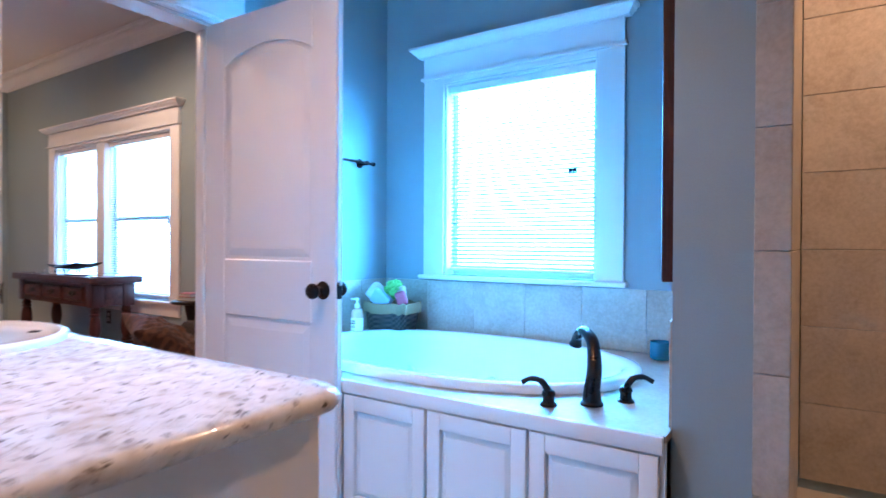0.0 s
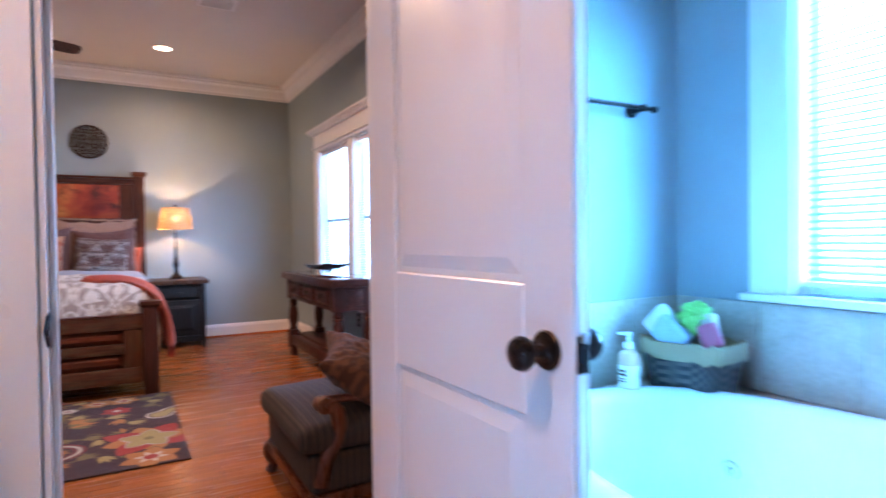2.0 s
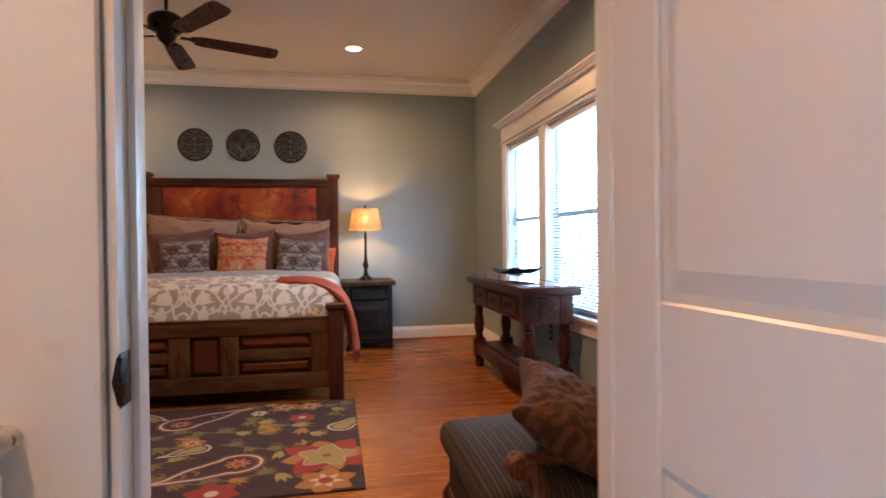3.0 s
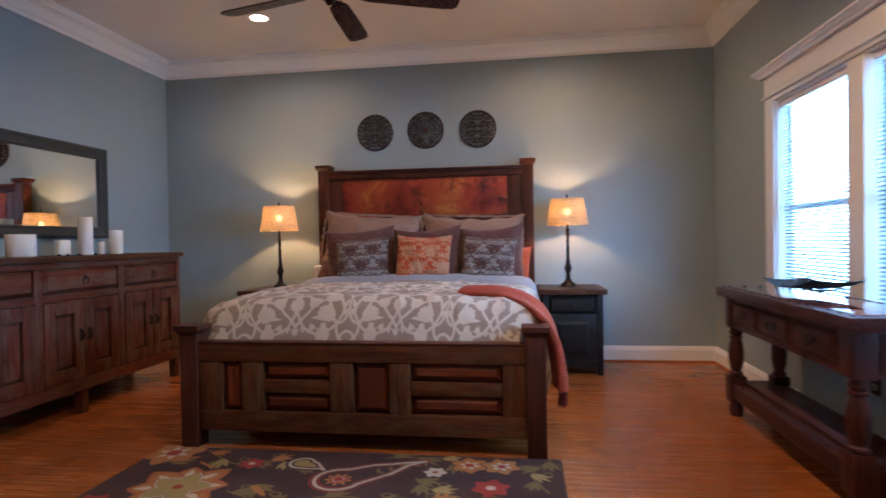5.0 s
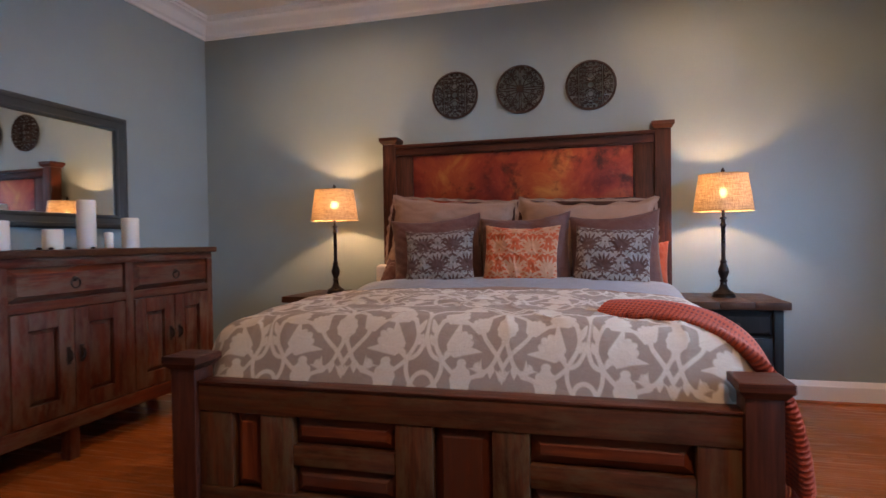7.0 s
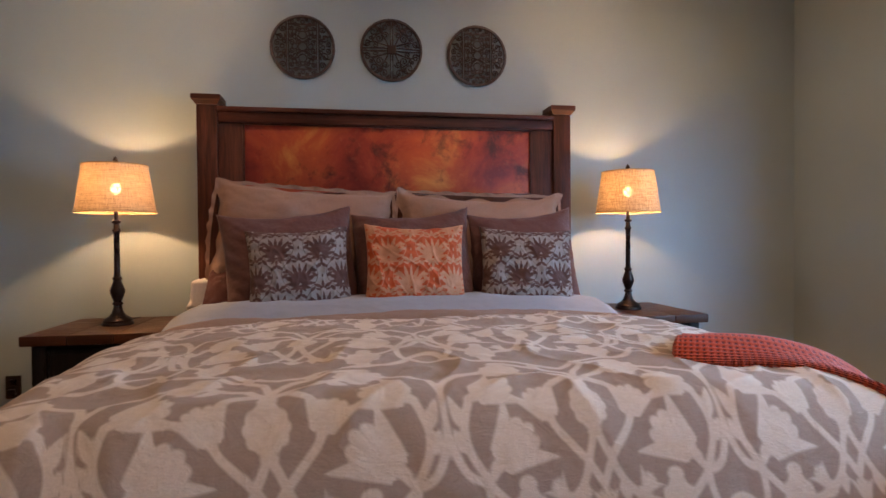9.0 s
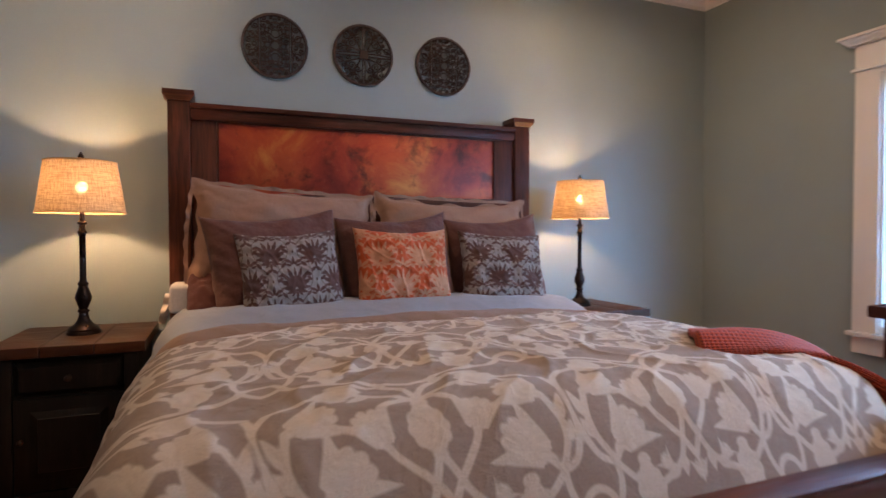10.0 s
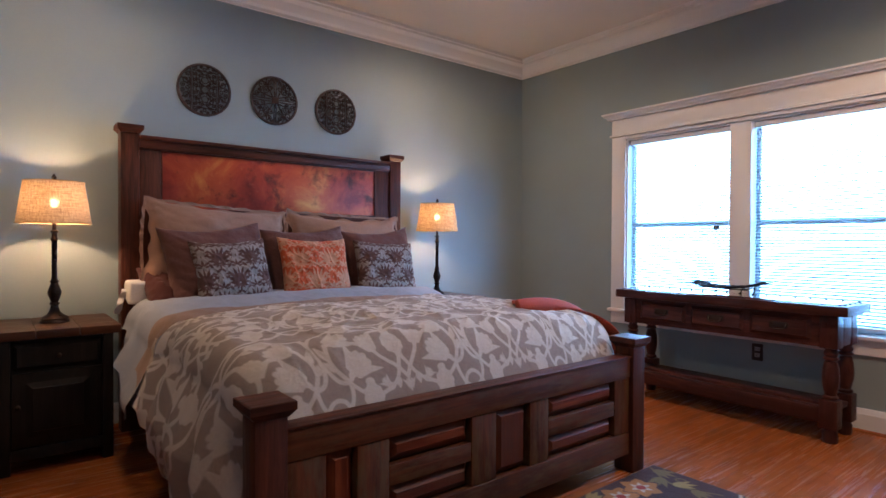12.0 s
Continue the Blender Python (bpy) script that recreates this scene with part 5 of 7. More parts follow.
def cover(name, s_max, x_head, x_foot, top, attr, material, nu, nv, parent, foot_tuck, hem, a=0.90, r=0.13, rumple=1.0, lift=0.0, seed=0.0, label="", flare=0.02):
    """A cloth over the bed: s runs across (round both edges), v from head to foot."""
    def place(fu, fv):
        s = (fu * 2 - 1)
        x = float(np.interp(fv * run[-1], run, xs))
        tuck = max(0.0, min(1.0, (x - foot_tuck[0]) / 0.17))
        tuck = tuck * tuck * (3 - 2 * tuck)
        drop = hem(x, s)
        sm = s * (a + r * math.pi / 2 + drop)
        q, sign = abs(sm), 1 if s > 0 else -1
        half = a - 0.06 * tuck
        zt = top(x, sm) + lift
        if q < a:
            y, z = q * half / a, zt
        elif q < a + r * math.pi / 2:
            t = (q - a) / r
            y, z = half + r * math.sin(t), zt - r * (1 - math.cos(t))
        else:
            h = q - a - r * math.pi / 2
            y, z = half + r + (flare if s < 0 else 0.25 * flare) * min(1.0, h / 0.2) + 0.010 * math.sin(h * 9), zt - r - h
        side = max(0.0, (q - a + 0.1) / 0.4)
        wr = soft(x, sm, 2.0, seed) * 0.035 * rumple + 0.010 * rumple * max(0, ridge(x, sm, 5.0, seed + 3)) ** 3
        wr += 0.004 * rumple * max(0, ridge(x + 0.4 * sm, sm * 0.6, 11.0, seed + 6)) ** 4
        z += wr * (1 - min(1, side)) * (1 - 0.5 * tuck)
        y += min(1, side) * (0.028 * noise.noise(Vector((x * 6.5, sm * 1.2, 4 + seed))) + 0.020 * noise.noise(Vector((x * 13 + sm * 6, sm * 2, 9 + seed)))) * rumple * (1.0 if s > 0 else 2.3)
        if tuck > 0:
            x = min(x, foot_tuck[1] + 0.012 * soft(y, x, 4, 7))
        return Vector((x, BYC + sign * y, z))
    us = np.linspace(0, 1, nu + 1)[:, None] * np.ones((1, nv + 1))
    xs = np.linspace(x_head, x_foot, 400)
    run = np.concatenate([[0], np.cumsum(np.hypot(np.diff(xs), np.diff([top(q, 0) for q in xs])))])
    vs = np.linspace(0, 1, nv + 1)[None, :] * np.ones((nu + 1, 1))
    values = {}
    if attr:
        xx = x_head + run[-1] * vs
        values["pat"] = attr((us * 2 - 1) * (a + r * math.pi / 2 + 0.40), xx)
    bm = grid(place, nu, nv, values)
    return part(name, bm, material, parent, label, smooth=75)


def duvet_top(x, s):
    """The duvet's height: high in the middle, sinking to the edges and rolling down at the foot."""
    base = 0.80 + 0.035 * math.exp(-((x + 4.85) / 0.6) ** 2) - 0.035 * (s / 0.9) ** 2
    base -= 0.030 * max(0.0, min(1.0, (-5.02 - x) / 0.26)) ** 1.5
    base += 0.010 * math.sin(x * 9 + s * 5) * math.exp(-((x + 5.2) / 0.22) ** 2)
    f = max(0.0, (x + 4.25) / 0.23)
    return base - 0.235 * f ** 2.2 if f < 1.3 else base - 0.235 * 1.3 ** 2.2


duvet = thing("duvet", -4.9, BYC, 0.30, "taupe duvet with a cream floral trellis, rumpled over the bed", "duvet")


def hem_duvet(x, s):
    left = 0.20 + 0.30 * max(0, min(1, (x + 5.3) / 1.1)) ** 2 + 0.04 * math.sin(x * 5)
    return left if s < 0 else 0.24 + 0.04 * math.sin(x * 6)


cover("top_cloth", 1, -5.315, -3.99, duvet_top, trellis, DUVET, 500, 320, duvet, (-4.20, -4.022), hem_duvet, rumple=0.75, flare=0.085, lift=0.014)


def sheet_top(x, s):
    f = max(0.0, min(1.0, (x + 5.70) / 0.36))
    return 0.862 - 0.070 * f * f * (3 - 2 * f) - 0.030 * (s / 0.9) ** 2


def turned_top(x, s):
    wob = 0.035 * noise.noise(Vector((s * 2.1, 3.0, 1.0)))
    return sheet_top(x, s) + 0.006 + 0.024 * math.sin(math.pi * max(0, min(1, (x + 5.45 + wob) / 0.20))) ** 0.7


cover("turned_edge", 1, -5.46, -5.245, turned_top, None, DUVET_BACK, 150, 18, duvet, (-1, -1), lambda x, s: 0.12 + 0.02 * math.sin(x * 20), rumple=0.55, flare=0.115, seed=11, label="plain tan underside, turned over")
sheet = thing("top_sheet", -5.75, BYC, 0.42, "pale grey-blue sheet folded back at the pillows", "sheet")
cover("fold", 1, -5.98, -5.22, sheet_top, None, SHEET, 150, 50, sheet, (-1, -1), lambda x, s: (0.04 + 0.19 * max(0, min(1, (x + 5.9) / 0.55))) + 0.02 * math.sin(x * 14), rumple=0.4, seed=11, flare=0.12)


# ---- pillows ----
def pillow_mesh(w, h, d, nu=30, nv=30, pattern=None, flange=0.0, wave=0.0, seed=0.0, ear=0.07, slump=0.05, crease=0.0):
    """A filled case standing in its own y-z plane, face towards +x."""
    bm = bmesh.new()
    lay = bm.verts.layers.float.new("pat")
    made = {}
    us, vs = np.linspace(-1, 1, nu + 1), np.linspace(-1, 1, nv + 1)
    yy, zz = np.meshgrid(us * w / 2, vs * h / 2, indexing="ij")
    pat = pattern(yy, zz) if pattern else np.zeros(yy.shape)
    for side in (1, -1):
        rows = []
        for i, u in enumerate(us):
            row = []
            for j, v in enumerate(vs):
                rim = abs(u) == 1 or abs(v) == 1
                if rim and (i, j) in made:
                    row.append(made[i, j])
                    continue
                pinch = 1 - ear * ((1 - v * v) if abs(u) > abs(v) else 0) * abs(u) ** 3
                pinch2 = 1 - ear * ((1 - u * u) if abs(v) >= abs(u) else 0) * abs(v) ** 3
                fu, fv = min(1, abs(u) / (1 - flange)), min(1, abs(v) / (1 - flange))
                puff = ((1 - fu ** 2.4) * (1 - fv ** 2.4)) ** 0.5
                x = side * (d / 2 * puff + (0.003 if not rim else 0))
                x += 0.022 * d / 0.14 * noise.noise(Vector((u * 2.2 + seed, v * 2.2, side * 3 + seed))) * puff
                x += 0.008 * noise.noise(Vector((u * 6 + seed, v * 7, side + seed)))
                y, z = u * w / 2 * pinch, v * h / 2 * pinch2
                if wave and max(abs(u), abs(v)) > 0.9:
                    k = wave * math.sin(13 * (v if abs(u) > abs(v) else u) + seed) * (max(abs(u), abs(v)) - 0.9) * 10
                    z += k * (1 if abs(v) > abs(u) else 0)
                    y += k * (1 if abs(u) >= abs(v) else 0)
                    x += k * 0.6
                x += crease * puff ** 0.5 * math.sin(34 * (u * 0.55 + v * 0.8) + 4 * noise.noise(Vector((u * 2, v * 2, seed)))) * max(0.0, -u * 0.9 - 0.15)
                x += 0.006 * max(0.0, ridge(u * 2.6 + v, v * 1.4, 1.6, seed)) ** 4 * puff
                z -= slump * h * (0.5 + 0.5 * v) * (1 - u * u) + 0.02 * h * (1 - v) * 0.5 * (1 - u * u)
                vert = bm.verts.new((x, y, z))
                vert[lay] = pat[i, j]
                if rim:
                    made[i, j] = vert
                row.append(vert)
            rows.append(row)
        for i in range(nu):
            for j in range(nv):
                q = (rows[i][j], rows[i + 1][j], rows[i + 1][j + 1], rows[i][j + 1])
                bm.faces.new(q if side > 0 else q[::-1])
    return bm


def pillow(name, place, tilt, yaw, roll, material, label, group="", **shape):
    bm = pillow_mesh(**shape)
    ob = new(name, finish(bm, name, material, 80))
    ob.matrix_basis = pose(*place) @ pose(0, 0, 0, 0, 0, yaw) @ pose(0, 0, 0, 0, -tilt, 0) @ pose(0, 0, 0, roll, 0, 0)
    return tagged(ob, label, "pillow", group)


def ruffle(sham, w, h, deep=0.020, waves=27):
    """A gathered strip of cloth sewn round a sham's edge."""
    n = 360

    def place(u, v):
        t = 2 * math.pi * u
        c, q = math.cos(t), math.sin(t)
        k = 1 / max(abs(c), abs(q)) ** 0.92
        y, z = c * k * w / 2 * 0.985, q * k * h / 2 * 0.985
        out = Vector((0, c, q)).normalized()
        sag = 0.03 * h * (0.5 + 0.5 * q) * (1 - min(1, abs(c * k)) ** 2)
        amp = 0.007 * v * (1 + 0.6 * math.sin(t * 5))
        return Vector((amp * math.sin(waves * t), y, z - sag)) + out * deep * v * (1 + 0.16 * math.sin(waves * t + 2 * math.sin(3 * t)))
    bm = grid(place, n, 4)
    ob = new("ruffle", finish(bm, "ruffle", SHAM, 80))
    ob.parent = sham


def paired(y, z):
    return damask(y * 1.18, z * 1.18 + 0.02)


sham = pillow("pillow_sham", (-6.08, 0.64, 1.15), 12, 3, -4, SHAM, "tan linen pillow sham leaning on the headboard", "pillow shams", w=0.92, h=0.54, d=0.23, nu=48, nv=40, flange=0.05, wave=0.006, seed=1, slump=0.03, ear=0.09, crease=0.006)
ruffle(sham, 0.92, 0.52)
sham = pillow("pillow_sham", (-6.07, 1.565, 1.105), 14, -2, -2, SHAM, "tan linen pillow sham with a ruffled edge", "pillow shams", w=0.93, h=0.58, d=0.22, nu=48, nv=40, flange=0.06, wave=0.010, seed=8, slump=0.05, ear=0.09)
ruffle(sham, 0.92, 0.56)
pillow("euro_pillow", (-5.93, 0.585, 1.005), 15, 5, 5, EURO, "plum-brown quilted square pillow", "euro pillows", w=0.65, h=0.57, d=0.25, nu=44, nv=44, seed=2, crease=0.010, ear=0.08)
pillow("euro_pillow", (-5.935, 1.185, 1.005), 18, -2, 3, EURO, "plum-brown quilted square pillow", "euro pillows", w=0.62, h=0.57, d=0.25, nu=40, nv=40, seed=3, ear=0.08)
pillow("euro_pillow", (-5.93, 1.755, 1.005), 15, -5, 3, EURO, "plum-brown quilted square pillow", "euro pillows", w=0.58, h=0.56, d=0.25, nu=40, nv=40, seed=4, ear=0.08)
pillow("throw_pillow", (-5.80, 0.635, 0.98), 20, 4, 3, DAMASK, "grey and brown damask throw pillow", "throw pillows", w=0.475, h=0.43, d=0.15, ear=0.075, slump=0.03, nu=150, nv=140, pattern=paired, seed=5)
pillow("throw_pillow", (-5.785, 1.175, 0.985), 20, -1, -1, DAMASK_O, "orange and cream damask throw pillow", "throw pillows", w=0.49, h=0.45, d=0.16, ear=0.075, slump=0.03, nu=150, nv=140, pattern=lambda y, z: damask(y * 1.12 + 0.03, z * 1.12 + 0.05), seed=6)
pillow("throw_pillow", (-5.80, 1.735, 0.975), 21, -6, -3, DAMASK, "grey and brown damask throw pillow", "throw pillows", w=0.475, h=0.43, d=0.15, ear=0.075, slump=0.03, nu=150, nv=140, pattern=lambda y, z: damask(y * 1.18 + 0.05, z * 1.18 + 0.02), seed=7)
pillow("rust_pillow", (-5.99, 0.31, 0.89), 55, 4, 0, cloth("dark_red_cotton", (0.07, 0.02, 0.018)), "dark red pillow lying under the shams", "pillow", w=0.28, h=0.40, d=0.15, seed=9)
pillow("rust_pillow", (-6.03, 1.97, 0.92), 40, -8, 0, RUST, "rust-coloured pillow tucked behind the others", "pillow", w=0.24, h=0.42, d=0.12, seed=10)
foam = thing("foam_pillow", -6.08, 0.175, 0.80, "white foam pillow standing at the corner of the mattress", "pillow")
WHITE_COTTON = cloth("white_cotton", (0.74, 0.70, 0.66))
bm = box(-6.188, -5.985, 0.105, 0.24, 0.80, 0.93, 0.022, seg=4)
bmesh.ops.subdivide_edges(bm, edges=bm.edges[:], cuts=2, use_grid_fill=True)
for v in bm.verts:
    v.co += Vector((1, 0.6, 1)) * 0.010 * noise.noise(v.co * 9)
part("block", bm, WHITE_COTTON, foam, smooth=80)
# separate crumpled white cloth, hung on the foam pillow as its part
part("loose_case", grid(lambda u, v: Vector((-6.13 + 0.055 * (u - 0.5) + 0.014 * math.sin(v * 11), 0.096 - 0.035 * v + 0.016 * math.sin(u * 13 + v * 3), 0.865 - 0.115 * v - 0.02 * math.sin(u * 5))), 14, 12), WHITE_COTTON, foam, "small crumpled white cloth hanging at the pillow", smooth=80)


# ---- throw ----
def throw_bm():
    line = arc([(-4.455, 1.70, 0.828), (-4.42, 1.80, 0.832), (-4.37, 1.92, 0.822), (-4.31, 2.03, 0.785), (-4.25, 2.115, 0.715), (-4.20, 2.175, 0.60), (-4.165, 2.205, 0.46), (-4.145, 2.215, 0.33)], 36)
    nu, nv = len(line) - 1, 144
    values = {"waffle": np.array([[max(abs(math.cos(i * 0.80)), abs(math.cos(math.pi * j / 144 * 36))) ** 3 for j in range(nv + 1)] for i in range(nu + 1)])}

    def place(u, v):
        i = min(nu, round(u * nu))
        p = line[i]
        d = (line[min(i + 1, nu)] - line[max(i - 1, 0)]).normalized()
        across = (Vector((0.79, -0.61, 0)).lerp(Vector((0.96, 0.02, 0)), min(1, i / nu * 1.3))).normalized()
        up = d.cross(across).normalized()
        up = up if up.z + up.y * 0.6 > 0 else -up
        t = 2 * math.pi * v
        w = 0.125 + 0.012 * math.sin(i * 0.055) + 0.02 * max(0, 1 - i / 60)
        h = 0.030
        wv = 1 + 0.06 * (values["waffle"][i, min(nv, round(v * nv))] - 0.5)
        c, s = math.cos(t), math.sin(t)
        c = abs(c) ** 0.7 * (1 if c >= 0 else -1)
        sq = 0.35 + 0.65 * min(1, (i + 1) / 7) if i < 7 else 1
        return p + (across * c * w * sq + up * (s * h + 0.010 * math.sin(c * 4 + i * 0.025)) * sq) * wv
    return grid(place, nu, nv, values)


throw = thing("throw_blanket", -4.6, 1.95, 0.33, "rust-red waffle-knit throw laid over the bed's corner", "blanket")
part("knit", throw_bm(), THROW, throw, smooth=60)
fr = bmesh.new()
rnd = random.Random(3)
for k in range(34):
    x, y = -4.245 + 0.19 * k / 33, 2.225 + rnd.uniform(-0.02, 0.02)
    tube([(x, y, 0.36), (x + rnd.uniform(-0.01, 0.01), y + 0.005, 0.30), (x + rnd.uniform(-0.02, 0.02), y + rnd.uniform(-0.01, 0.01), 0.235)], 0.003, 5, fr)
part("fringe", fr, cloth("red_fringe", (0.30, 0.045, 0.03)), throw, smooth=60)


# ---- nightstands and lamps ----
def nightstand(y0, y1, label):
    yc = (y0 + y1) / 2
    ns = thing("nightstand", -6.06, yc, 0, label, "nightstand", "nightstands by the bed")
    xb, xf = -6.345, -5.80
    part("body", box(xb, xf - 0.02, y0 + 0.035, y1 - 0.035, 0.10, 0.675, 0.004), BLACK_WOOD, ns)
    for k in range(3):
        a = y0 + (y1 - y0) * k / 3
        part("top_plank", box(xb - 0.005, xf + 0.03, a + 0.001, a + (y1 - y0) / 3 - 0.001, 0.6755, 0.72, 0.006), NS_TOP, ns)
    for y in (y0 + 0.035, y1 - 0.085):
        part("corner_post", box(xf - 0.05, xf, y, y + 0.05, 0.0, 0.675, 0.004), BLACK_WOOD, ns)
        part("back_leg", box(xb, xb + 0.05, y, y + 0.05, 0.0, 0.0995, 0.004), BLACK_WOOD, ns)
    part("base_board", box(xf - 0.018, xf + 0.002, y0 + 0.0855, y1 - 0.0855, 0.065, 0.125, 0.004), BLACK_WOOD, ns)
    drawer = part("drawer", raised_x(y0 + 0.09, y1 - 0.09, 0.515, 0.655, xf - 0.019, xf + 0.006, 0.022), BLACK_WOOD, ns, smooth=10)
    part("drawer_knob", rot_x([(0.012, 0), (0.008, 0.008), (0.014, 0.02), (0.009, 0.028), (0.001, 0.03)], xf + 0.006, yc, 0.585), IRON, drawer)
    dr = part("cabinet_door", box(xf - 0.019, xf + 0.001, y0 + 0.09, y1 - 0.09, 0.13, 0.505, 0.003), BLACK_WOOD, ns)
    part("door_panel", raised_x(y0 + 0.145, y1 - 0.145, 0.18, 0.455, xf + 0.0013, xf + 0.013, 0.03), BLACK_WOOD, dr, smooth=10)
    part("door_pull", rot_x([(0.010, 0), (0.007, 0.008), (0.012, 0.018), (0.008, 0.025), (0.001, 0.027)], xf + 0.001, y0 + 0.115, 0.34), IRON, dr)
    return ns


def rot_x(profile, x, y, z, s=1):
    bm = lathe(profile, 0, 0, 0, 20)
    bmesh.ops.rotate(bm, verts=bm.verts, cent=(0, 0, 0), matrix=Matrix.Rotation(radians(90 * s), 3, "Y"))
    bmesh.ops.translate(bm, verts=bm.verts, vec=(x, y, z))
    return bm


nightstand(2.15, 2.715, "black rustic nightstand with a brown plank top, beside the window")
nightstand(-0.535, 0.03, "black rustic nightstand with a brown plank top, beside the dresser")

lx, ly = LAMPS[0]
tl = thing("table_lamp", lx, ly, 0.7205, "lit table lamp, dark turned stem and burlap shade", "lamp", "bedside lamps")
STEM = [(0.070, 0), (0.071, 0.008), (0.064, 0.016), (0.066, 0.022), (0.058, 0.032), (0.040, 0.042), (0.027, 0.058), (0.020, 0.080), (0.018, 0.094), (0.024, 0.100), (0.024, 0.106), (0.017, 0.112), (0.024, 0.130), (0.033, 0.155), (0.033, 0.170), (0.024, 0.195), (0.017, 0.215), (0.022, 0.222), (0.022, 0.228), (0.015, 0.235), (0.0135, 0.25), (0.013, 0.44), (0.015, 0.448), (0.019, 0.454), (0.019, 0.460), (0.014, 0.466), (0.012, 0.49), (0.020, 0.495), (0.020, 0.503), (0.010, 0.51), (0.008, 0.58)]
part("stem", lathe(STEM, lx, ly, 0.7205, 26), BRONZE, tl, smooth=50)
part("socket", lathe([(0.010, 0.58), (0.018, 0.585), (0.018, 0.63), (0.012, 0.632)], lx, ly, 0.7205, 16), BRONZE, tl)
part("bulb", lathe([(0.008, 0.632), (0.013, 0.637), (0.022, 0.655), (0.022, 0.668), (0.012, 0.685), (0.001, 0.689)], lx, ly, 0.7205, 16), BULB, tl, "glowing bulb", smooth=60).visible_shadow = False
bm = bmesh.new()
n = 56
rings = []
for r, h in ((0.176, 0.545), (0.142, 0.772), (0.1405, 0.772), (0.1745, 0.545)):
    rings.append([bm.verts.new((lx + r * math.cos(2 * math.pi * i / n), ly + r * math.sin(2 * math.pi * i / n), 0.7205 + h)) for i in range(n)])
for i in range(n):
    bm.faces.new((rings[0][i], rings[0][(i + 1) % n], rings[1][(i + 1) % n], rings[1][i]))
shade = part("shade", bm, LINEN, tl, "burlap shade", smooth=60)
for r, h in ((0.176, 0.545), (0.142, 0.772)):
    part("shade_trim", tube([(lx + r * math.cos(2 * math.pi * i / 48), ly + r * math.sin(2 * math.pi * i / 48), 0.7205 + h) for i in range(49)], 0.0035, 6), cloth("shade_binding", (0.40, 0.26, 0.12)), shade, smooth=60)
for k in range(3):
    a = 2 * math.pi * k / 3 + 0.4
    part("spider_arm", tube([(lx, ly, 0.7205 + 0.765), (lx + 0.14 * math.cos(a), ly + 0.14 * math.sin(a), 0.7205 + 0.768)], 0.0022, 6), BRONZE, tl)
part("harp", tube(arc([(lx, ly - 0.012, 0.7205 + 0.585), (lx, ly - 0.05, 0.7205 + 0.66), (lx, ly - 0.02, 0.7205 + 0.75), (lx, ly, 0.7205 + 0.765), (lx, ly + 0.02, 0.7205 + 0.75), (lx, ly + 0.05, 0.7205 + 0.66), (lx, ly + 0.012, 0.7205 + 0.585)], 5), 0.002, 6), BRONZE, tl)
part("finial", lathe([(0.006, 0.766), (0.011, 0.774), (0.006, 0.782), (0.012, 0.792), (0.012, 0.800), (0.006, 0.812), (0.001, 0.818)], lx, ly, 0.7205, 16), BRONZE, tl)
copy_thing(tl, pose(LAMPS[1][0], LAMPS[1][1], 0.7205))
part("cord", tube(arc([(lx - 0.07, ly, 0.7235), (lx - 0.12, ly - 0.06, 0.7235), (lx - 0.17, ly - 0.02, 0.7235), (lx - 0.24, ly + 0.02, 0.7235)], 6), 0.003, 6), BRONZE, tl)


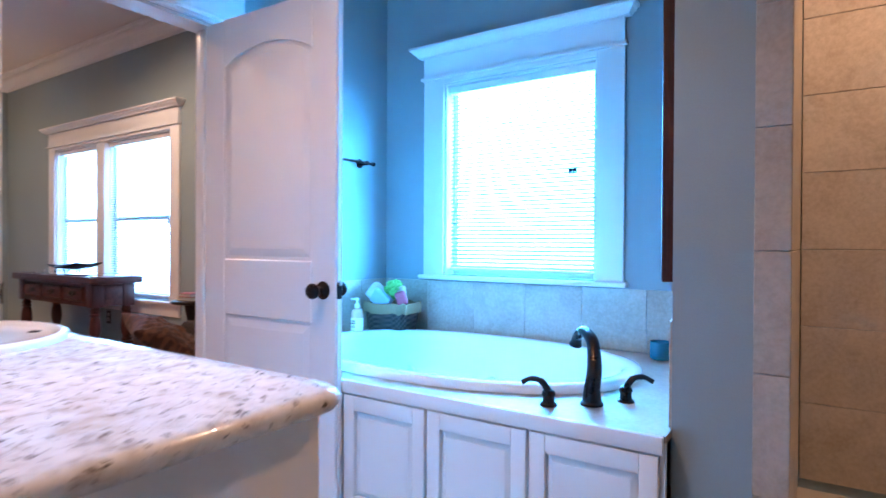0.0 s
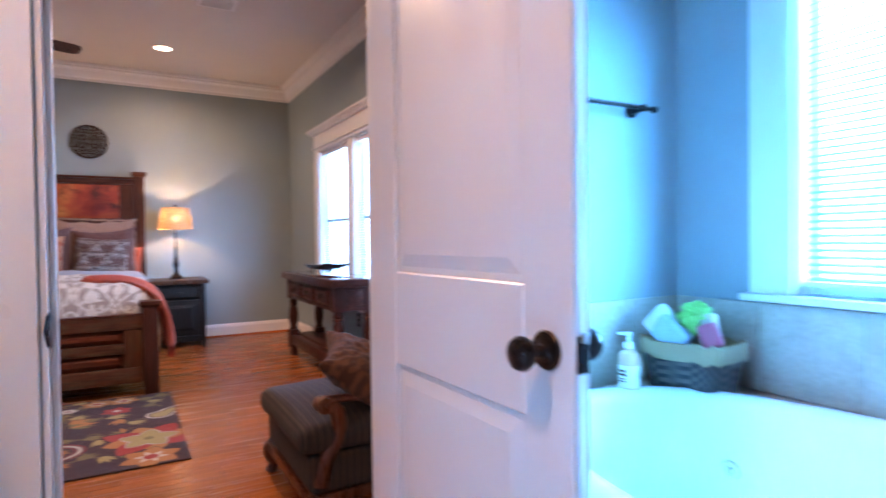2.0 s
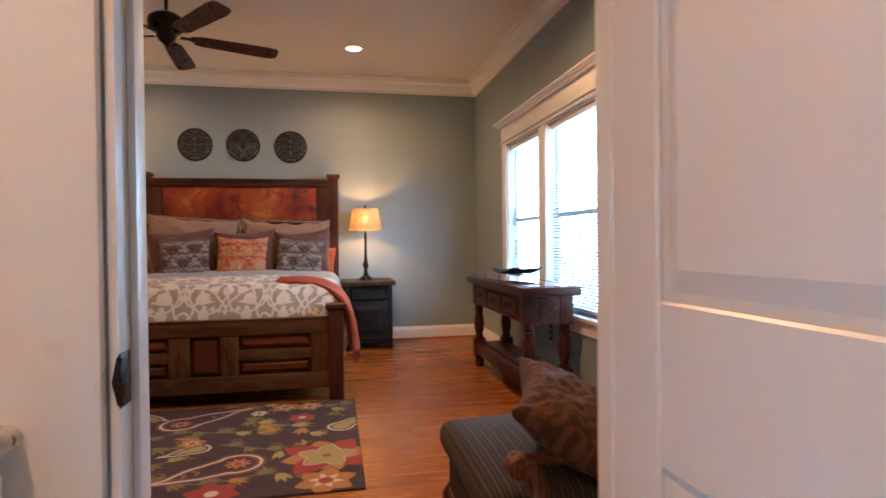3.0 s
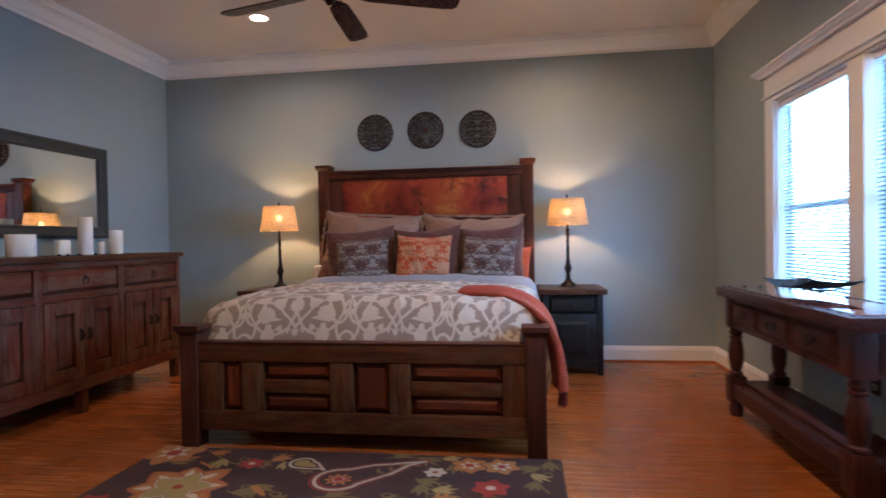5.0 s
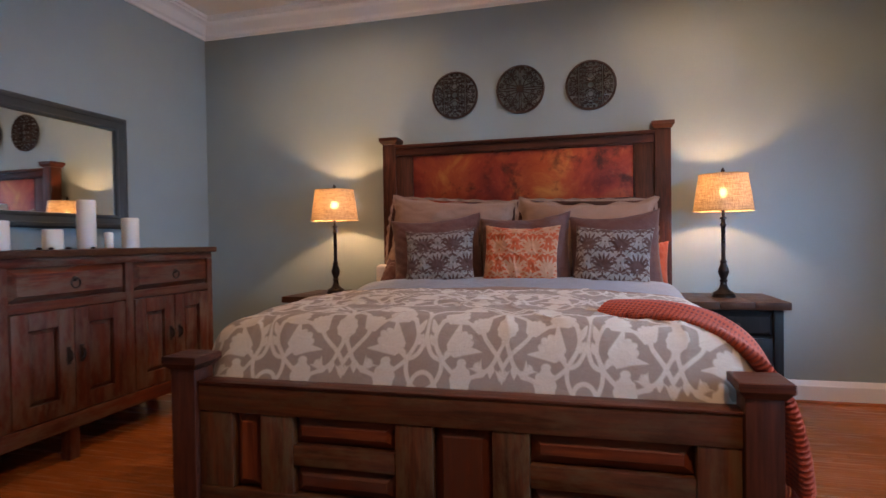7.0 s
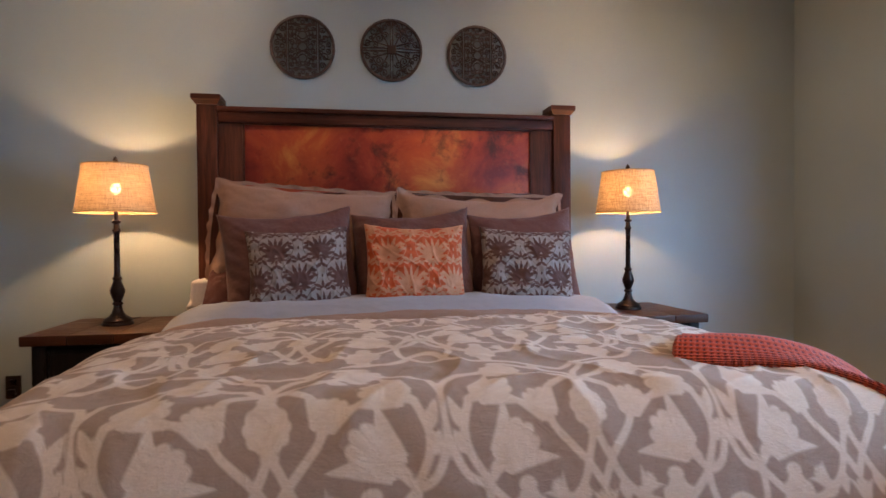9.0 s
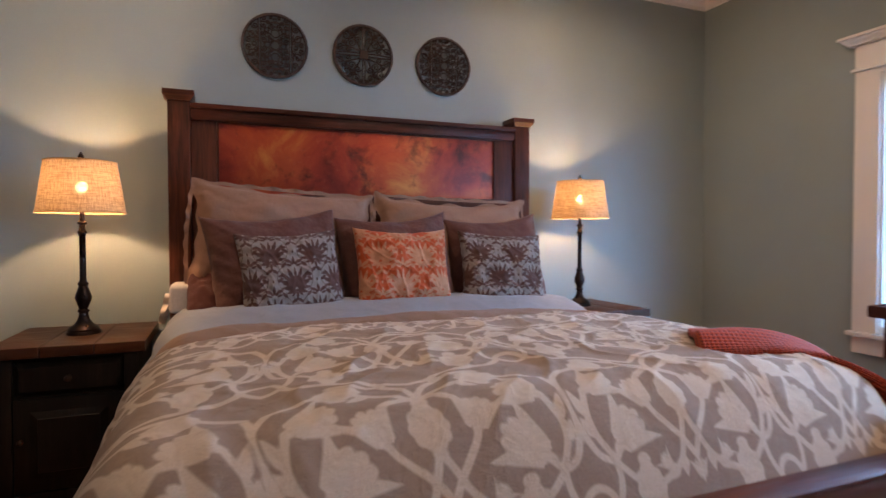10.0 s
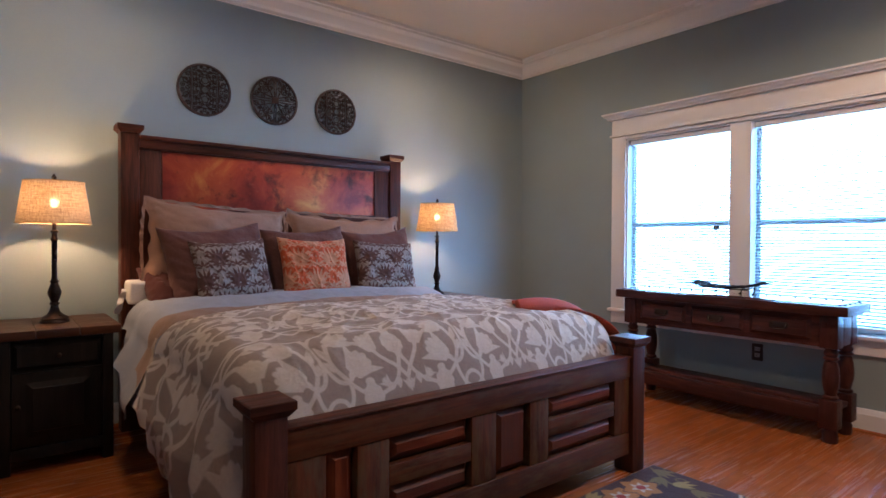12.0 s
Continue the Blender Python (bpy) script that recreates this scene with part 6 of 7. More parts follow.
# ---- wall plates ----
def plate_shape(r, which):
    def spiral(cx, cy, rad, turns, start, hand):
        return [(cx + rad * (1 - 0.8 * k / 30) * math.cos(start + hand * turns * 2 * math.pi * k / 30), cy + rad * (1 - 0.8 * k / 30) * math.sin(start + hand * turns * 2 * math.pi * k / 30)) for k in range(31)]

    def f(px, py):
        ax, ay = np.abs(px), np.abs(py)
        rr = np.hypot(px, py)
        b = r * 0.017
        d = np.abs(rr - r * 0.955) - r * 0.042
        ring = lambda x, y, rad, k=1.0: np.abs(np.hypot(ax - x * r, ay - y * r) - rad * r) - b * k
        if which == 0:
            scrolls = ((0.68, 0.30, 0.15, 2.5, 1), (0.78, 0.10, 0.09, 1.6, -1), (0.60, 0.56, 0.10, 0.2, -1), (0.13, 0.86, 0.06, 1.0, 1), (0.34, 0.80, 0.08, 0.0, 1), (0.14, 0.55, 0.10, 1.4, 1), (0.34, 0.58, 0.08, 0.5, -1), (0.33, 0.12, 0.09, 0.5, 1), (0.14, 0.14, 0.08, 3.0, -1), (0.36, 0.34, 0.08, 2.0, 1))
            d = np.minimum(d, np.maximum(np.abs(ax - 0.50 * r) - b * 1.2, ay - 0.76 * r))
            d = np.minimum(d, np.maximum(np.abs(ax - 0.43 * r) - b * 0.8, ay - 0.80 * r))
            d = np.minimum(d, np.maximum(np.abs(ay - 0.70 * r) - b * 0.9, ax - 0.43 * r))
            for x, y, rad in ((0.0, 0.36, 0.22), (0.0, 0.36, 0.12), (0.22, 0.30, 0.07), (0.0, 0.0, 0.13), (0.25, 0.46, 0.06), (0.24, 0.0, 0.08), (0.0, 0.78, 0.05), (0.62, 0.0, 0.06), (0.56, 0.16, 0.05), (0.22, 0.70, 0.05)):
                d = np.minimum(d, ring(x, y, rad, 0.8))
            d = np.minimum(d, np.maximum(ring(0.86, 0.0, 0.36), 0.5 * r - ax))
        else:
            scrolls = ((0.58, 0.58, 0.16, 0.8, 1), (0.24, 0.74, 0.14, 1.2, -1), (0.78, 0.22, 0.13, 0.2, -1), (0.40, 0.36, 0.13, 2.0, 1), (0.10, 0.84, 0.06, 0.5, 1), (0.20, 0.46, 0.11, 3.0, -1), (0.52, 0.14, 0.10, 1.0, 1), (0.66, 0.38, 0.07, 2.0, 1), (0.42, 0.62, 0.06, 4.0, -1))
            for line in ([(0.16, 0.12), (0.40, 0.20), (0.62, 0.26), (0.92, 0.10)], [(0.12, 0.16), (0.22, 0.36), (0.30, 0.56), (0.14, 0.92)], [(0.30, 0.56), (0.48, 0.46), (0.62, 0.26)], [(0.16, 0.04), (0.5, 0.05), (0.92, 0.03)], [(0.03, 0.16), (0.04, 0.5), (0.03, 0.92)], [(0.30, 0.56), (0.44, 0.72), (0.62, 0.70)]):
                d = np.minimum(d, stroke(ax, ay, bend([(x * r, y * r) for x, y in line], 4), b))
            d = np.minimum(d, np.maximum(ax, ay) - 0.14 * r)
        for cx, cy, rad, st, hd in scrolls:
            d = np.minimum(d, stroke(ax, ay, spiral(cx * r, cy * r, rad * r, 1.35, st, hd), b * 0.9))
        return d
    return f


def wall_plate(y, z, which, label):
    r, n = 0.178, 150
    fn = plate_shape(r, which)
    g = np.linspace(-r, r, n + 1)
    yy, zz = np.meshgrid(g, g, indexing="ij")
    c = (g[1:] + g[:-1]) / 2
    cy, cz = np.meshgrid(c, c, indexing="ij")
    keep = fn(cy, cz) < 0
    keep &= np.hypot(cy, cz) < r
    dist = fn(yy, zz)
    verts, index, faces = [], {}, []

    def vid(i, j, k):
        if (i, j, k) not in index:
            py, pz = yy[i, j], zz[i, j]
            q = math.hypot(py, pz)
            if q > r * 0.965:
                py, pz = py * r / max(q, 1e-6), pz * r / max(q, 1e-6)
            index[i, j, k] = len(verts)
            bow = 0.012 * (1 - (q / r) ** 2)
            verts.append((0.008 + bow + (0.003 if dist[i, j] < -0.002 else 0) if k else bow, py, pz))
        return index[i, j, k]
    for i in range(n):
        for j in range(n):
            if not keep[i, j]:
                continue
            faces.append((vid(i, j, 1), vid(i + 1, j, 1), vid(i + 1, j + 1, 1), vid(i, j + 1, 1)))
            faces.append((vid(i, j, 0), vid(i, j + 1, 0), vid(i + 1, j + 1, 0), vid(i + 1, j, 0)))
            for di, dj, a, b in ((-1, 0, (i, j + 1), (i, j)), (1, 0, (i + 1, j), (i + 1, j + 1)), (0, -1, (i, j), (i + 1, j)), (0, 1, (i + 1, j + 1), (i, j + 1))):
                ii, jj = i + di, j + dj
                if not (0 <= ii < n and 0 <= jj < n and keep[ii, jj]):
                    faces.append((vid(*a, 0), vid(*b, 0), vid(*b, 1), vid(*a, 1)))
    mesh = bpy.data.meshes.new("wall_plate")
    mesh.from_pydata(verts, [], faces)
    mesh.materials.append(PLATE_IRON)
    ob = new("wall_plate", mesh)
    ob.location = (XW + 0.004, y, z)
    return tagged(ob, label, "wall plate", "round plates above the bed")


wall_plate(0.622, 2.205, 0, "round dark iron filigree wall plate with arched scrolls")
wall_plate(1.118, 2.210, 1, "round dark iron filigree wall plate with square heart")
wall_plate(1.621, 2.200, 0, "round dark iron filigree wall plate with arched scrolls")


# ---- dresser wall ----
def dresser():
    x0, bay, nb = -5.60, 0.735, 3
    x1 = x0 + bay * nb
    yf, yb = -0.975, -1.50
    d = thing("dresser", (x0 + x1) / 2, -1.24, 0, "long reclaimed-wood dresser with worn paint, drawers over doors", "dresser")
    part("top", box(x0 - 0.02, x1 + 0.02, yb - 0.005, yf + 0.03, 1.048, 1.085, 0.008), NS_TOP, d)
    part("body", box(x0, x1, yb, yf - 0.024, 0.20, 1.0475), DRESS_X, d)
    part("bottom_rail", box(x0, x1, yf - 0.0235, yf + 0.004, 0.165, 0.245, 0.006), DRESS_X, d)
    part("top_rail", box(x0, x1, yf - 0.0235, yf, 1.005, 1.0475, 0.004), DRESS_X, d)
    part("middle_rail", box(x0, x1, yf - 0.0235, yf - 0.001, 0.79, 0.835, 0.004), DRESS_X, d)
    for k in range(nb + 1):
        xx = x0 + bay * k
        a, b = (xx, xx + 0.05) if k == 0 else ((xx - 0.05, xx) if k == nb else (xx - 0.03, xx + 0.03))
        part("stile", box(a, b, yf - 0.0235, yf + 0.001, 0.2455, 1.0045, 0.004), DRESS_Z, d)
    for xx in (x0 + 0.02, x1 - 0.07, (x0 + x1) / 2 - 0.03):
        for yy in (yf - 0.07, yb + 0.02):
            part("foot", box(xx, xx + 0.06, yy, yy + 0.06, 0, 0.1995 if yy < yf - 0.1 else 0.1645, 0.008), DRESS_Z, d)
    for k in range(nb):
        a = x0 + bay * k + (0.055 if k == 0 else 0.035)
        b = x0 + bay * (k + 1) - (0.055 if k == nb - 1 else 0.035)
        drw = part("drawer", raised_y(a, b, 0.84, 1.0, yf - 0.022, yf + 0.012, 0.028), DRESS_X, d, smooth=10)
        xm = (a + b) / 2
        pull = part("ring_mount", lathe_y([(0.014, 0), (0.012, 0.006), (0.005, 0.012)], xm, yf + 0.012, 0.935, 1), IRON, drw)
        part("ring_pull", tube([(xm + 0.026 * math.sin(t), yf + 0.020, 0.915 + 0.026 * math.cos(t)) for t in [2 * math.pi * i / 24 for i in range(25)]], 0.0035, 8), IRON, pull, "dark iron ring pull", smooth=60)
        for e0, e1, hs in ((a, xm - 0.003, 1), (xm + 0.003, b, -1)):
            dr = bmesh.new()
            z0, z1 = 0.25, 0.785
            box(e0, e0 + 0.085, yf - 0.022, yf + 0.004, z0, z1, 0.004, dr)
            box(e1 - 0.085, e1, yf - 0.022, yf + 0.004, z0, z1, 0.004, dr)
            box(e0 + 0.0855, e1 - 0.0855, yf - 0.022, yf + 0.004, z0, z0 + 0.085, 0.004, dr)
            box(e0 + 0.0855, e1 - 0.0855, yf - 0.022, yf + 0.004, z1 - 0.085, z1, 0.004, dr)
            door_ob = part("cabinet_door", dr, DRESS_Z, d)
            part("door_panel", raised_y(e0 + 0.086, e1 - 0.086, z0 + 0.086, z1 - 0.086, yf - 0.021, yf - 0.004, 0.022), DRESS_Z, door_ob, smooth=10)
            hx = e1 - 0.035 if hs > 0 else e0 + 0.035
            part("handle_plate", box(hx - 0.012, hx + 0.012, yf + 0.0045, yf + 0.008, 0.50, 0.59, 0.002), IRON, door_ob, "dark iron pull")
            part("handle", tube(arc([(hx, yf + 0.008, 0.515), (hx, yf + 0.026, 0.53), (hx, yf + 0.026, 0.56), (hx, yf + 0.008, 0.575)], 4), 0.006, 8), IRON, door_ob)
    return d


def raised_y(x0, x1, z0, z1, yb, yf, edge=0.02):
    bm = raised_x(x0, x1, z0, z1, yb, yf, edge)
    for v in bm.verts:
        v.co = Vector((v.co.y, v.co.x, v.co.z))
    return bm


dresser()

mir = thing("wall_mirror", -4.52, YS + 0.022, 1.215, "wide wall mirror in a dark grey stepped frame", "mirror", turn=-1.2)
MX0, MX1, MZ0, MZ1 = -5.45, -3.57, 1.215, 1.98
prof = [(0.0, 0.002), (0.0, 0.030), (0.012, 0.040), (0.030, 0.040), (0.036, 0.034), (0.070, 0.026), (0.078, 0.030), (0.092, 0.026), (0.096, 0.012), (0.096, 0.002)]
corners = [(MX0, MZ0, 1, 1), (MX1, MZ0, -1, 1), (MX1, MZ1, -1, -1), (MX0, MZ1, 1, -1)]
for k in range(4):
    bm = bmesh.new()
    ra = [[bm.verts.new((cx + sx * o, YS + u, cz + sz * o)) for o, u in prof] for cx, cz, sx, sz in (corners[k], corners[(k + 1) % 4])]
    for j in range(len(prof)):
        jj = (j + 1) % len(prof)
        bm.faces.new((ra[0][j], ra[1][j], ra[1][jj], ra[0][jj]))
    part("frame_side", bm, FRAMEGREY, mir, smooth=25)
part("glass", box(MX0 + 0.09, MX1 - 0.09, YS + 0.004, YS + 0.0105, MZ0 + 0.09, MZ1 - 0.09), MIRROR, mir, "silvered mirror glass", smooth=None)

for x, r, top in ((-4.26, 0.085, 1.232), (-4.60, 0.049, 1.195), (-4.815, 0.049, 1.368), (-4.97, 0.024, 1.183), (-5.136, 0.05, 1.275), (-4.00, 0.05, 1.25)):
    hgt = top - 1.0855
    cd = thing("pillar_candle", x, -1.22, 1.0855, "ivory pillar candle standing on the dresser", "candle", "candles on the dresser")
    rnd = random.Random(int(-x * 100))
    part("wax", lathe([(r - 0.003, 0), (r, 0.004), (r, hgt - 0.006), (r - 0.004, hgt), (r - 0.012, hgt - 0.002), (r * 0.4, hgt - 0.008), (0.001, hgt - 0.009)], x, -1.22, 1.0855, 32), WAX, cd, smooth=50)
    part("wick", tube([(x, -1.22, 1.0855 + hgt - 0.009), (x + 0.002, -1.219, 1.0855 + hgt + 0.004)], 0.0012, 6), IRON, cd)
for x, y in ((-4.42, -1.02), (-4.50, -1.00), (-4.38, -1.05), (-4.66, -1.01)):
    bm = lathe([(0.001, 0), (0.012, 0.002), (0.014, 0.007), (0.008, 0.012), (0.001, 0.013)], x, y, 1.0855, 12)
    solid("pebble", bm, IRON, "small dark pebble scattered among the candles", "pebble", kind="", smooth=60)


# ---- console table by the window ----
CX0, CX1, CY0, CY1, CT = -4.905, -3.375, 3.275, 3.700, 0.815
con = thing("console_table", (CX0 + CX1) / 2, 3.49, 0, "dark red-brown console table with turned legs and three drawers", "table")
part("top", box(CX0, CX1, CY0, CY1, 0.755, CT, 0.010), CONSOLE, con)
part("top_inset", box(CX0 + 0.07, CX1 - 0.07, CY0 + 0.06, CY1 - 0.06, CT + 0.0002, CT + 0.0035, 0.001), COPPER_TOP, con, "polished dark copper inlay")
for k in range(17):
    x = CX0 + 0.05 + (CX1 - CX0 - 0.1) * k / 16
    for y in (CY0 + 0.035, CY1 - 0.035):
        part("stud", lathe([(0.009, 0), (0.008, 0.004), (0.003, 0.007), (0.0005, 0.0075)], x, y, CT, 10), IRON, con)
for k in range(4):
    y = CY0 + 0.075 + k * 0.092
    for x in (CX0 + 0.035, CX1 - 0.035):
        part("stud", lathe([(0.009, 0), (0.008, 0.004), (0.003, 0.007), (0.0005, 0.0075)], x, y, CT, 10), IRON, con)
LX, LY = (CX0 + 0.105, CX1 - 0.105), (CY0 + 0.085, CY1 - 0.085)
part("apron_front", box(LX[0] + 0.05, LX[1] - 0.05, LY[0] - 0.040, LY[0] - 0.015, 0.565, 0.7545, 0.004), CONSOLE, con)
part("apron_back", box(LX[0] + 0.05, LX[1] - 0.05, LY[1] + 0.015, LY[1] + 0.040, 0.565, 0.7545, 0.004), CONSOLE, con)
for x, s in ((LX[0], -1), (LX[1], 1)):
    a, b = sorted((x + s * 0.015, x + s * 0.040))
    end = part("apron_end", box(a, b, LY[0] + 0.05, LY[1] - 0.05, 0.565, 0.7545, 0.004), CONSOLE, con)
    for yy in ((LY[0] + 0.06, LY[1] - 0.06),):
        part("end_panel", box(*sorted((x + s * 0.0405, x + s * 0.046)), yy[0], yy[1], 0.61, 0.73, 0.002), CONSOLE, end)
LEG = [(0.036, 0.0), (0.040, 0.02), (0.040, 0.06), (0.030, 0.075), (0.030, 0.085)]
TURN = [(0.030, 0.255), (0.040, 0.262), (0.040, 0.275), (0.030, 0.283), (0.034, 0.30), (0.043, 0.34), (0.046, 0.385), (0.042, 0.44), (0.034, 0.475), (0.030, 0.485), (0.040, 0.492), (0.040, 0.503), (0.030, 0.51), (0.038, 0.52), (0.040, 0.53), (0.032, 0.545), (0.032, 0.56)]
for x in LX:
    for y in LY:
        leg = bmesh.new()
        box(x - 0.048, x + 0.048, y - 0.048, y + 0.048, 0.56, 0.7545, 0.005, leg)
        lathe(TURN, x, y, 0, 24, leg)
        box(x - 0.048, x + 0.048, y - 0.048, y + 0.048, 0.085, 0.2545, 0.006, leg)
        lathe(LEG, x, y, 0, 24, leg)
        part("leg", leg, CONSOLE_Z, con, smooth=40)
part("shelf", box(LX[0] - 0.03, LX[1] + 0.03, LY[0] + 0.049, LY[1] - 0.049, 0.185, 0.215, 0.004), CONSOLE, con)
for y in LY:
    part("stretcher", box(LX[0] + 0.0485, LX[1] - 0.0485, y - 0.036, y + 0.036, 0.115, 0.205, 0.010), CONSOLE, con)
for k in range(3):
    w = (LX[1] - LX[0] - 0.14) / 3
    a = LX[0] + 0.07 + w * k
    dr = part("drawer", raised_y(a + 0.02, a + w - 0.02, 0.60, 0.735, LY[0] - 0.0405, LY[0] - 0.056, 0.022), CONSOLE, con, smooth=10)
    xm = a + w / 2
    pl = part("pull_plate", box(xm - 0.055, xm + 0.055, LY[0] - 0.060, LY[0] - 0.0565, 0.655, 0.69, 0.0015), IRON, dr, "dark iron bail pull")
    part("bail", tube(arc([(xm - 0.04, LY[0] - 0.060, 0.68), (xm - 0.038, LY[0] - 0.075, 0.655), (xm, LY[0] - 0.08, 0.645), (xm + 0.038, LY[0] - 0.075, 0.655), (xm + 0.04, LY[0] - 0.060, 0.68)], 5), 0.005, 8), IRON, pl)

# woven metal tray on its stand
dish = thing("serving_tray", -4.14, 3.49, CT + 0.0038, "curved dark woven metal tray on a wire stand", "tray")
dx, dy, dz = -4.14, 3.49, CT + 0.0038


def tray(u, v):
    a, b = u * 2 - 1, v * 2 - 1
    weave = 0.004 * math.sin(u * 60) * math.sin(v * 34)
    return Vector((dx + 0.275 * a, dy + 0.135 * b * (1 - 0.12 * a * a), dz + 0.045 + 0.040 * abs(a) ** 2.2 + 0.012 * b * b + weave + 0.012 * a))


bm = grid(tray, 70, 40)
bmesh.ops.solidify(bm, geom=bm.faces[:], thickness=0.004)
part("tray_body", bm, IRON, dish, smooth=60)
for xx in (-0.13, 0.13):
    part("stand_wire", tube(arc([(dx + xx, dy - 0.10, dz), (dx + xx, dy - 0.09, dz + 0.05), (dx + xx, dy, dz + 0.042), (dx + xx, dy + 0.09, dz + 0.05), (dx + xx, dy + 0.10, dz)], 6), 0.004, 8), IRON, dish)
part("stand_wire", tube([(dx - 0.13, dy, dz + 0.038), (dx + 0.13, dy, dz + 0.038)], 0.004, 8), IRON, dish)

outlet = thing("wall_outlet", -4.05, YN, 0.34, "dark double wall outlet under the window", "outlet")
part("plate", box(-4.087, -4.013, YN - 0.006, YN - 0.0005, 0.34, 0.46, 0.002), IRON, outlet)
for z0 in (0.365, 0.41):
    soc = part("socket", box(-4.067, -4.033, YN - 0.0085, YN - 0.0062, z0, z0 + 0.028, 0.003), paint("outlet_white", (0.35, 0.33, 0.30), 0.4), outlet)
    for s in (-0.007, 0.005):
        part("slot", box(-4.05 + s, -4.05 + s + 0.0025, YN - 0.0092, YN - 0.0087, z0 + 0.008, z0 + 0.02), IRON, soc)


plug_wall = thing("wall_outlet", XW, -0.87, 0.31, "dark double wall outlet with a plug beside the nightstand", "outlet")
part("plate", box(XW + 0.0005, XW + 0.006, -0.907, -0.833, 0.31, 0.43, 0.002), IRON, plug_wall)
part("socket", box(XW + 0.0062, XW + 0.009, -0.887, -0.853, 0.378, 0.410, 0.003), BRONZE, plug_wall)
part("plug", box(XW + 0.0062, XW + 0.032, -0.886, -0.854, 0.328, 0.362, 0.006), BRONZE, plug_wall, "plug of the lamp cord")


# ---- ceiling fan, downlights, vent ----
FXC, FYC = -4.20, 0.92
fan = thing("ceiling_fan", FXC, FYC, CEILING, "dark bronze ceiling fan with five brown wooden blades", "ceiling fan")
part("canopy", lathe([(0.075, 0), (0.072, -0.02), (0.045, -0.05), (0.02, -0.06)], FXC, FYC, CEILING, 28), BRONZE, fan, smooth=50)
part("down_rod", lathe([(0.013, -0.055), (0.013, -0.23)], FXC, FYC, CEILING, 14), BRONZE, fan)
part("motor", lathe([(0.02, -0.185), (0.045, -0.195), (0.085, -0.215), (0.118, -0.24), (0.125, -0.265), (0.122, -0.31), (0.095, -0.335), (0.070, -0.345), (0.068, -0.365), (0.052, -0.40), (0.025, -0.42), (0.012, -0.44), (0.001, -0.445)], FXC, FYC, CEILING - 0.03, 36), BRONZE, fan, smooth=45)
for k in range(5):
    a = radians(111 + 72 * k)
    m = Matrix.Translation((FXC, FYC, CEILING - 0.395)) @ Matrix.Rotation(a, 4, "Z") @ Matrix.Rotation(radians(-12), 4, "X")
    own = bmesh.new()
    outl = [(0.19, -0.050), (0.24, -0.062), (0.5, -0.070), (0.70, -0.074), (0.765, -0.066), (0.785, -0.045), (0.79, 0.0), (0.785, 0.045), (0.765, 0.066), (0.70, 0.074), (0.5, 0.070), (0.24, 0.062), (0.19, 0.050)]
    lo = [own.verts.new((x, y, -0.004)) for x, y in outl]
    hi = [own.verts.new((x, y, 0.004)) for x, y in outl]
    own.faces.new(lo[::-1])
    own.faces.new(hi)
    for i in range(len(outl)):
        own.faces.new((lo[i], lo[(i + 1) % len(outl)], hi[(i + 1) % len(outl)], hi[i]))
    bmesh.ops.transform(own, matrix=m, verts=own.verts)
    blade = part("blade", own, FANWOOD, fan, "brown wooden blade")
    iron = box(0.09, 0.16, -0.014, 0.014, -0.002, 0.008, 0.003)
    box(0.16, 0.26, -0.035, 0.035, 0.0045, 0.0105, 0.003, iron)
    bmesh.ops.transform(iron, matrix=m, verts=iron.verts)
    part("blade_iron", iron, BRONZE, blade)

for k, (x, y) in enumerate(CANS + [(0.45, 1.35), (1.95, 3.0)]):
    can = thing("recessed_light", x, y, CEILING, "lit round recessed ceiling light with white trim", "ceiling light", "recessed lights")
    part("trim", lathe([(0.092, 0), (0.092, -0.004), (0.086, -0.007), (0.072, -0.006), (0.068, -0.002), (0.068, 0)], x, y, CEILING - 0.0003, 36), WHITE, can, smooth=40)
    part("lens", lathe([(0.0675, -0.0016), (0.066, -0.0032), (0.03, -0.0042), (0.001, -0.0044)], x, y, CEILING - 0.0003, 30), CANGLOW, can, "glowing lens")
vent = thing("ceiling_vent", -4.03, 2.60, CEILING, "white slotted ceiling vent", "vent")
part("backing", box(-4.13, -3.93, 2.48, 2.72, CEILING - 0.003, CEILING - 0.0005), paint("vent_dark", (0.12, 0.11, 0.10), 0.6), vent)
for a in ((-4.15, -4.125), (-3.935, -3.91)):
    part("frame_bar", box(a[0], a[1], 2.46, 2.74, CEILING - 0.010, CEILING - 0.0035, 0.002), WHITE, vent)
for a in ((2.46, 2.485), (2.715, 2.74)):
    part("frame_bar", box(-4.1245, -3.9355, a[0], a[1], CEILING - 0.010, CEILING - 0.0035, 0.002), WHITE, vent)
for k in range(8):
    x = -4.115 + 0.0235 * k
    part("slat", box(x, x + 0.011, 2.4855, 2.7145, CEILING - 0.009, CEILING - 0.0035, 0.001), WHITE, vent)


# ---- armchair ----
chair = thing("armchair", -1.42, 2.80, 0, "low dark wooden armchair with striped brown upholstery", "armchair")


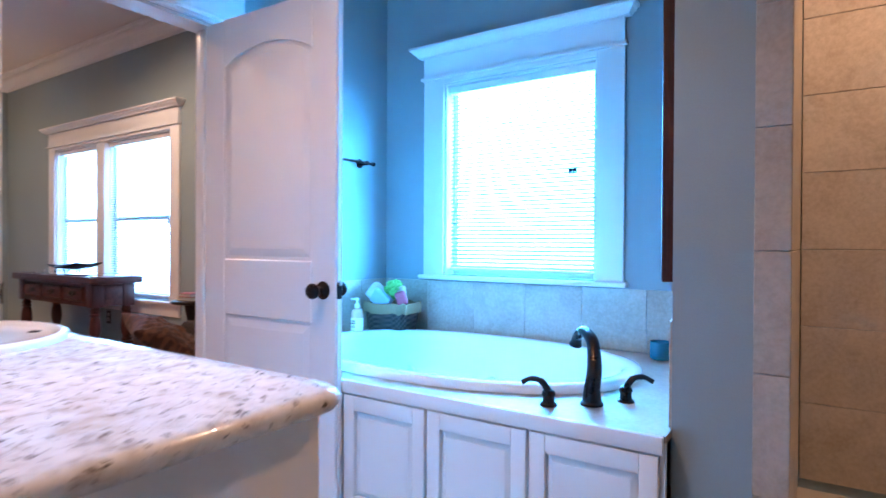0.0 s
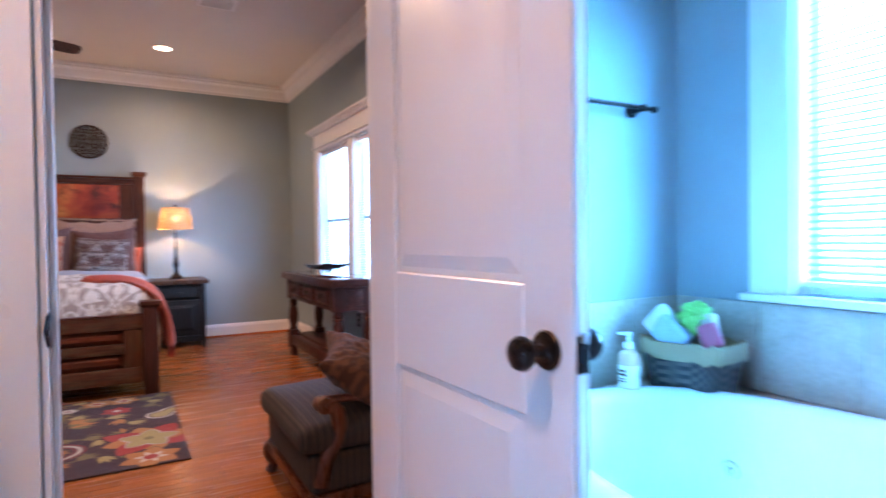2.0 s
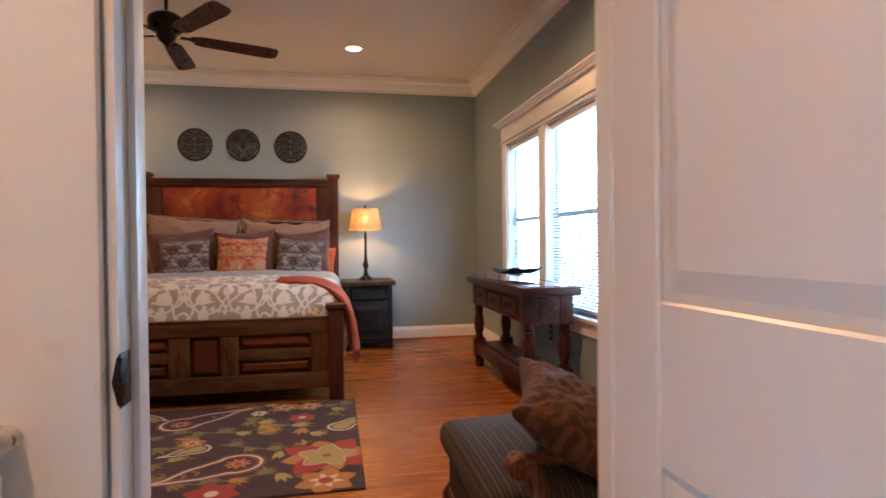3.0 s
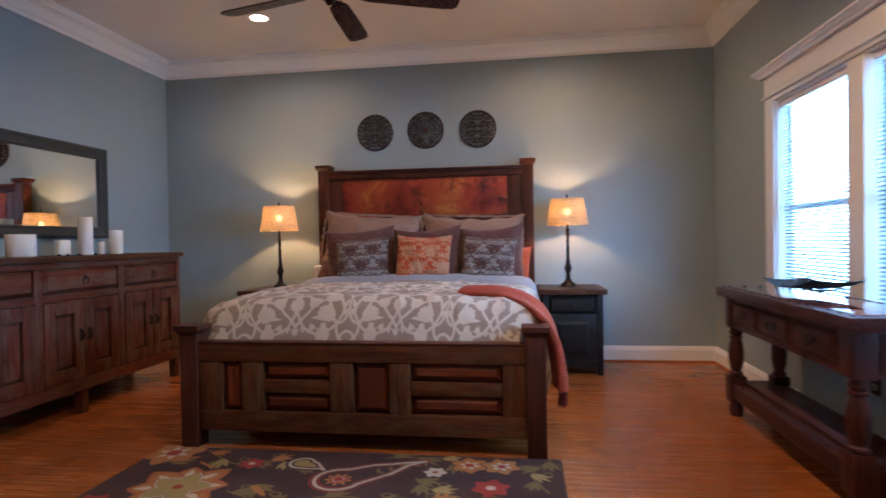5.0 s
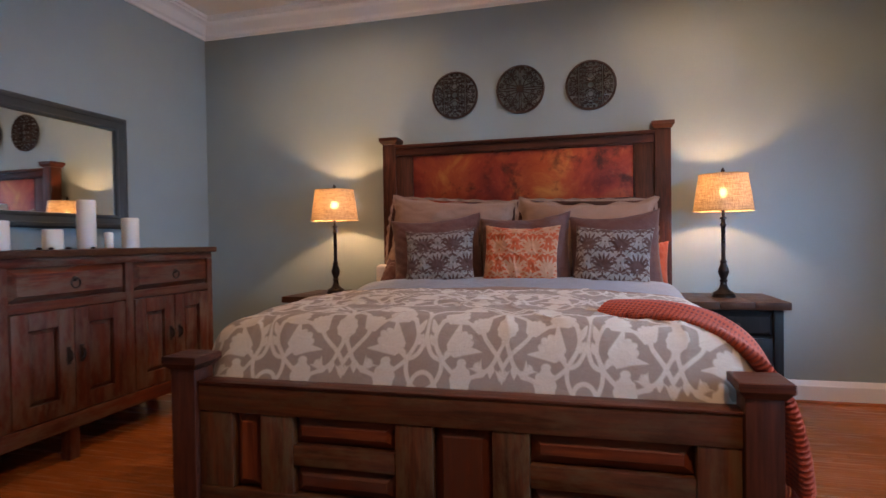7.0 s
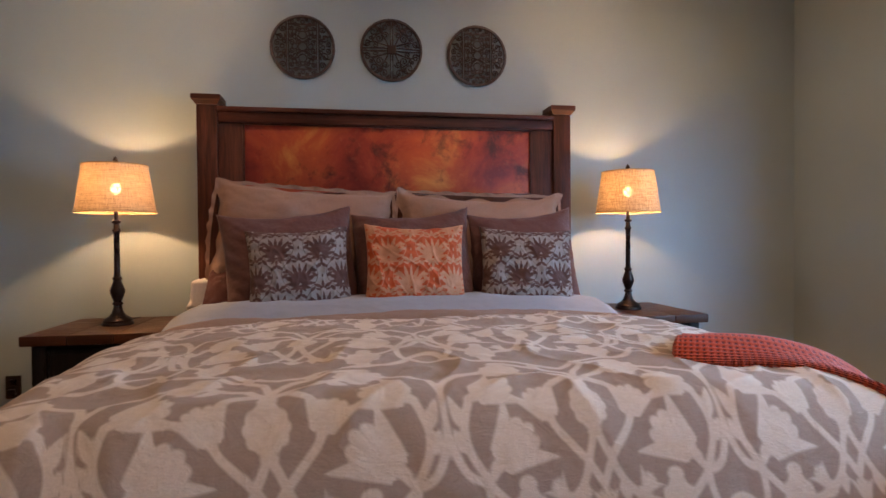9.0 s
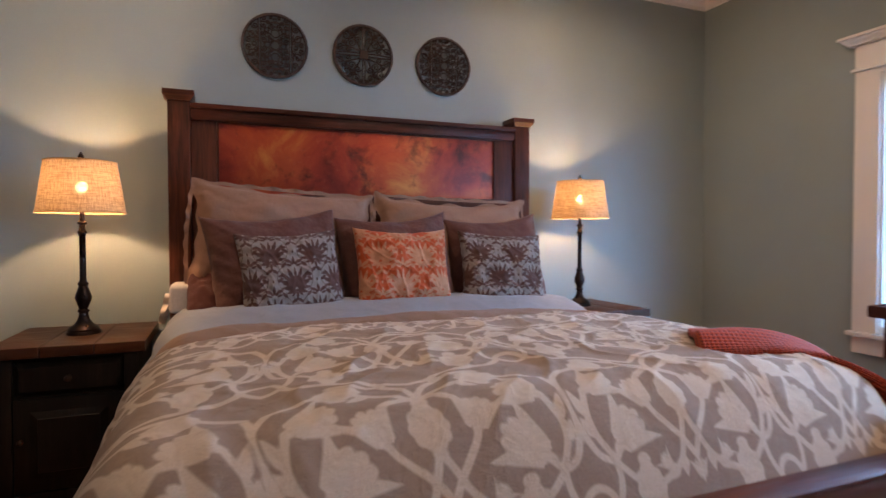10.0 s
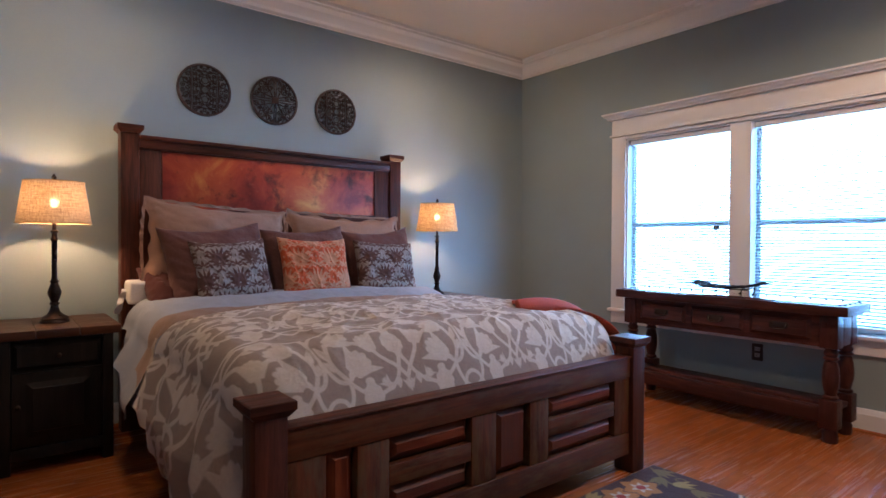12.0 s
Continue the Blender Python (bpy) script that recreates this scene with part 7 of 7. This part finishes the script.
def stuffed(x0, x1, y0, y1, z0, z1, r=0.05, dome=0.03, along="y", n=26):
    """A stuffed cushion with stripes running across it."""
    bm = box(x0, x1, y0, y1, z0, z1, r, seg=5)
    bmesh.ops.subdivide_edges(bm, edges=[e for e in bm.edges if e.calc_length() > 0.06], cuts=6, use_grid_fill=True)
    lay = bm.verts.layers.float.new("stripe")
    for v in bm.verts:
        a, b = (v.co.x - x0) / (x1 - x0) * 2 - 1, (v.co.y - y0) / (y1 - y0) * 2 - 1
        v[lay] = v.co.y if along == "x" else v.co.x
        if v.co.z > (z0 + z1) / 2:
            v.co.z += dome * max(0, 1 - a * a) * max(0, 1 - b * b)
    return bm


part("seat_cushion", stuffed(-1.90, -1.13, 2.43, 3.17, 0.335, 0.455, 0.058, 0.075, "y"), STRIPE, chair, "striped seat cushion", smooth=60)
part("seat_base", stuffed(-1.86, -1.06, 2.44, 3.16, 0.165, 0.333, 0.03, 0.0, "y"), STRIPE, chair, "striped seat base", smooth=60)
part("seat_rail", box(-1.87, -1.05, 2.435, 3.165, 0.115, 0.1645, 0.012), CHAIRWOOD, chair)
bm = stuffed(-1.20, -1.05, 2.46, 3.14, 0.34, 0.64, 0.06, 0.0, "x")
bmesh.ops.rotate(bm, verts=bm.verts, cent=(-1.1, 2.8, 0.34), matrix=Matrix.Rotation(radians(9), 3, "Y"))
part("backrest", bm, STRIPE, chair, "striped padded back", smooth=60)
for y in (2.45, 3.15):
    part("front_leg", tube(arc([(-1.83, y, 0.16), (-1.86, y, 0.11), (-1.835, y, 0.05), (-1.855, y, 0.0)], 5), [0.034] * 5 + [0.028] * 6 + [0.024] * 5, 12), CHAIRWOOD, chair, smooth=60)
    part("back_leg", tube(arc([(-1.08, y, 0.20), (-1.05, y, 0.10), (-0.98, y, 0.0)], 5), 0.026, 12), CHAIRWOOD, chair, smooth=60)
    if y > 3:
        continue
    arm = part("arm", tube(arc([(-1.81, y, 0.545), (-1.76, y, 0.56), (-1.50, y, 0.555), (-1.25, y, 0.56), (-1.04, y, 0.575)], 6), [0.034] * 6 + [0.026] * 19, 12, flat=0.7), CHAIRWOOD, chair, smooth=60)
    part("arm_scroll", lathe_y([(0.001, -0.03), (0.034, -0.03), (0.036, 0.0), (0.034, 0.03), (0.001, 0.03)], -1.805, y, 0.545, 1), CHAIRWOOD, arm, smooth=40)
    part("arm_post", tube(arc([(-1.77, y, 0.545), (-1.745, y, 0.48), (-1.75, y, 0.40), (-1.80, y, 0.30), (-1.82, y, 0.20)], 6), 0.024, 12, flat=1.3), CHAIRWOOD, chair, smooth=60)
    part("arm_pad", stuffed(-1.55, -1.10, y - 0.03, y + 0.03, 0.575, 0.615, 0.018, 0.0, "y"), STRIPE, arm, smooth=60)


chair.matrix_basis = pose(-1.71, 2.95, 0, 0, 0, 90) @ Matrix.Diagonal((1, 1, 0.9, 1))


def mottled(y, z):
    out = np.zeros(y.shape)
    for i in range(y.shape[0]):
        for j in range(y.shape[1]):
            out[i, j] = 0.02 * noise.noise(Vector((y[i, j] * 38, z[i, j] * 38, 2.0)))
    return out


ob = pillow("chair_pillow", (-1.53, 2.82, 0.55), 58, 62, 8, FUR, "dark brown patterned pillow lying in the armchair", "", w=0.54, h=0.46, d=0.18, nu=50, nv=50, pattern=mottled, seed=21)

# small side table with books behind the chair
st = thing("side_table", -2.22, 3.42, 0, "small dark iron side table with a round top", "side table")
part("top", lathe([(0.12, 0.665), (0.135, 0.67), (0.138, 0.68), (0.135, 0.69), (0.001, 0.692)], -2.22, 3.42, 0, 36), IRON, st, smooth=40)
part("column", lathe([(0.03, 0.03), (0.02, 0.06), (0.016, 0.2), (0.03, 0.28), (0.045, 0.36), (0.035, 0.44), (0.02, 0.50), (0.05, 0.665)], -2.22, 3.42, 0, 24), IRON, st, smooth=50)
for k in range(3):
    a = 2 * math.pi * k / 3 + 0.5
    part("foot", tube(arc([(-2.22, 3.42, 0.08), (-2.22 + 0.08 * math.cos(a), 3.42 + 0.08 * math.sin(a), 0.07), (-2.22 + 0.16 * math.cos(a), 3.42 + 0.16 * math.sin(a), 0.012)], 5), 0.012, 8), IRON, st, smooth=60)
for k, (c, w, tr2) in enumerate((((0.42, 0.32, 0.10), 0.085, 8), ((0.45, 0.10, 0.14), 0.08, -6))):
    bk = thing("book", -2.21, 3.42, 0.6925 + k * 0.026, ("tan" if k == 0 else "pink-red") + " book lying on the side table", "book", turn=tr2)
    z0 = 0.6925 + k * 0.026
    part("cover", box(-2.21 - w, -2.21 + w, 3.42 - 0.06, 3.42 + 0.06, z0, z0 + 0.003, 0.001), paint("book_cover", c, 0.4), bk)
    part("cover", box(-2.21 - w, -2.21 + w, 3.42 - 0.06, 3.42 + 0.06, z0 + 0.022, z0 + 0.025, 0.001), paint("book_cover", c, 0.4), bk)
    part("pages", box(-2.21 - w + 0.004, -2.21 + w - 0.004, 3.42 - 0.055, 3.42 + 0.06, z0 + 0.0032, z0 + 0.0218), paint("paper", (0.7, 0.66, 0.58), 0.8), bk)


# ---- rug ----
def rug_fields():
    """The rug's flowers, paisleys, vines and leaves; x from the bed outwards, y across."""
    nx, ny = 280, 410
    xs, ys = np.linspace(0, 1.50, nx + 1), np.linspace(0, 2.20, ny + 1)
    px, py = np.meshgrid(xs, ys, indexing="ij")
    out = {k: np.full(px.shape, 9.0) for k in ("olive", "gold", "red", "cream", "sage")}

    def add(k, f):
        out[k] = np.minimum(out[k], f)

    def clear(f, keep=()):
        for k in out:
            if k not in keep:
                out[k] = np.maximum(out[k], -f)

    def flower(x, y, r, n, turn, width=0.34):
        f = np.full(px.shape, 9.0)
        for k in range(n):
            f = np.minimum(f, petal(px, py, x, y, k * 2 * math.pi / n + turn, r, r * width, 0.9))
        return f

    rnd = random.Random(12)
    # vines, with lobed leaves in pairs and curling tendrils
    vines = [[(0.05, 0.30), (0.22, 0.55), (0.15, 0.75), (0.30, 0.95)], [(0.52, 0.66), (0.60, 0.90), (0.52, 1.20), (0.58, 1.50), (0.48, 1.78)], [(0.30, 1.50), (0.42, 1.60), (0.55, 1.85), (0.75, 1.95)],
             [(1.40, 0.10), (1.15, 0.40), (1.25, 0.80), (1.02, 1.12), (0.95, 1.35)], [(0.75, 0.45), (0.85, 0.75), (0.75, 1.05), (0.80, 1.25)], [(0.78, 1.45), (0.90, 1.70), (1.02, 1.85)],
             [(1.20, 1.15), (1.30, 1.45), (1.24, 1.75), (1.35, 1.95)], [(1.02, 0.15), (0.90, 0.30), (0.85, 0.55)], [(0.06, 1.30), (0.05, 1.60), (0.20, 1.75)], [(0.02, 2.15), (0.20, 2.05), (0.40, 2.12)]]
    for vn in vines:
        pts = bend(vn, 10)
        add("olive", stroke(px, py, pts[::2], 0.0055))
        for i in range(2, len(pts) - 3, 4):
            (ax, ay), (bx2, by2) = pts[i], pts[i + 2]
            way = math.atan2(by2 - ay, bx2 - ax)
            side = 1 if i % 8 < 4 else -1
            key = rnd.choice(("olive", "olive", "olive", "gold", "sage"))
            ln = rnd.uniform(0.09, 0.14)
            for k in (0.35, 0.75, 1.15):
                add(key, petal(px, py, ax, ay, way + side * k, ln * (1 - 0.25 * abs(k - 0.75)), 0.018))
            if i % 8 == 2:
                cx, cy = ax - side * 0.07 * math.sin(way), ay + side * 0.07 * math.cos(way)
                add("olive", stroke(px, py, [(cx + (0.032 - 0.0020 * k) * math.cos(way + side * 0.5 * k), cy + (0.032 - 0.0020 * k) * math.sin(way + side * 0.5 * k)) for k in range(11)], 0.0045))
    for sx, sy, sa in ((0.22, 0.18, 2.2), (0.45, 0.75, 0.8), (0.62, 1.62, 1.9), (0.50, 1.62, 0.9), (0.66, 1.30, 4.4), (0.93, 1.92, 3.4), (1.18, 1.92, 2.6), (0.98, 0.92, 1.2), (0.80, 0.18, 5.4), (1.36, 0.62, 3.9), (0.30, 0.45, 4.0)):
        for k in (-0.75, -0.4, 0, 0.4, 0.75):
            add("olive" if abs(k) > 0.3 else "gold", acanthus(px, py, sx, sy, sa + k, 0.15 - 0.05 * abs(k), 0.022, 3))
    # paisleys: a cream loop round a head, drawn out to a tail, with a small flower within
    for hx, hy, r, tx, ty, core in ((0.345, 1.13, 0.115, 0.10, 1.52, 1), (1.08, 1.58, 0.115, 1.26, 1.18, 1), (0.17, 0.88, 0.062, 0.25, 1.02, 0), (0.60, 2.10, 0.075, 0.40, 2.30, 0), (0.82, 1.33, 0.065, 0.90, 1.15, 0), (0.95, 0.62, 0.12, 0.70, 0.88, 1), (1.30, 0.95, 0.08, 1.42, 0.75, 0)):
        way = math.atan2(ty - hy, tx - hx)
        ln = math.hypot(tx - hx, ty - hy)
        loop = [(hx + r * math.cos(way + t), hy + r * math.sin(way + t)) for t in np.linspace(0.9, 2 * math.pi - 0.9, 15)]
        nx_, ny_ = -math.sin(way), math.cos(way)
        for k, o in ((0.55, -0.45), (0.78, 0.05), (1.0, 0.10)):
            loop.append((hx + k * ln * math.cos(way) + o * r * nx_, hy + k * ln * math.sin(way) + o * r * ny_))
        for k, o in ((0.72, 0.42), (0.60, 0.55), (0.45, 0.75)):
            loop.append((hx + k * ln * math.cos(way) + o * r * nx_, hy + k * ln * math.sin(way) + o * r * ny_))
        loop.append(loop[0])
        line = stroke(px, py, loop, 0.0)
        inside = np.zeros(px.shape, bool)
        for (ax, ay), (bx2, by2) in zip(loop, loop[1:]):
            hit = ((ay > py) != (by2 > py)) & (px < (bx2 - ax) * (py - ay) / (by2 - ay + 1e-9) + ax)
            inside ^= hit
        clear(np.where(inside, -line, line) - 0.022)
        add("cream", line - (0.0095 if core else 0.0075))
        if core:
            add("red", np.abs(line - 0.022) - 0.004)
            for k in range(9):
                add("gold", petal(px, py, hx, hy, k * 0.698, r * 0.62, r * 0.16))
            f = blob(px, py, hx, hy, r * 0.34)
            clear(f)
            add("red", f)
            add("cream", np.abs(f + 0.012) - 0.003)
            for k in range(4):
                q = 0.42 + 0.14 * k
                mx2, my2 = hx + q * ln * math.cos(way), hy + q * ln * math.sin(way)
                for g in (0.9, -0.9):
                    add("olive", petal(px, py, mx2, my2, way + g, 0.05, 0.010))
        else:
            add("sage", np.where(inside, 0.020 - line, 9.0))
            add("red", np.where(inside, np.abs(line - 0.030) - 0.005, 9.0))
    # large blooms
    for x, y, r, first, second in ((0.50, 0.40, 0.27, "gold", "gold"), (1.06, 2.02, 0.27, "red", "gold"), (1.25, 0.22, 0.24, "red", "gold")):
        whole = flower(x, y, r, 8, 0.2, 0.36)
        clear(whole - 0.012)
        for k in range(8):
            f = petal(px, py, x, y, k * math.pi / 4 + 0.2, r * (1.0 if k % 2 else 0.86), r * 0.30, 0.9)
            out["red"] = np.maximum(out["red"], -f)
            out["gold"] = np.maximum(out["gold"], -f)
            add(first if k % 2 else second, f)
            if first == "gold":
                add("red", np.abs(f + 0.010) - 0.004)
                add("cream", petal(px, py, x + r * 0.45 * math.cos(k * math.pi / 4 + 0.2), y + r * 0.45 * math.sin(k * math.pi / 4 + 0.2), k * math.pi / 4 + 0.2, r * 0.30, r * 0.075))
        core = flower(x, y, r * 0.60, 5, 0.5, 0.36)
        clear(core)
        add("cream", np.abs(core + 0.004) - 0.005)
        add("sage", core + 0.010)
        f = blob(px, py, x, y, r * 0.09)
        clear(f)
        add("red" if first == "gold" else "olive", f)
    # small blooms
    for x, y, r, key in ((0.10, 0.12, 0.17, "gold"), (0.37, 1.86, 0.095, "red"), (0.12, 1.74, 0.10, "gold"), (0.12, 1.90, 0.10, "gold"), (1.38, 2.02, 0.15, "gold"), (1.42, 1.52, 0.13, "red"), (0.72, 1.28, 0.08, "gold"), (0.22, 1.58, 0.06, "cream"), (1.02, 1.02, 0.10, "red"), (0.70, 0.10, 0.10, "red"), (0.20, 0.62, 0.07, "red"), (1.40, 1.12, 0.10, "gold")):
        f = flower(x, y, r, 6, rnd.uniform(0, 1), 0.36)
        clear(f - 0.008)
        add(key, f)
        if key == "red":
            add("gold", np.abs(f + 0.007) - 0.0025)
        if key == "gold":
            add("cream", flower(x, y, r * 0.55, 6, 0.3, 0.20))
        g = blob(px, py, x, y, r * 0.24)
        clear(g)
        add("cream" if key == "red" else "red", g)
    return nx, ny, {k: np.clip(v, -0.03, 0.03) for k, v in out.items()}


nx, ny, fields = rug_fields()
rug = thing("rug", -3.17, BYC, 0, "dark plum rug with red, gold and cream flowers", "rug")
RX0, RY0 = -3.925, 0.0
part("rug_face", grid(lambda u, v: Vector((RX0 + 1.50 * u, RY0 + 2.20 * v, 0.0105 + 0.0012 * noise.noise(Vector((u * 40, v * 60, 1))) - (0.004 if u in (0, 1) or v in (0, 1) else 0))), nx, ny, fields), RUG, rug, smooth=60)
part("backing", box(RX0 + 0.002, RX0 + 1.498, RY0 + 0.002, RY0 + 2.198, 0.0015, 0.0062), paint("rug_backing", (0.05, 0.03, 0.03), 0.95), rug)


# ---- oak floor, plank by plank ----
solid("floor_bedroom", box(XW, XE, YS, YN, -0.05, -0.004), paint("subfloor", (0.05, 0.02, 0.01), 0.8), "strip oak floor", "floor", smooth=None)
floor = thing("oak_strip_floor", -3.6, 1.0, 0, "glossy honey-brown oak strip floor", "floor", kind="structure")
PW = 0.0572
rnd = random.Random(7)
cache = {}
verts, faces = [], []
count = 0
row = 0
x = XW
while x < XE - 0.01:
    y = YS - rnd.uniform(0, 1.2)
    while y < YN:
        ln = rnd.choice((0.4, 0.55, 0.75, 0.95, 1.2, 1.5))
        a, b = max(y, YS), min(y + ln, YN)
        if b - a > 0.02:
            w = min(PW, XE - x)
            near = (b > 2.0 and x > -4.9 and x < -1.2) and count < 295
            if near:
                key = (round(b - a, 3), round(w, 4))
                if key not in cache:
                    cache[key] = finish(box(0.0004, w - 0.0004, 0.0006, key[0] - 0.0006, -0.004, 0.0, 0.0007, seg=1), "plank", OAK, None)
                ob = new("plank", cache[key])
                ob.parent = floor
                ob.location = Vector((x, a, 0)) - Vector((-3.6, 1.0, 0))
                count += 1
            else:
                k = len(verts)
                for zz, g in ((-0.004, 0.0004), (0.0, 0.0010)):
                    verts += [(x + g + 3.6, a + g - 1.0, zz), (x + w - g + 3.6, a + g - 1.0, zz), (x + w - g + 3.6, b - g - 1.0, zz), (x + g + 3.6, b - g - 1.0, zz)]
                faces += [(k + 4, k + 5, k + 6, k + 7)] + [(k + i, k + (i + 1) % 4, k + 4 + (i + 1) % 4, k + 4 + i) for i in range(4)]
        y += ln
    x += PW
    row += 1
mesh = bpy.data.meshes.new("far_planks")
mesh.from_pydata(verts, [], faces)
mesh.materials.append(OAK_ISLAND)
ob = new("far_planks", mesh)
ob.parent = floor
tagged(ob, kind="stuff")
